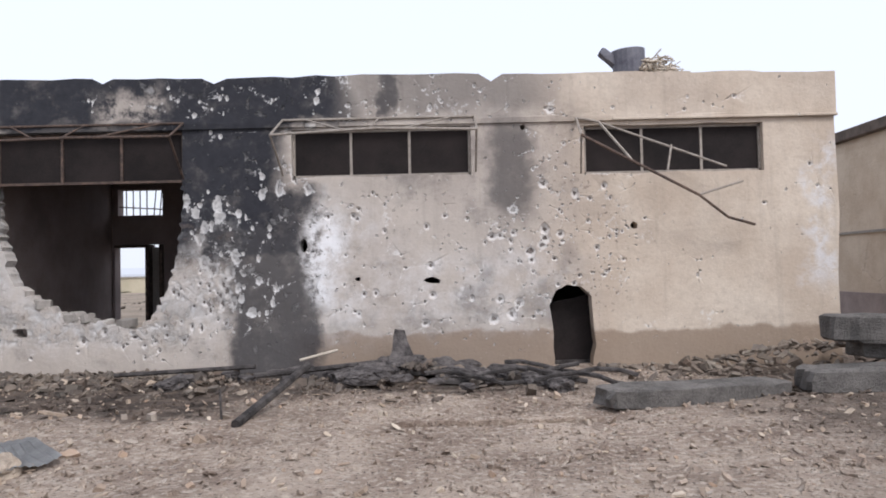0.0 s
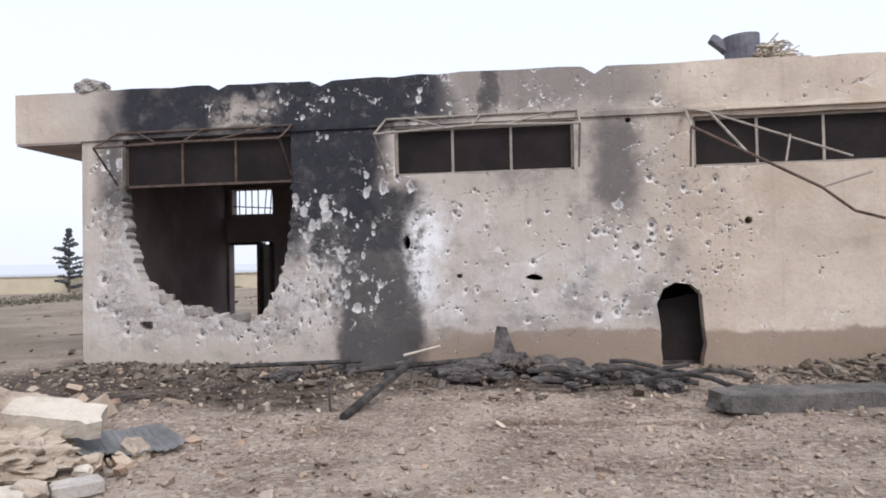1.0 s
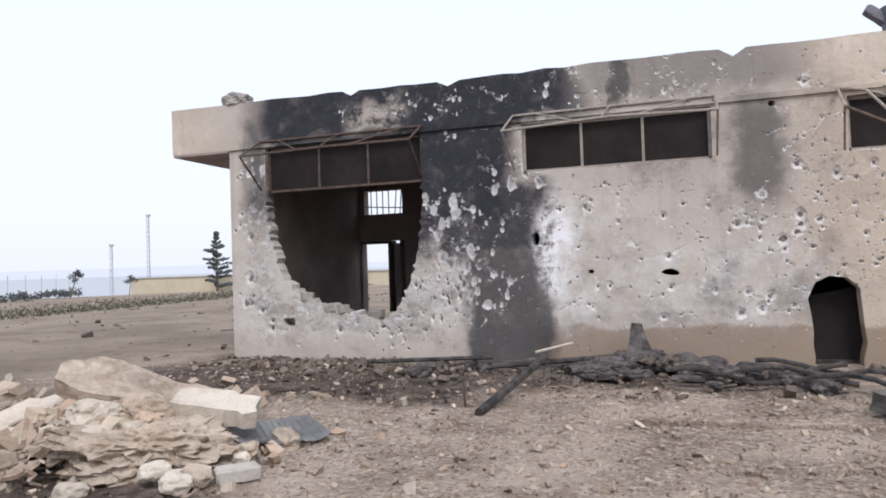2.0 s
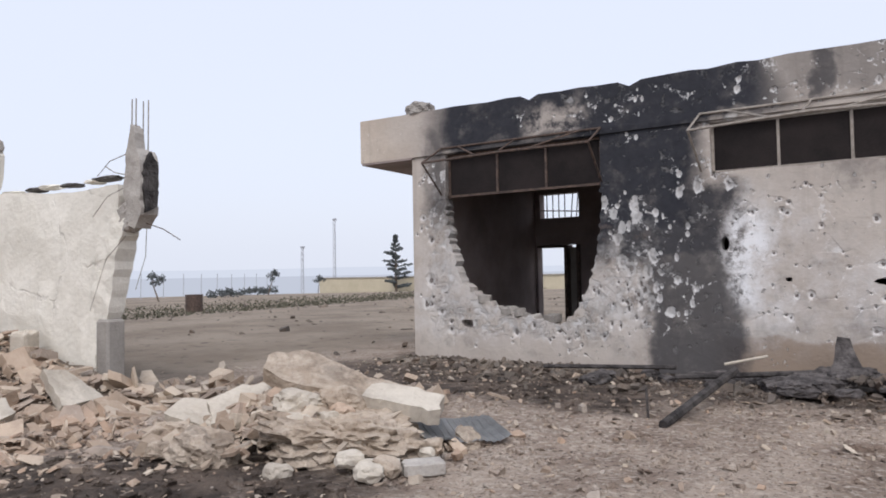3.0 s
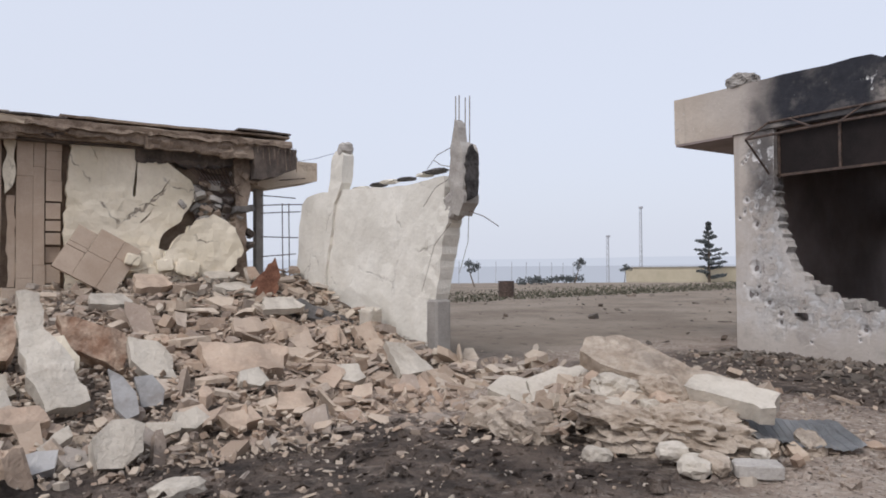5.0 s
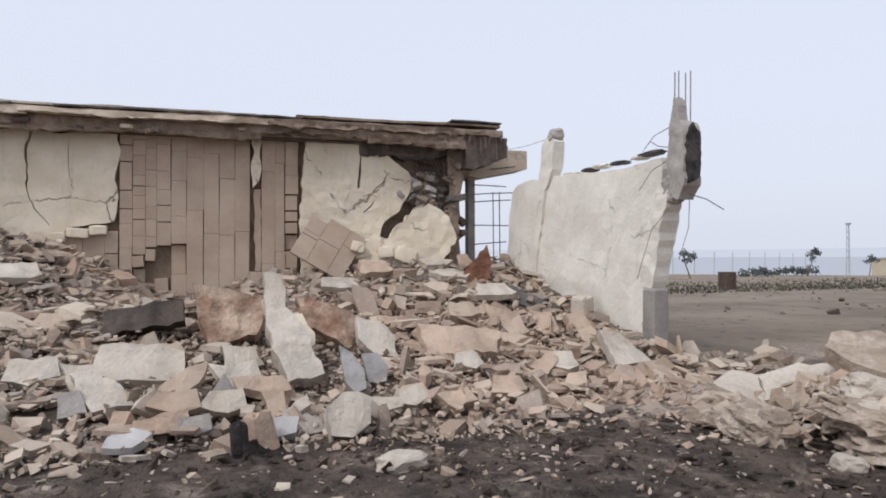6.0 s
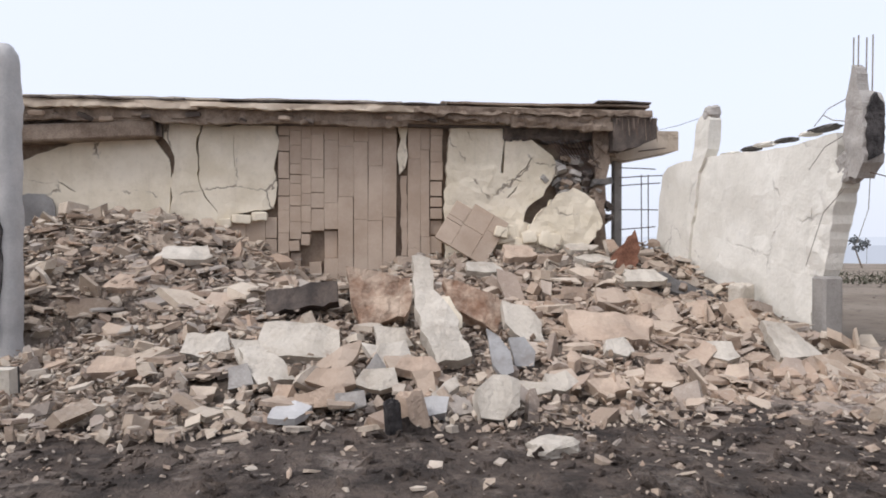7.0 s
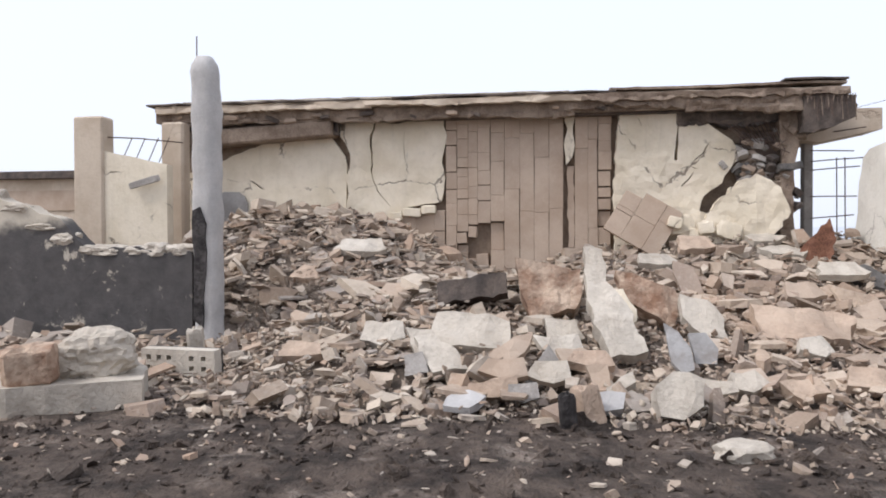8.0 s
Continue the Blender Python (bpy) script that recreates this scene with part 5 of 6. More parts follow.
rub = thing("rubble_heap", "sloping heap of broken stone, plaster and slabs", "rubble", (-14, 0, 0))
nx, ny = 60, 90
V = [(-9.4 - 8.75 * i / nx, -6.6 + 12.72 * j / ny, mound(-9.4 - 8.75 * i / nx, -6.6 + 12.72 * j / ny)) for j in range(ny + 1) for i in range(nx + 1)]
F = [(j * (nx + 1) + i, (j + 1) * (nx + 1) + i, (j + 1) * (nx + 1) + i + 1, j * (nx + 1) + i + 1) for j in range(ny) for i in range(nx)]
base = raw("dust_bed", V, F, M_DUST, rub, "dust and fine rubble, shade of the gaps in its dark colour")
base.matrix_parent_inverse = rub.matrix_world.inverted()
rr = random.Random(4)
spots = []
CLEAR = [(-12.0, 3.3, 0.55), (-11.5, 1.5, 0.5), (-12.7, 0.87, 0.45), (-12.3, 1.91, 0.4), (-11.5, 0.17, 0.5), (-11.1, 2.1, 0.35), (-12.0, 5.3, 0.4), (-9.95, 1.74, 0.3), (-13.0, 0.0, 0.4), (-12.0, 2.4, 0.3), (-17.2, 2.8, 0.6), (-17.1, 4.2, 0.8), (-16.3, 5.0, 0.4)]
for i in range(9000):
    x, y = -9.7 - 8.3 * rr.random() ** 0.95, rr.uniform(-6.4, 6.0)
    if y < -1.6 and x > -13.4 and rr.random() < 0.55:
        continue
    if -13.5 < x < -12.8 and y < -3.0:
        continue
    size = min(0.8, 0.06 + rr.expovariate(1 / 0.125)) * (0.72 if x > -10.6 else 0.95 if y < -1.0 else 1.0)
    if size > 0.14 and any((x - cx) ** 2 + (y - cy) ** 2 < cr * cr for cx, cy, cr in CLEAR):
        continue
    spots.append((x, y, mound(x, y) + size * 0.05 + rr.random() ** 2 * 0.16, size, 0.22 if rr.random() < 0.75 else 0.7))
for i in range(5000):
    x, y = -9.8 - 7.8 * rr.random() ** 0.8, rr.uniform(-6.2, 6.0)
    if -13.5 < x < -12.8 and y < -3.0:
        continue
    size = rr.uniform(0.05, 0.17)
    spots.append((x, y, mound(x, y) + size * 0.1 + 0.02, size, 0.45))
for i in range(7000):
    x, y = -9.7 - 5.0 * rr.random() ** 1.2, rr.uniform(-5.8, 6.0)
    if -13.5 < x < -12.8 and y < -3.0:
        continue
    size = 0.025 + rr.expovariate(1 / 0.03)
    spots.append((x, y, mound(x, y) + size * 0.2 + 0.03 + 0.05 * rr.random(), min(size, 0.12), 0.6))
near = [s for s in spots if s[0] > -14.5 and -3 < s[1] < 6 and s[3] > 0.22]
near_ids = {id(s) for s in near[:290]}
spots = near[:290] + [s for s in spots if id(s) not in near_ids]
scatter(rub, "rubble_piece", spots, M_RUBBLE, 290, "small_rubble", 0.7, 0.13)

L = landmark


def plate(name, label, at, lean, poly, thick, material, seed, category="rubble piece", amp=0.022, turn=0):
    """A broken plate: its outline across and up its face, leaning back by degrees."""
    rng = random.Random(seed)
    m = pose(*at, 0, -lean, turn)
    loop = ragged_loop(poly, 0.09, amp, rng)
    bm = panel(loop, [], lambda u, v, d: m @ Vector((thick / 3 - d, u, v)), thick, 0.05, 0.07, rng)
    return tagged(part(name, bm, material), label, category)


for row in (
        ("fallen_stone", "tall white plaster slab standing askew in the rubble", (-11.66, 1.41, 0.68), 45, [(-0.2, 0.63), (-0.12, 0.66), (-0.01, 0.61), (0, 0.23), (0.17, -0.06), (0.31, -0.58), (-0.02, -0.67), (-0.15, -0.32), (-0.18, 0.16)], 0.16, M_PALE, 32),
        ("fallen_stone", "cream plaster sheet leaning on a white slab", (-11.75, 1.5, 0.60), 42, [(-0.16, 0.22), (0.08, 0.24), (0.19, 0), (0.11, -0.22), (-0.02, -0.24), (-0.12, -0.07)], 0.06, M_CREAM, 33),
        ("stained_block", "rust-stained broken stone block on the rubble", (-12.85, 0.87, 0.72), 25, [(-0.36, 0.31), (-0.19, 0.29), (0.36, 0.18), (0.37, -0.11), (0.29, -0.28), (-0.18, -0.4), (-0.29, -0.1)], 0.34, M_RUSTSTONE, 34),
        ("stained_block", "rust-stained broken slab leaning in the rubble", (-12.45, 1.91, 0.65), 30, [(-0.34, 0.28), (-0.17, 0.26), (0.07, 0.14), (0.26, 0.07), (0.22, -0.38), (0.05, -0.25), (-0.25, -0.1)], 0.2, M_RUSTSTONE, 35),
        ("grey_stone", "thin bluish grey slab standing in the rubble", (-11.07, 1.95, 0.32), 40, [(-0.1, 0.28), (0.01, 0.2), (0.09, 0.02), (0.09, -0.2), (-0.01, -0.24), (-0.08, -0.12)], 0.05, M_GREY, 37),
        ("grey_stone", "thin bluish grey slab beside another", (-11.29, 2.20, 0.31), 40, [(-0.12, 0.15), (0.03, 0.16), (0.11, -0.01), (0.07, -0.17), (-0.1, -0.17)], 0.05, M_GREY, 38),
        ("fallen_stone", "pale plaster slab standing behind grey slabs", (-12.08, 2.36, 0.49), 35, [(-0.2, 0.25), (0.06, 0.18), (0.19, -0.02), (0.19, -0.25), (-0.04, -0.22), (-0.2, -0.02)], 0.14, M_PALE, 49),
        ("fallen_stone", "large pinkish stone slab lying on the rubble", (-12.09, 3.31, 0.45), 58, [(-0.47, 0.22), (-0.08, 0.19), (0.28, 0.16), (0.44, 0.04), (0.29, -0.29), (-0.45, -0.31)], 0.16, M_PINK, 31),
        ("fallen_stone", "wide cream plaster slab on the rubble slope", (-11.63, 0.17, 0.37), 58, [(-0.38, 0.24), (0.11, 0.27), (0.33, 0.14), (0.35, -0.11), (0.31, -0.27), (-0.3, -0.26), (-0.41, -0.02)], 0.14, M_PALE, 36),
        ("fallen_stone", "pale slab leaning against the column foot", (-12.11, 5.29, 0.23), 55, [(-0.18, 0.36), (0.07, 0.33), (0.25, -0.17), (0.11, -0.29), (-0.25, -0.24)], 0.12, M_PALE, 39),
        ("fallen_stone", "bent pale slab low in the rubble", (-10.85, -0.03, 0.27), 50, [(-0.27, 0.2), (-0.1, 0.25), (0.12, 0.06), (0.24, -0.14), (-0.05, -0.22), (-0.2, 0.0)], 0.1, M_PALE, 52),
        ("fallen_stone", "pale broken block at the front of the rubble", (-10.0, 1.74, 0.16), 25, [(-0.16, 0.06), (-0.03, 0.17), (0.18, 0.12), (0.15, -0.07), (0.01, -0.17), (-0.14, -0.15)], 0.26, M_PALE, 40),
        ("burnt_box", "charred dark box lying on the rubble", (-13.1, 0.0, 0.66), 20, [(-0.4, 0.08), (0.1, 0.19), (0.4, 0.2), (0.42, -0.04), (-0.05, -0.14), (-0.38, -0.17)], 0.26, M_ROOFDARK, 44),
        ("leaning_panel", "rounded sheet of cream plaster slid down the wall", (-17.8, 4.4, 1.8), 6, [(-1.0, -0.7), (-0.85, -0.25), (-0.5, 0.18), (-0.2, 0.46), (0.1, 0.58), (0.4, 0.4), (0.56, 0.15), (0.64, -0.1), (0.5, -0.35), (0.3, -0.6)], 0.16, M_CREAM, 42),
        ("leaning_panel", "shattered cream plaster still hanging on the wall", (-18.0, 3.5, 1.55), 4, [(-0.9, -0.8), (0.4, -0.7), (0.5, -0.1), (0.25, 0.15), (-0.4, 0.3), (-0.85, 0.1)], 0.12, M_CREAM, 51),
        ("rusted_sheet", "red rusted sheet sticking out of the rubble", (-16.5, 4.88, 1.02), 12, [(-0.62, -0.34), (-0.25, -0.12), (0.1, 0.28), (0.36, 0.56), (0.42, 0.2), (0.28, -0.2), (0.0, -0.45), (-0.4, -0.5)], 0.05, M_RUST, 43)):
    plate(*row, category={"burnt_box": "box", "rusted_sheet": "metal sheet"}.get(row[0], "rubble piece"), amp=0.008 if row[6] in (M_GREY, M_CHAR, M_STONE) else 0.045 if row[6] == M_CREAM else 0.024)
for i, (at, lean, w, h) in enumerate((((-11.36, 3.12, 0.31), 50, 0.3, 0.24), ((-10.76, 3.29, 0.17), 55, 0.36, 0.26), ((-10.57, 2.38, 0.17), 50, 0.3, 0.22), ((-11.54, 4.20, 0.24), 50, 0.38, 0.28), ((-11.6, -0.69, 0.35), 55, 0.38, 0.3),
                                      ((-11.16, -1.39, 0.25), 55, 0.42, 0.22), ((-10.56, 0.5, 0.22), 35, 0.4, 0.2), ((-10.58, 0.86, 0.2), 35, 0.36, 0.2), ((-10.43, 2.1, 0.14), 50, 0.3, 0.16), ((-16.04, 3.1, 1.18), 60, 0.6, 0.5), ((-13.49, 3.77, 0.65), 55, 0.5, 0.34),
                                      ((-14.6, 4.6, 0.85), 60, 0.7, 0.4), ((-15.3, -1.9, 1.15), 62, 0.8, 0.5), ((-14.3, -2.3, 0.8), 58, 0.6, 0.4), ((-13.4, -0.9, 0.62), 60, 0.6, 0.4), ((-15.2, 2.4, 0.95), 62, 0.6, 0.4), ((-11.1, 1.0, 0.3), 30, 0.34, 0.3), ((-10.9, 1.2, 0.24), 62, 0.4, 0.26))):
    k = rr.uniform(-0.3, 0.3)
    plate("fallen_stone", "broken stone slab tilted in the rubble", at, lean, [(-w / 2, -h * (0.3 - k)), (w * 0.1, -h / 2), (w / 2, -h * 0.2), (w * 0.4, h * (0.5 + k * 0.4)), (-w * 0.3, h * 0.45)], 0.09, (M_PALE, M_PINK, M_STONE, M_PALE)[i % 4], 300 + i, turn=rr.uniform(-14, 14))
plate("fallen_stone", "pale slab bent over a hollow in the rubble", (-11.01, -0.08, 0.25), 45, [(-0.33, 0.28), (-0.08, 0.28), (-0.01, 0.03), (0.17, -0.1), (0.3, -0.06), (0.26, -0.23), (-0.08, -0.23), (-0.22, 0.03)], 0.08, M_PALE, 400)
plate("fallen_stone", "long tan stone plate leaning in the rubble", (-10.94, 0.48, 0.24), 35, [(-0.09, 0.07), (0.09, 0.21), (0.25, 0.26), (0.18, 0.07), (0.0, -0.12), (-0.18, -0.26), (-0.25, -0.22)], 0.1, M_STONE, 401)
plate("fallen_stone", "grey concrete plate leaning in the rubble", (-10.68, 0.80, 0.20), 28, [(0.06, 0.22), (0.14, 0.09), (0.01, -0.14), (-0.14, -0.16), (-0.08, -0.0)], 0.12, M_CONCRETE, 402)
plate("fallen_stone", "tan stone block low in the rubble", (-10.23, 0.45, 0.13), 25, [(-0.19, 0.03), (0.17, 0.09), (0.19, -0.01), (0.01, -0.07), (-0.19, -0.05)], 0.22, M_PINK, 403)
plate("fallen_stone", "grey concrete cube in the rubble", (-10.16, 0.67, 0.13), 14, [(-0.11, 0.06), (0.1, 0.08), (0.12, -0.03), (0.01, -0.07), (-0.11, -0.04)], 0.24, M_CONCRETE, 404)
plate("fallen_stone", "flat bluish white plate at the rubble edge", (-9.99, 0.24, 0.10), 72, [(-0.12, 0.03), (0.03, 0.15), (0.16, 0.08), (0.06, -0.14), (-0.13, -0.12)], 0.05, M_COLUMN, 405)
plate("fallen_stone", "white broken block in the rubble", (-11.72, 1.02, 0.36), 32, [(-0.19, 0.15), (0.11, 0.12), (0.19, -0.06), (0.05, -0.12), (-0.17, -0.09)], 0.2, M_PALE, 406)
plate("fallen_stone", "long white plate lying in the rubble", (-11.26, 0.96, 0.29), 58, [(-0.25, 0.18), (0.01, 0.13), (0.28, -0.09), (0.11, -0.19), (-0.15, -0.03)], 0.07, M_PALE, 407)
plate("fallen_stone", "brown stone plate standing in the rubble", (-10.51, 1.25, 0.17), 25, [(-0.11, 0.11), (0.06, 0.12), (0.09, -0.1), (-0.04, -0.13)], 0.1, M_STONE, 408)
plate("fallen_stone", "pale thin plate resting on the rubble", (-10.38, 1.40, 0.15), 55, [(-0.12, -0.04), (0.09, 0.15), (0.11, 0.04), (-0.09, -0.14)], 0.06, M_PALE, 409)
plate("fallen_stone", "bluish white chunk at the rubble front", (-10.00, 1.28, 0.10), 45, [(-0.1, 0.07), (0.11, 0.08), (0.08, -0.06), (-0.08, -0.09)], 0.12, M_COLUMN, 410)
plate("fallen_stone", "brown stone slab on the rubble slope", (-13.06, 4.31, 0.44), 45, [(-0.2, 0.04), (0.1, 0.2), (0.18, -0.07), (-0.08, -0.17)], 0.12, M_STONE, 411)
plate("fallen_stone", "tan stone block on the rubble slope", (-13.49, 4.92, 0.43), 35, [(-0.18, 0.12), (0.12, 0.18), (0.17, -0.11), (-0.11, -0.19)], 0.18, M_PINK, 412)
plate("fallen_stone", "pink stone slab on the rubble slope", (-11.52, 4.02, 0.23), 50, [(-0.22, -0.06), (0.06, 0.16), (0.22, 0.07), (-0.06, -0.18)], 0.1, M_PINK, 413)
plate("fallen_stone", "tan stone slab on the rubble slope", (-13.54, 5.43, 0.44), 40, [(-0.17, 0.12), (0.14, 0.21), (0.16, -0.15), (-0.13, -0.18)], 0.14, M_STONE, 414)
plate("fallen_stone", "pale flat slab stacked near the wall", (-17.54, 4.55, 1.25), 66, [(-0.3, 0.07), (0.05, 0.29), (0.37, 0.07), (0.1, -0.24), (-0.22, -0.2)], 0.1, M_PALE, 415)
plate("fallen_stone", "pale flat slab stacked near the wall", (-16.51, 4.54, 1.05), 66, [(-0.38, 0.08), (0.02, 0.25), (0.37, 0.04), (0.21, -0.21), (-0.23, -0.16)], 0.1, M_PALE, 416)
plate("fallen_stone", "long dark stone slab on the heap by the gable", (-14.80, 5.27, 0.66), 60, [(-0.65, 0.36), (-0.15, 0.44), (0.37, -0.08), (0.55, -0.32), (0.2, -0.32), (-0.32, -0.08)], 0.1, M_CONCDARK, 417)
plate("fallen_stone", "pale stone in the rubble front", (-10.52, 2.34, 0.17), 40, [(-0.12, 0.07), (0.06, 0.1), (0.16, -0.01), (0.02, -0.1), (-0.12, -0.07)], 0.12, M_PALE, 418)
plate("fallen_stone", "pinkish stone in the rubble front", (-10.41, 2.72, 0.15), 45, [(-0.19, 0.04), (0.09, 0.1), (0.16, -0.03), (-0.05, -0.12)], 0.12, M_PINK, 419)
plate("fallen_stone", "wide pale slab low in the rubble", (-11.58, -0.70, 0.34), 45, [(-0.19, 0.13), (0.17, 0.16), (0.22, -0.04), (0.0, -0.16), (-0.21, -0.1)], 0.14, M_PALE, 420)
plate("fallen_stone", "grey stone low in the rubble", (-10.76, -0.24, 0.21), 25, [(-0.1, 0.07), (0.05, 0.11), (0.12, -0.07), (-0.08, -0.11)], 0.14, M_CONCRETE, 421)
slip = thing("leaning_panel", "panel of brown facing stones slipped slantwise down the wall", "stone panel", (-17.6, 2.7, 0.9))
sm = pose(-17.72, 2.68, 1.55, 0, -9, 0) @ pose(0, 0, 0, -31, 0, 0)
for lo, hi in (((-0.62, -0.5), (-0.3, -0.08)), ((-0.62, -0.075), (-0.3, 0.0)), ((-0.295, -0.5), (0.12, -0.02)), ((-0.295, -0.015), (0.12, 0.42)), ((0.125, -0.5), (0.42, 0.1)), ((0.125, 0.105), (0.42, 0.42)), ((-0.62, 0.005), (-0.3, 0.3))):
    child("facing_stone", box((-0.05, lo[0], lo[1]), (0.05, hi[0], hi[1]), sm @ pose(rngB.uniform(-0.008, 0.008), 0, 0), 0.005), M_STONE, slip)
for i in range(9):
    a = rngB.uniform(0.14, 0.3)
    tagged(part("plaster_chunk", slab_bm((0.12, a * 1.4, a), rngB, 4, 0.12, 0.1, pose(-17.72 + rngB.uniform(-0.1, 0.1), 3.1 + i * 0.13, 1.45 + rngB.uniform(-0.12, 0.1) - 0.02 * i, rngB.uniform(-25, 25), -10, 0)), M_CREAM), "broken chunk of cream plaster at the wall foot", "plaster chunk", "chunks below the torn plaster")
L("stake", "short dark broken post standing at the rubble edge", (0.09, 0.11, 0.26), (-9.66, 0.97, 0.11), (6, 8, 12), M_CHAR, 45, "post")
L("fallen_stone", "tan stone piece beside a dark post", (0.14, 0.16, 0.28), (-9.82, 1.12, 0.12), (10, -10, 30), M_PINK, 46)
tagged(part("stone", lump_bm((0.2, 0.34, 0.13), 48, pose(-9.2, 1.96, 0.03, 0, 6, 15)), M_PALE), "flat pale stone on the burnt ground", "stone")
L("breeze_block", "grey stone chunk on the heap by the gable wall", (0.25, 0.3, 0.28), (-14.2, 5.85, 0.62), (5, 5, 20), M_PALE, 80, "block", jag=0.06)

# hollow block and slabs near the sooty stub
hb = thing("hollow_block", "pale hollow concrete block with two rows of holes", "block", (-11.0, -2.45, 0.04))
holes = [[(u + du, v), (u + du + 0.055, v), (u + du + 0.055, v + 0.05), (u + du, v + 0.05)] for v in (0.05, 0.15) for u in (0.06, 0.18, 0.30, 0.56, 0.70) for du in (0.0,)]
hm = pose(-10.95, -2.82, 0.04, 0, 3, -6) @ Matrix.Diagonal((0.8, 0.87, 0.92, 1))
child("shell", panel([(0, 0), (0.86, 0), (0.86, 0.26), (0, 0.26)], holes, lambda u, v, d: hm @ Vector((-d, u, v)), 0.14), M_PALE, hb)
# black sheet behind the shell, standing in for the shade inside the holes
child("back", panel([(0, 0), (0.86, 0), (0.86, 0.26), (0, 0.26)], [], lambda u, v, d: hm @ Vector((-0.144 - d, u, v)), 0.03), M_CHAR, hb)
slab_m = pose(-9.78, -3.08, 0.24, 0, 2, 29)
tagged(part("fallen_stone", panel(ragged_loop([(-0.4, -0.85), (0.4, -0.85), (0.38, 0.2), (0.41, 0.84), (-0.1, 0.86), (-0.36, 0.7)], 0.12, 0.02, random.Random(81)), [], lambda u, v, d: slab_m @ Vector((u, v, -d)), 0.24, 0.02, 0.12, random.Random(81)), M_PALE), "thick pale slab lying below a hollow block", "rubble piece")
tagged(part("fallen_stone", lump_bm((0.4, 0.56, 0.36), 82, pose(-10.0, -2.62, 0.38, 4, 8, 30), 0.5), M_PALE), "cream chunk on a pale slab", "rubble piece")
L("stained_block", "orange-stained chunk on a pale slab", (0.28, 0.36, 0.26), (-9.62, -2.9, 0.36), (4, 8, 20), M_RUSTSTONE, 83, jag=0.15)
L("fallen_stone", "small upright stone behind a hollow block", (0.13, 0.15, 0.34), (-11.35, -2.5, 0.24), (4, 8, 20), M_PALE, 84, jag=0.1)

fringe = thing("rubble_fringe", "loose stones strewn before the collapsed building", "rubble", (-10, 0, 0))
spots = []
for i in range(900):
    x, y = -8.6 - abs(rr.gauss(0, 1.5)), rr.uniform(-6, 6)
    size = (0.035 + rr.expovariate(1 / 0.06)) * (0.6 if x > -9.6 else 1)
    if x < -12.7 and y < -2 or size > 0.06 and y > 2.4 and x > -10.05 + 1.1 * (y - 3.43):
        continue
    spots.append((x, y, max(0, mound(x, y)) + size * 0.08, min(size, 0.4), 0.3))
for i in range(500):
    x, y = rr.uniform(-13.5, -11.0), rr.uniform(-6.5, -2.2)
    if x < -12.7:
        continue
    size = 0.08 + rr.expovariate(1 / 0.1)
    spots.append((x, y, size * 0.15 + 0.05, min(size, 0.45), 0.5))
for i in range(420):
    x, y = rr.gauss(-10.9, 1.2), rr.gauss(6.6, 0.9)
    size = 0.06 + rr.expovariate(1 / 0.1)
    if y < 6.5 and x < -12.4:
        continue
    spots.append((x, y, size * 0.12 + 0.02, min(size, 0.5), 0.4))
spots.sort(key=lambda q: -q[3])
scatter(fringe, "loose_stone", spots, M_RUBBLE, 140, "stone_scatter")

# ---- pile between the two buildings ----
pile = thing("concrete_pile", "pile of broken pale concrete lumps", "rubble", (-9, 5.2, 0))
child("lump", lump_bm((1.15, 0.75, 0.4), 1, pose(-8.3, 5.3, 0.13, 4, 6, 37), 0.5, 0.2), M_TAN, pile, "largest lump, broad and pitted")
for i, (x, y, z, a, b, c, turn) in enumerate(((-9.0, 5.4, 0.26, 0.6, 0.42, 0.4, 20), (-8.72, 5.22, 0.36, 0.42, 0.32, 0.26, 70), (-9.15, 4.62, 0.08, 0.55, 0.36, 0.3, 10), (-8.5, 5.5, 0.34, 0.4, 0.3, 0.3, 50),
                                                  (-9.5, 5.2, 0.12, 0.5, 0.36, 0.32, 120), (-9.4, 5.75, 0.22, 0.5, 0.4, 0.36, 0), (-9.9, 4.9, 0.06, 0.4, 0.3, 0.24, 33), (-8.35, 4.62, 0.02, 0.2, 0.16, 0.13, 80), (-10.1, 5.6, 0.1, 0.45, 0.38, 0.28, 15))):
    child("lump", lump_bm((a, b, c), 2 + i, pose(x, y, z, 6 * (i % 3 - 1), 8 * (i % 2), turn), 0.5), (M_TAN, M_PALE, M_TAN)[i % 3], pile)
for i in range(40):
    f = rr.random()
    x, y = -9.6 + 1.9 * f + rr.gauss(0, 0.12), 5.0 + 0.55 * f + rr.gauss(0, 0.28)
    h = 0.36 * math.exp(-((x + 8.75) / 0.7) ** 2 - ((y - 5.3) / 0.45) ** 2)
    a = rr.uniform(0.1, 0.3)
    child("lump", lump_bm((a, a * 0.75, a * 0.6), 70 + i, pose(x, y, h + 0.04, rr.uniform(-20, 20), rr.uniform(-20, 20), rr.uniform(0, 180)), 0.5), (M_TAN, M_PALE, M_TAN, M_PINK)[i % 4], pile)
spots = []
for i in range(900):
    x, y = rr.gauss(-9.3, 0.85), rr.gauss(5.25, 0.45)
    size = 0.05 + rr.expovariate(1 / 0.08)
    if x > -10.0 + 1.15 * (y - 3.43):
        continue
    h = 0.40 * math.exp(-((x + 8.9) / 0.75) ** 2 - ((y - 5.25) / 0.5) ** 2)
    spots.append((x, y, h + size * 0.08, min(size, 0.26), 0.5))
spots.sort(key=lambda s: -s[3])
scatter(pile, "rubble_piece", spots, M_RUBBLE, 120, "small_rubble")
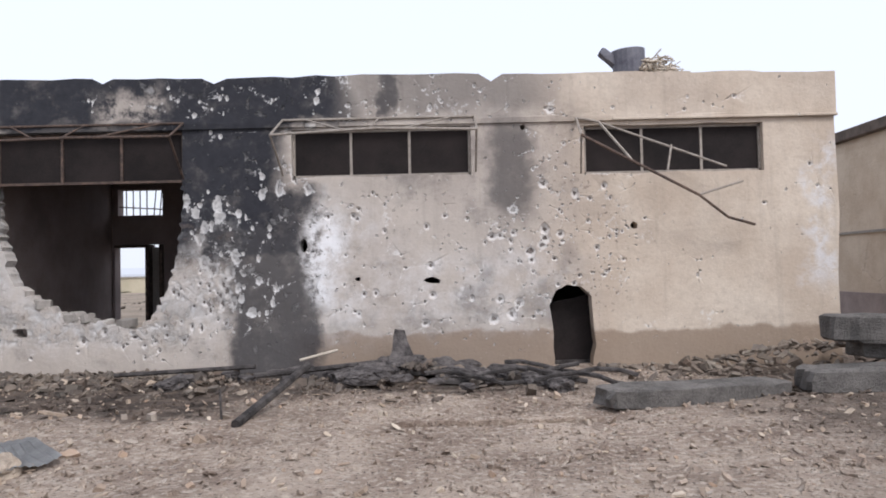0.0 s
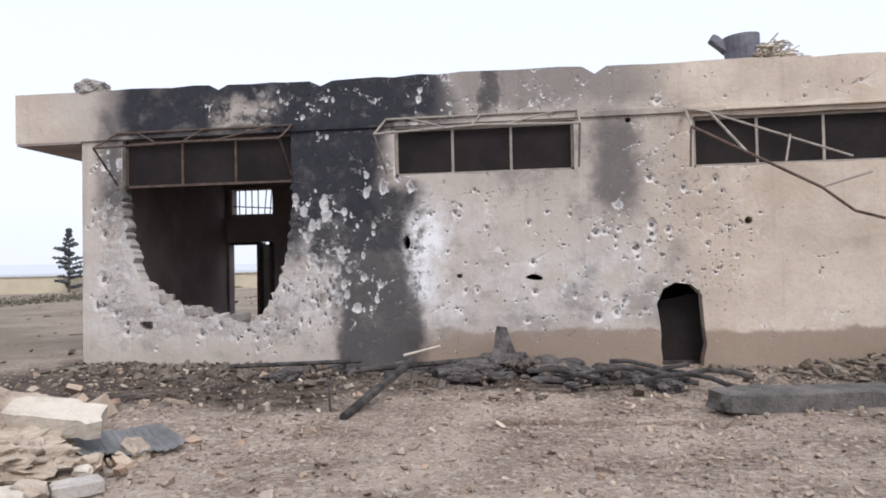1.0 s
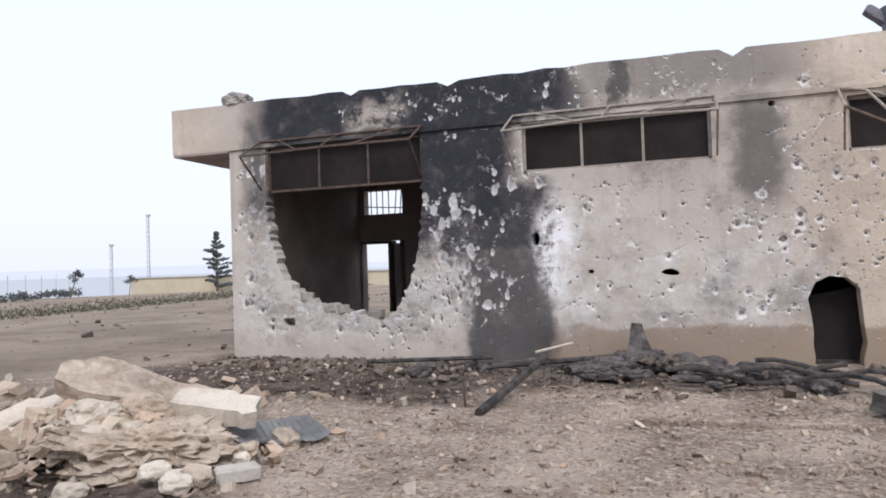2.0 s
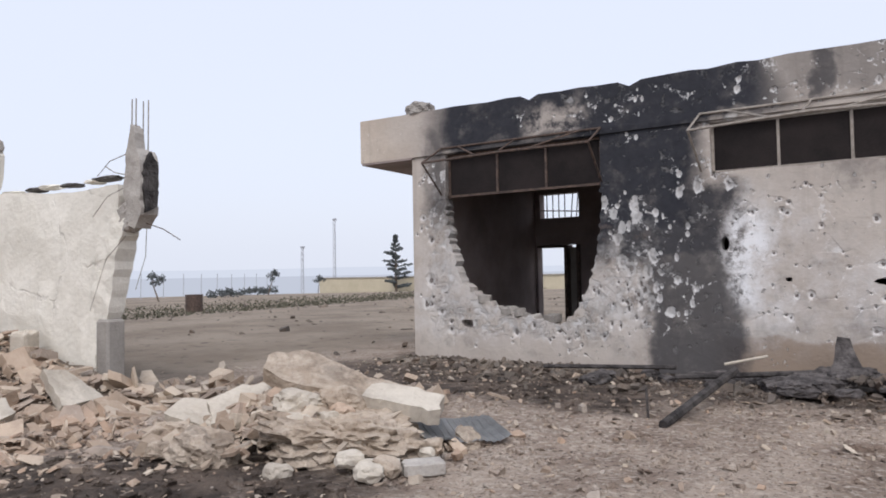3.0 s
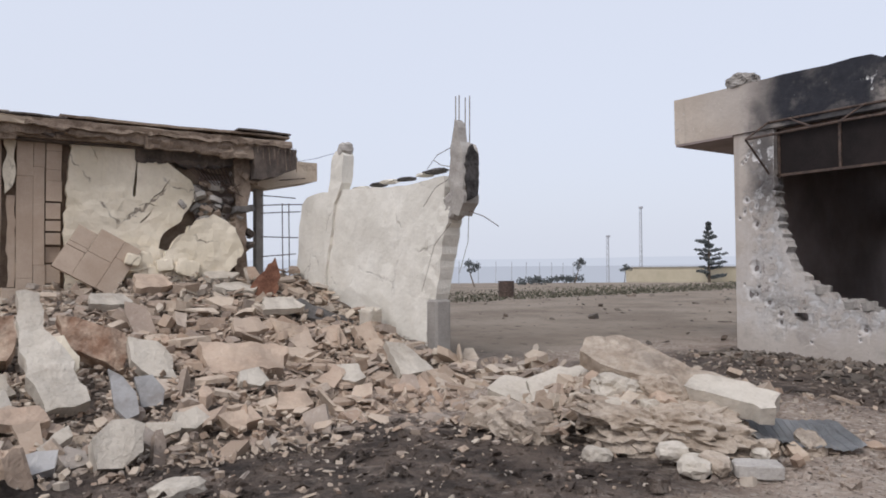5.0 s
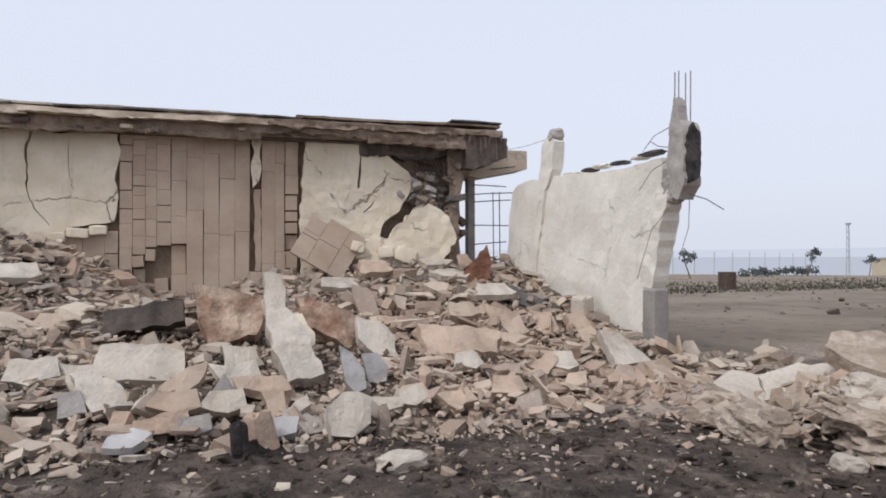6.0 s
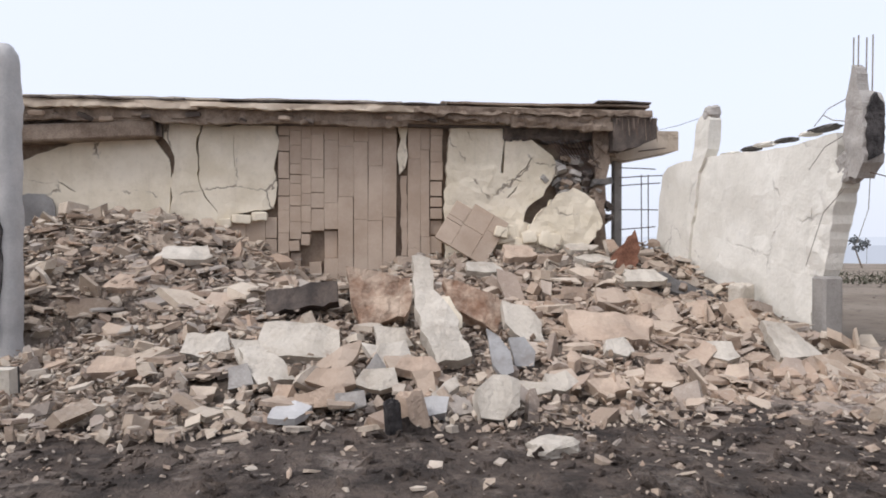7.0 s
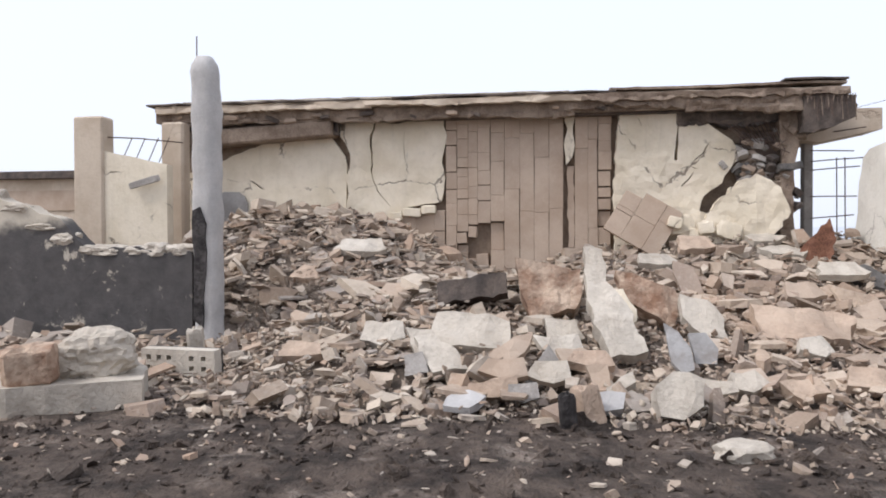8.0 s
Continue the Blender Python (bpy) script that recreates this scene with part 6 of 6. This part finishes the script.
def flat_slab(name, label, poly, thick, m, material, seed, category="concrete slab"):
    """A broken slab lying down: outline along and across, m its pose."""
    rng = random.Random(seed)
    bm = panel(ragged_loop(poly, 0.08, 0.025, rng), [], lambda u, v, d: m @ Vector((u, v, -d)), thick, 0.04, 0.09, rng)
    return tagged(part(name, bm, material), label, category)


flat_slab("fallen_beam", "broad tan concrete slab resting on a rubble pile", [(-0.66, -0.12), (-0.4, -0.24), (0.15, -0.24), (0.72, -0.18), (0.75, 0.06), (0.3, 0.12), (-0.05, 0.22), (-0.45, 0.28), (-0.7, 0.06)], 0.15, pose(-8.66, 5.66, 0.55, 22, 12, 22), M_TAN, 93)
flat_slab("fallen_beam", "pale concrete slab end on a rubble pile", [(-0.32, -0.14), (0.1, -0.17), (0.34, -0.12), (0.33, 0.12), (-0.1, 0.16), (-0.3, 0.08)], 0.15, pose(-8.08, 5.79, 0.42, 20, 9, 24), M_PALE, 94)
flat_slab("fallen_stone", "cracked pale slab leaning on lumps", [(-0.4, -0.25), (0.1, -0.3), (0.42, -0.1), (0.35, 0.2), (-0.1, 0.28), (-0.42, 0.1)], 0.1, pose(-9.35, 5.35, 0.36, 24, -8, 50), M_PALE, 98)
flat_slab("fallen_stone", "thin pale slab at the edge of a rubble pile", [(-0.3, -0.2), (0.2, -0.22), (0.34, 0.1), (-0.1, 0.22), (-0.36, 0.1)], 0.08, pose(-9.9, 5.25, 0.2, 16, 12, 10), M_PALE, 99)
L("fallen_stone", "small white concrete block on the dirt", (0.3, 0.13, 0.09), (-7.75, 5.02, 0.05), (0, 0, 34), M_PALE, 95, jag=0.03)
L("fallen_stone", "grey concrete block beside a white one", (0.3, 0.2, 0.09), (-7.5, 5.22, 0.03), (0, 0, 48), M_CONCRETE, 96, jag=0.06)

zinc = bmesh.new()
cols, rows_n = 40, 4
grid = [[zinc.verts.new((i / cols * 0.85 - 0.42, j / rows_n * 0.62 - 0.3, 0.004 * math.sin(i * 2.1) + 0.10 * (i / cols - 0.5) ** 2 + 0.05 * noise.noise((i * 0.08, j * 0.5, 1)))) for i in range(cols + 1)] for j in range(rows_n + 1)]
for j in range(rows_n):
    for i in range(cols):
        zinc.faces.new((grid[j][i], grid[j][i + 1], grid[j + 1][i + 1], grid[j + 1][i]))
bmesh.ops.solidify(zinc, geom=zinc.faces[:], thickness=0.004)
zo = part("metal_sheet", zinc, M_ZINC)
zo.matrix_world = pose(-7.82, 6.14, 0.09, 5, 6, 52) @ Matrix.Diagonal((0.95, 1.05, 1.6, 1))
tagged(zo, "crumpled corrugated zinc sheet lying on the dirt", "metal sheet")
L("metal_flap", "torn grey metal flap bent up beside the zinc sheet", (0.5, 0.32, 0.03), (-8.1, 5.95, 0.14), (14, 38, 40), M_STEEL, 97, "metal sheet", jag=0.2)

# ---- debris along the burnt front ----
char = thing("charred_debris", "heap of charred debris and ash along the wall", "debris", (-5, 9.6, 0))
spots = []
for i in range(1300):
    x = rr.choice((rr.gauss(-4.9, 1.0), rr.uniform(-11, -3), rr.gauss(-9.3, 1.4)))
    y = 10.7 - abs(rr.gauss(0, 0.75))
    size = 0.04 + rr.expovariate(1 / 0.06)
    h = 0.2 * math.exp(-((x + 4.9) / 0.9) ** 2 - ((y - 9.9) / 0.5) ** 2)
    spots.append((x, min(y, 10.8), h + size * 0.1, min(size, 0.2), 0.4))
scatter(char, "charred_piece", spots, M_RUBBLE_DARK, 60, "charred_bits")
for i in range(80):
    x, y = rr.choice((rr.gauss(-5.0, 0.6), rr.gauss(-4.3, 0.7), rr.uniform(-8, -3))), 10.5 - abs(rr.gauss(0, 0.55))
    a = rr.uniform(0.12, 0.42)
    child("ash_lump", lump_bm((a * 1.3, a * 0.8, a * 0.5), 120 + i, pose(x, y, a * 0.08 + 0.12 * math.exp(-((x + 5) / 0.8) ** 2), 0, 0, rr.uniform(0, 180)), 0.5), M_ASH, char)
cb = panel(ragged_loop([(-0.2, 0.0), (0.24, 0.0), (0.17, 0.2), (0.1, 0.36), (0.06, 0.5), (-0.07, 0.52), (-0.1, 0.3)], 0.09, 0.02, random.Random(110)), [], lambda u, v, d: (-5.1 + u, 10.35 + v * 0.35 + d, 0.08 + v), 0.06, 0.05, 0.1, random.Random(9))
tagged(part("charred_board", cb, M_ASH), "pointed charred board standing against the wall", "board")
for p, q, r, nm in (((-6.38, 7.4, 0.03), (-6.1, 9.3, 0.30), 0.045, "charred beam lying on the dirt"), ((-6.9, 9.9, 0.10), (-5.3, 10.1, 0.22), 0.035, "charred pole by the wall"),
                    ((-6.3, 9.8, 0.30), (-5.85, 9.95, 0.40), 0.018, "pale pole end on charred debris"), ((-6.6, 7.7, 0.0), (-6.62, 7.72, 0.30), 0.012, "thin stick stuck in the dirt"),
                    ((-8.8, 10.2, 0.10), (-7.0, 10.35, 0.16), 0.03, "charred pole on the ash")):
    tagged(part("pole", rod(p, q, r, 7), M_CHAR if "pale" not in nm else M_PALE), nm, "pole")
for i in range(8):
    x, y = -4.6 + rr.uniform(-1, 1.6), 9.6 + rr.uniform(-0.6, 0.7)
    pts = [(x + 0.22 * k + rr.uniform(-0.05, 0.05), y + 0.1 * math.sin(k * 1.1 + i) + 0.04 * k * (i % 3 - 1), 0.12 + 0.07 * math.sin(k * 0.9 + i)) for k in range(6)]
    tagged(part("burnt_strip", bent(pts, 0.028, 6), M_CHAR), "bent black strip of burnt rubber", "strip", "burnt strips")

strip = thing("stone_litter", "ash-grey broken stones littered below a breach", "rubble", (-9.4, 10.4, 0))
spots = []
for i in range(900):
    x, y = rr.uniform(-11.6, -7.3), 10.85 - abs(rr.gauss(0, 0.35))
    size = 0.03 + rr.expovariate(1 / 0.05)
    spots.append((x, y, size * 0.1 + 0.08 * max(0, y - 10.3), min(size, 0.15), 0.5))
spots.sort(key=lambda q: -q[3])
scatter(strip, "stone", spots, M_RUBBLE_ASHY, 60, "stone_scatter")
for i in range(16):
    x = rr.uniform(-10.3, -8.6)
    a = rr.uniform(0.1, 0.26)
    zz = 0.72 + 0.35 * abs((x + 9.1) / 1.2) ** 2
    child("sill_stone", slab_bm((a, a * 0.8, a * 0.5), rr, 4, 0.12, 0.05, pose(x, AY + 0.12, zz, 0, rr.uniform(-15, 15), rr.uniform(0, 180))), M_CONCRETE, house)

east_heap = thing("stone_heap", "low heap of dirty broken stones at the wall foot", "rubble", (-0.6, 10, 0))
spots = []
for i in range(800):
    x, y = rr.uniform(-2.4, 2.2), 10.75 - abs(rr.gauss(0, 0.7))
    size = 0.04 + rr.expovariate(1 / 0.065)
    h = 0.30 * smooth01((x + 1.6) / 1.8) * math.exp(-((y - 10.3) / 0.7) ** 2)
    spots.append((x, y, h + size * 0.1, min(size, 0.24), 0.4))
scatter(east_heap, "stone", spots, M_RUBBLE_ASHY, 60, "stone_scatter")
L("kerb_stone", "long grey concrete slab lying on the dirt", (2.4, 0.40, 0.19), (-1.9, 8.3, 0.08), (2, 3, 27), M_CONCDARK, 120, "concrete slab", jag=0.04, side=8)
L("kerb_stone", "long grey concrete beam on stones", (1.9, 0.5, 0.3), (0.85, 9.15, 0.60), (0, 2, -3), M_CONCDARK, 121, "concrete slab", jag=0.04, side=8)
L("kerb_stone", "dark concrete beam lying below another", (2.2, 0.5, 0.26), (0.5, 8.75, 0.12), (0, 0, 2), M_CONCDARK, 122, "concrete slab", jag=0.04, side=8)
L("fallen_stone", "flat concrete block under a beam", (1.2, 0.5, 0.2), (0.9, 9.4, 0.34), (0, 3, 6), M_CONCDARK, 123, jag=0.06)
L("kerb_stone", "thin weathered strip of concrete flush with the dirt", (1.9, 0.16, 0.1), (-4.0, 7.4, 0.0), (0, 0, 3), M_GROUND, 124, "concrete slab", jag=0.03, side=8)

field_stones = thing("field_stones", "scattered dark stones on the open field", "gravel", (-24, 22, 0), kind="stuff")
spots = []
for i in range(700):
    x, y = rr.uniform(-42, -12.6), rr.uniform(7.5, 55)
    size = 0.05 + rr.expovariate(1 / 0.09)
    spots.append((x, y, size * 0.05, min(size, 0.5), 0.3))
scatter(field_stones, "field_stone", spots, M_RUBBLE_DARK, 0, "stone_scatter")

grit = thing("strewn_grit", "small stones and straw strewn over the dirt", "gravel", (-5, 7, 0), kind="stuff")
spots = []
for i in range(5200):
    x, y = rr.uniform(-12, 2.6), 10.8 - 8.6 * rr.random() ** 1.1
    size = 0.018 + rr.expovariate(1 / 0.024)
    spots.append((x, y, bump_height(x, y) + size * 0.12, min(size, 0.16), 0.4))
scatter(grit, "pebble", spots, M_RUBBLE, 0, "pebbles")

clods = thing("soil_clods", "crumbled clods of brown soil", "soil", (-4, 6, 0), kind="stuff")
spots = []
for i in range(5200):
    x, y = rr.uniform(-9, 2.6), 10.2 - 7.0 * rr.random() ** 1.2
    size = 0.03 + rr.expovariate(1 / 0.03)
    spots.append((x, y, bump_height(x, y) + size * 0.05, min(size, 0.2), 0.5))
for i in range(5200):
    x, y = rr.uniform(-10.2, -5.2), rr.uniform(-5.5, 4.6)
    size = 0.025 + rr.expovariate(1 / 0.035)
    spots.append((x, y, bump_height(x, y) + size * 0.05, min(size, 0.22), 0.5))
scatter(clods, "clod", spots, M_GROUND, 0, "clods")
chips = thing("pale_chips", "small pale chips strewn on burnt ground", "gravel", (-8, 1, 0), kind="stuff")
spots = []
for i in range(700):
    x, y = -10 + 4.5 * rr.random() ** 1.8, rr.uniform(-5, 5)
    size = 0.015 + rr.expovariate(1 / 0.018)
    spots.append((x, y, bump_height(x, y) + size * 0.15, min(size, 0.1), 0.4))
scatter(chips, "chip", spots, M_RUBBLE, 0, "chip_scatter")

# ---- the distance ----
bank = thing("grassy_bank", "low bank of dry scrub at the field's edge", "bank", (-30, 30, 0), kind="stuff")
gv, gf = [], []
for i in range(16000):
    f = rr.random()
    y = -10 + 95 * f
    x = -27.5 - 0.11 * (y - 16) + rr.uniform(-9, 0.0) * (0.3 + rr.random())
    h = rr.uniform(0.02, 0.15)
    a = rr.uniform(0, 3.14)
    n0 = len(gv)
    w = rr.uniform(0.02, 0.1)
    gv += [(x - w * math.cos(a), y - w * math.sin(a), -0.05), (x + w * math.cos(a), y + w * math.sin(a), -0.05), (x + rr.uniform(-0.2, 0.2), y + rr.uniform(-0.2, 0.2), h)]
    gf.append((n0, n0 + 1, n0 + 2))
gb = raw("scrub", gv, gf, M_SCRUB, bank)
gb.matrix_parent_inverse = bank.matrix_world.inverted()

yard = thing("boundary_wall", "low pale yellow boundary wall beyond the field", "wall", (-48, 62, 0))
child("wall", box((-62.0, 64, -1.6), (-30, 64.4, 1.25)), M_FARWALL, yard)
child("coping", box((-62.1, 63.9, 1.25), (-30, 64.5, 1.36)), M_CONCRETE, yard)


def leaf_cloud(bm, centre, radius, count, size, rng):
    for _ in range(count):
        d = Vector((rng.gauss(0, 1), rng.gauss(0, 1), rng.gauss(0, 0.7)))
        p = Vector(centre) + d.normalized() * radius * rng.random() ** 0.5
        u = Vector((rng.gauss(0, 1), rng.gauss(0, 1), rng.gauss(0, 1))).normalized() * size
        v = u.orthogonal().normalized() * size * 0.6
        bm.faces.new([bm.verts.new(p - u), bm.verts.new(p + v), bm.verts.new(p + u), bm.verts.new(p - v)])


def conifer(at, height):
    rng = random.Random(50)
    t = thing("conifer", "dark ragged conifer with tiers of drooping branches", "tree", at)
    bm = bmesh.new()
    add_rod(bm, at, (at[0], at[1], at[2] + height), 0.16, 8, 0.03)
    child("trunk", bm, M_BARK, t)
    crown = bmesh.new()
    for i in range(13):
        f = i / 12
        z = at[2] + height * (0.14 + 0.86 * f)
        tier = rng.uniform(0.35, 1.25)
        for j in range(rng.choice((3, 4, 5, 6))):
            a = rng.uniform(0, 6.28)
            reach = height * 0.34 * (1 - f) ** 0.75 * rng.uniform(0.5, 1.1) * tier + 0.12
            for k in range(6):
                g = (k + 1) / 6
                leaf_cloud(crown, (at[0] + math.cos(a) * reach * g, at[1] + math.sin(a) * reach * g, z + 0.10 * g * height * 0.4), 0.17, 9, 0.13, rng)
    child("crown", crown, M_LEAF, t)


conifer((-48.9, 61.5, -0.6), 6.0)


def sapling(at, height, lean, seed):
    rng = random.Random(seed)
    t = thing("sapling", "small bare leaning tree with a sparse crown", "tree", at)
    tip = (at[0] + lean, at[1], at[2] + height * 0.75)
    bm = bmesh.new()
    add_rod(bm, at, tip, 0.06, 6, 0.03)
    for i in range(5):
        add_rod(bm, tip, (tip[0] + rng.uniform(-0.4, 0.5), tip[1] + rng.uniform(-0.4, 0.4), tip[2] + rng.uniform(0.1, 0.5)), 0.02, 4, 0.01)
    child("trunk", bm, M_BARK, t)
    crown = bmesh.new()
    for i in range(9):
        leaf_cloud(crown, (tip[0] + rng.uniform(-0.45, 0.6), tip[1] + rng.uniform(-0.4, 0.4), tip[2] + rng.uniform(-0.1, 0.5)), 0.28, 26, 0.09, rng)
    child("crown", crown, M_LEAF, t)


sapling((-48.0, 42.4, 0), 1.9, 0.6, 1)
sapling((-45.2, 30.1, 0), 1.7, -0.7, 2)
sapling((-60.5, 62.0, -0.9), 2.6, 0.3, 3)
for i, (x, y, w) in enumerate(((-50.9, 42.2, 1.3), (-47.5, 37.5, 1.0), (-52, 46, 1.2))):
    t = thing("bush", "low dark bush at the field's edge", "bush", (x, y, 0), "bushes at the field's edge")
    bm = bmesh.new()
    rb = random.Random(200 + i)
    for k in range(14):
        leaf_cloud(bm, (x + rb.uniform(-w, w), y + rb.uniform(-w, w), rb.uniform(0.1, 0.5)), 0.35, 26, 0.1, rb)
    child("crown", bm, M_LEAF, t)


def lattice_mast(at, height, width, seed):
    t = thing("lattice_mast", "slender grey lattice radio mast in the haze", "mast", at)
    cs = [(-width, -width), (width, -width), (0, width)]
    for cx, cy in cs:
        child("leg", rod((at[0] + cx, at[1] + cy, at[2] - 0.2), (at[0] + cx * 0.6, at[1] + cy * 0.6, height), 0.07, 5), M_MAST, t)
    n = int(height / 0.9)
    bm = bmesh.new()
    for i in range(n):
        z0, z1 = at[2] + i * (height - at[2]) / n, at[2] + (i + 1) * (height - at[2]) / n
        for (ax, ay), (bx, by) in zip(cs, cs[1:] + cs[:1]):
            add_rod(bm, (at[0] + ax * 0.85, at[1] + ay * 0.85, z0), (at[0] + bx * 0.85, at[1] + by * 0.85, z1), 0.04, 4)
    child("lattice", bm, M_MAST, t)
    child("head", box((at[0] - width * 1.3, at[1] - 0.3, height - 0.5), (at[0] + width * 1.3, at[1] + 0.3, height)), M_MAST, t)


lattice_mast((-136.0, 151.7, -7), 17.8, 0.42, 1)
lattice_mast((-142.6, 145.8, -7), 10.1, 0.42, 2)

drum = thing("drum", "dark rusty drum standing in the field", "drum", (-30.6, 21.4, 0))
bm = bmesh.new()
bmesh.ops.create_cone(bm, cap_ends=True, segments=18, radius1=0.36, radius2=0.37, depth=0.75, matrix=Matrix.Translation((-30.6, 21.4, 0.36)))
child("body", bm, M_STEEL, drum)
for z in (0.25, 0.5, 0.73):
    bm = bmesh.new()
    bmesh.ops.create_cone(bm, cap_ends=True, segments=18, radius1=0.39, radius2=0.39, depth=0.03, matrix=Matrix.Translation((-30.6, 21.4, z)))
    child("hoop", bm, M_STEEL, drum)
for i in range(12):
    x, y = -47 - i * 1.6, 24 + i * 3.1
    tagged(part("fence_post", rod((x, y, -0.1), (x + 0.05, y, 1.9), 0.03, 5), M_MAST), "thin grey fence post", "fence post", "posts of the far fence")


def far_ridge(name, radius, top, colour, seed, label):
    V, F = [], []
    n = 160
    for i in range(n):
        a = i * 2 * math.pi / n
        h = top * (0.75 + 0.35 * noise.noise((math.cos(a) * 3, math.sin(a) * 3, seed)))
        V += [(radius * math.cos(a), radius * math.sin(a), -90), (radius * math.cos(a), radius * math.sin(a), h)]
    F = [(2 * i, (2 * i + 2) % (2 * n), (2 * i + 3) % (2 * n), 2 * i + 1) for i in range(n)]
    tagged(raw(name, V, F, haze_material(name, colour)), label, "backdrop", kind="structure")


# glowing strips, not lit terrain: haze is in their colour
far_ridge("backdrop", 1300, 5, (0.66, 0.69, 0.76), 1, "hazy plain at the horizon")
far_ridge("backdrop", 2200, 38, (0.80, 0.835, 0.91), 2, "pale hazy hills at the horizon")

# ---- stone facing, block by block ----
shared = {}
rngF = random.Random(29)
for a, b, z0, z1 in FACING:
    loose = -0.82 < a < -0.1 and 0.45 < z0 < 1.3
    if loose and rngF.random() < 0.22:
        continue
    wide = rngF.random() < 0.16
    gap_y, gap_z = (0.012 if wide else 0.0025), (0.016 if rngF.random() < 0.2 else 0.0025)
    if a > 1.8 and z1 < 2.6 or loose:
        gap_y, gap_z = 0.02, 0.03
    key = (round(b - a - gap_y, 3), round(z1 - z0 - gap_z, 3))
    if key not in shared:
        bm = box((-0.06, 0.001, 0.001), (0.06, key[0], key[1]), bevel=0.004)
        bmesh.ops.recalc_face_normals(bm, faces=bm.faces)
        mesh = bpy.data.meshes.new("facing_stone")
        bm.to_mesh(mesh)
        bm.free()
        mesh.materials.append(M_STONE)
        shared[key] = mesh
    ob = new("facing_stone", shared[key])
    ob.parent = ruin
    ob.matrix_parent_inverse = ruin.matrix_world.inverted()
    back = rngF.uniform(-0.004, 0.006) if not loose and not (a > 1.8 and z1 < 2.6) else rngF.uniform(-0.09, 0.02)
    ob.matrix_basis = pose(BX + back, a, z0, rngF.uniform(-5, 5) if loose else rngF.uniform(-0.4, 0.4), 0, rngF.uniform(-8, 8) if loose else rngF.uniform(-0.5, 0.5))
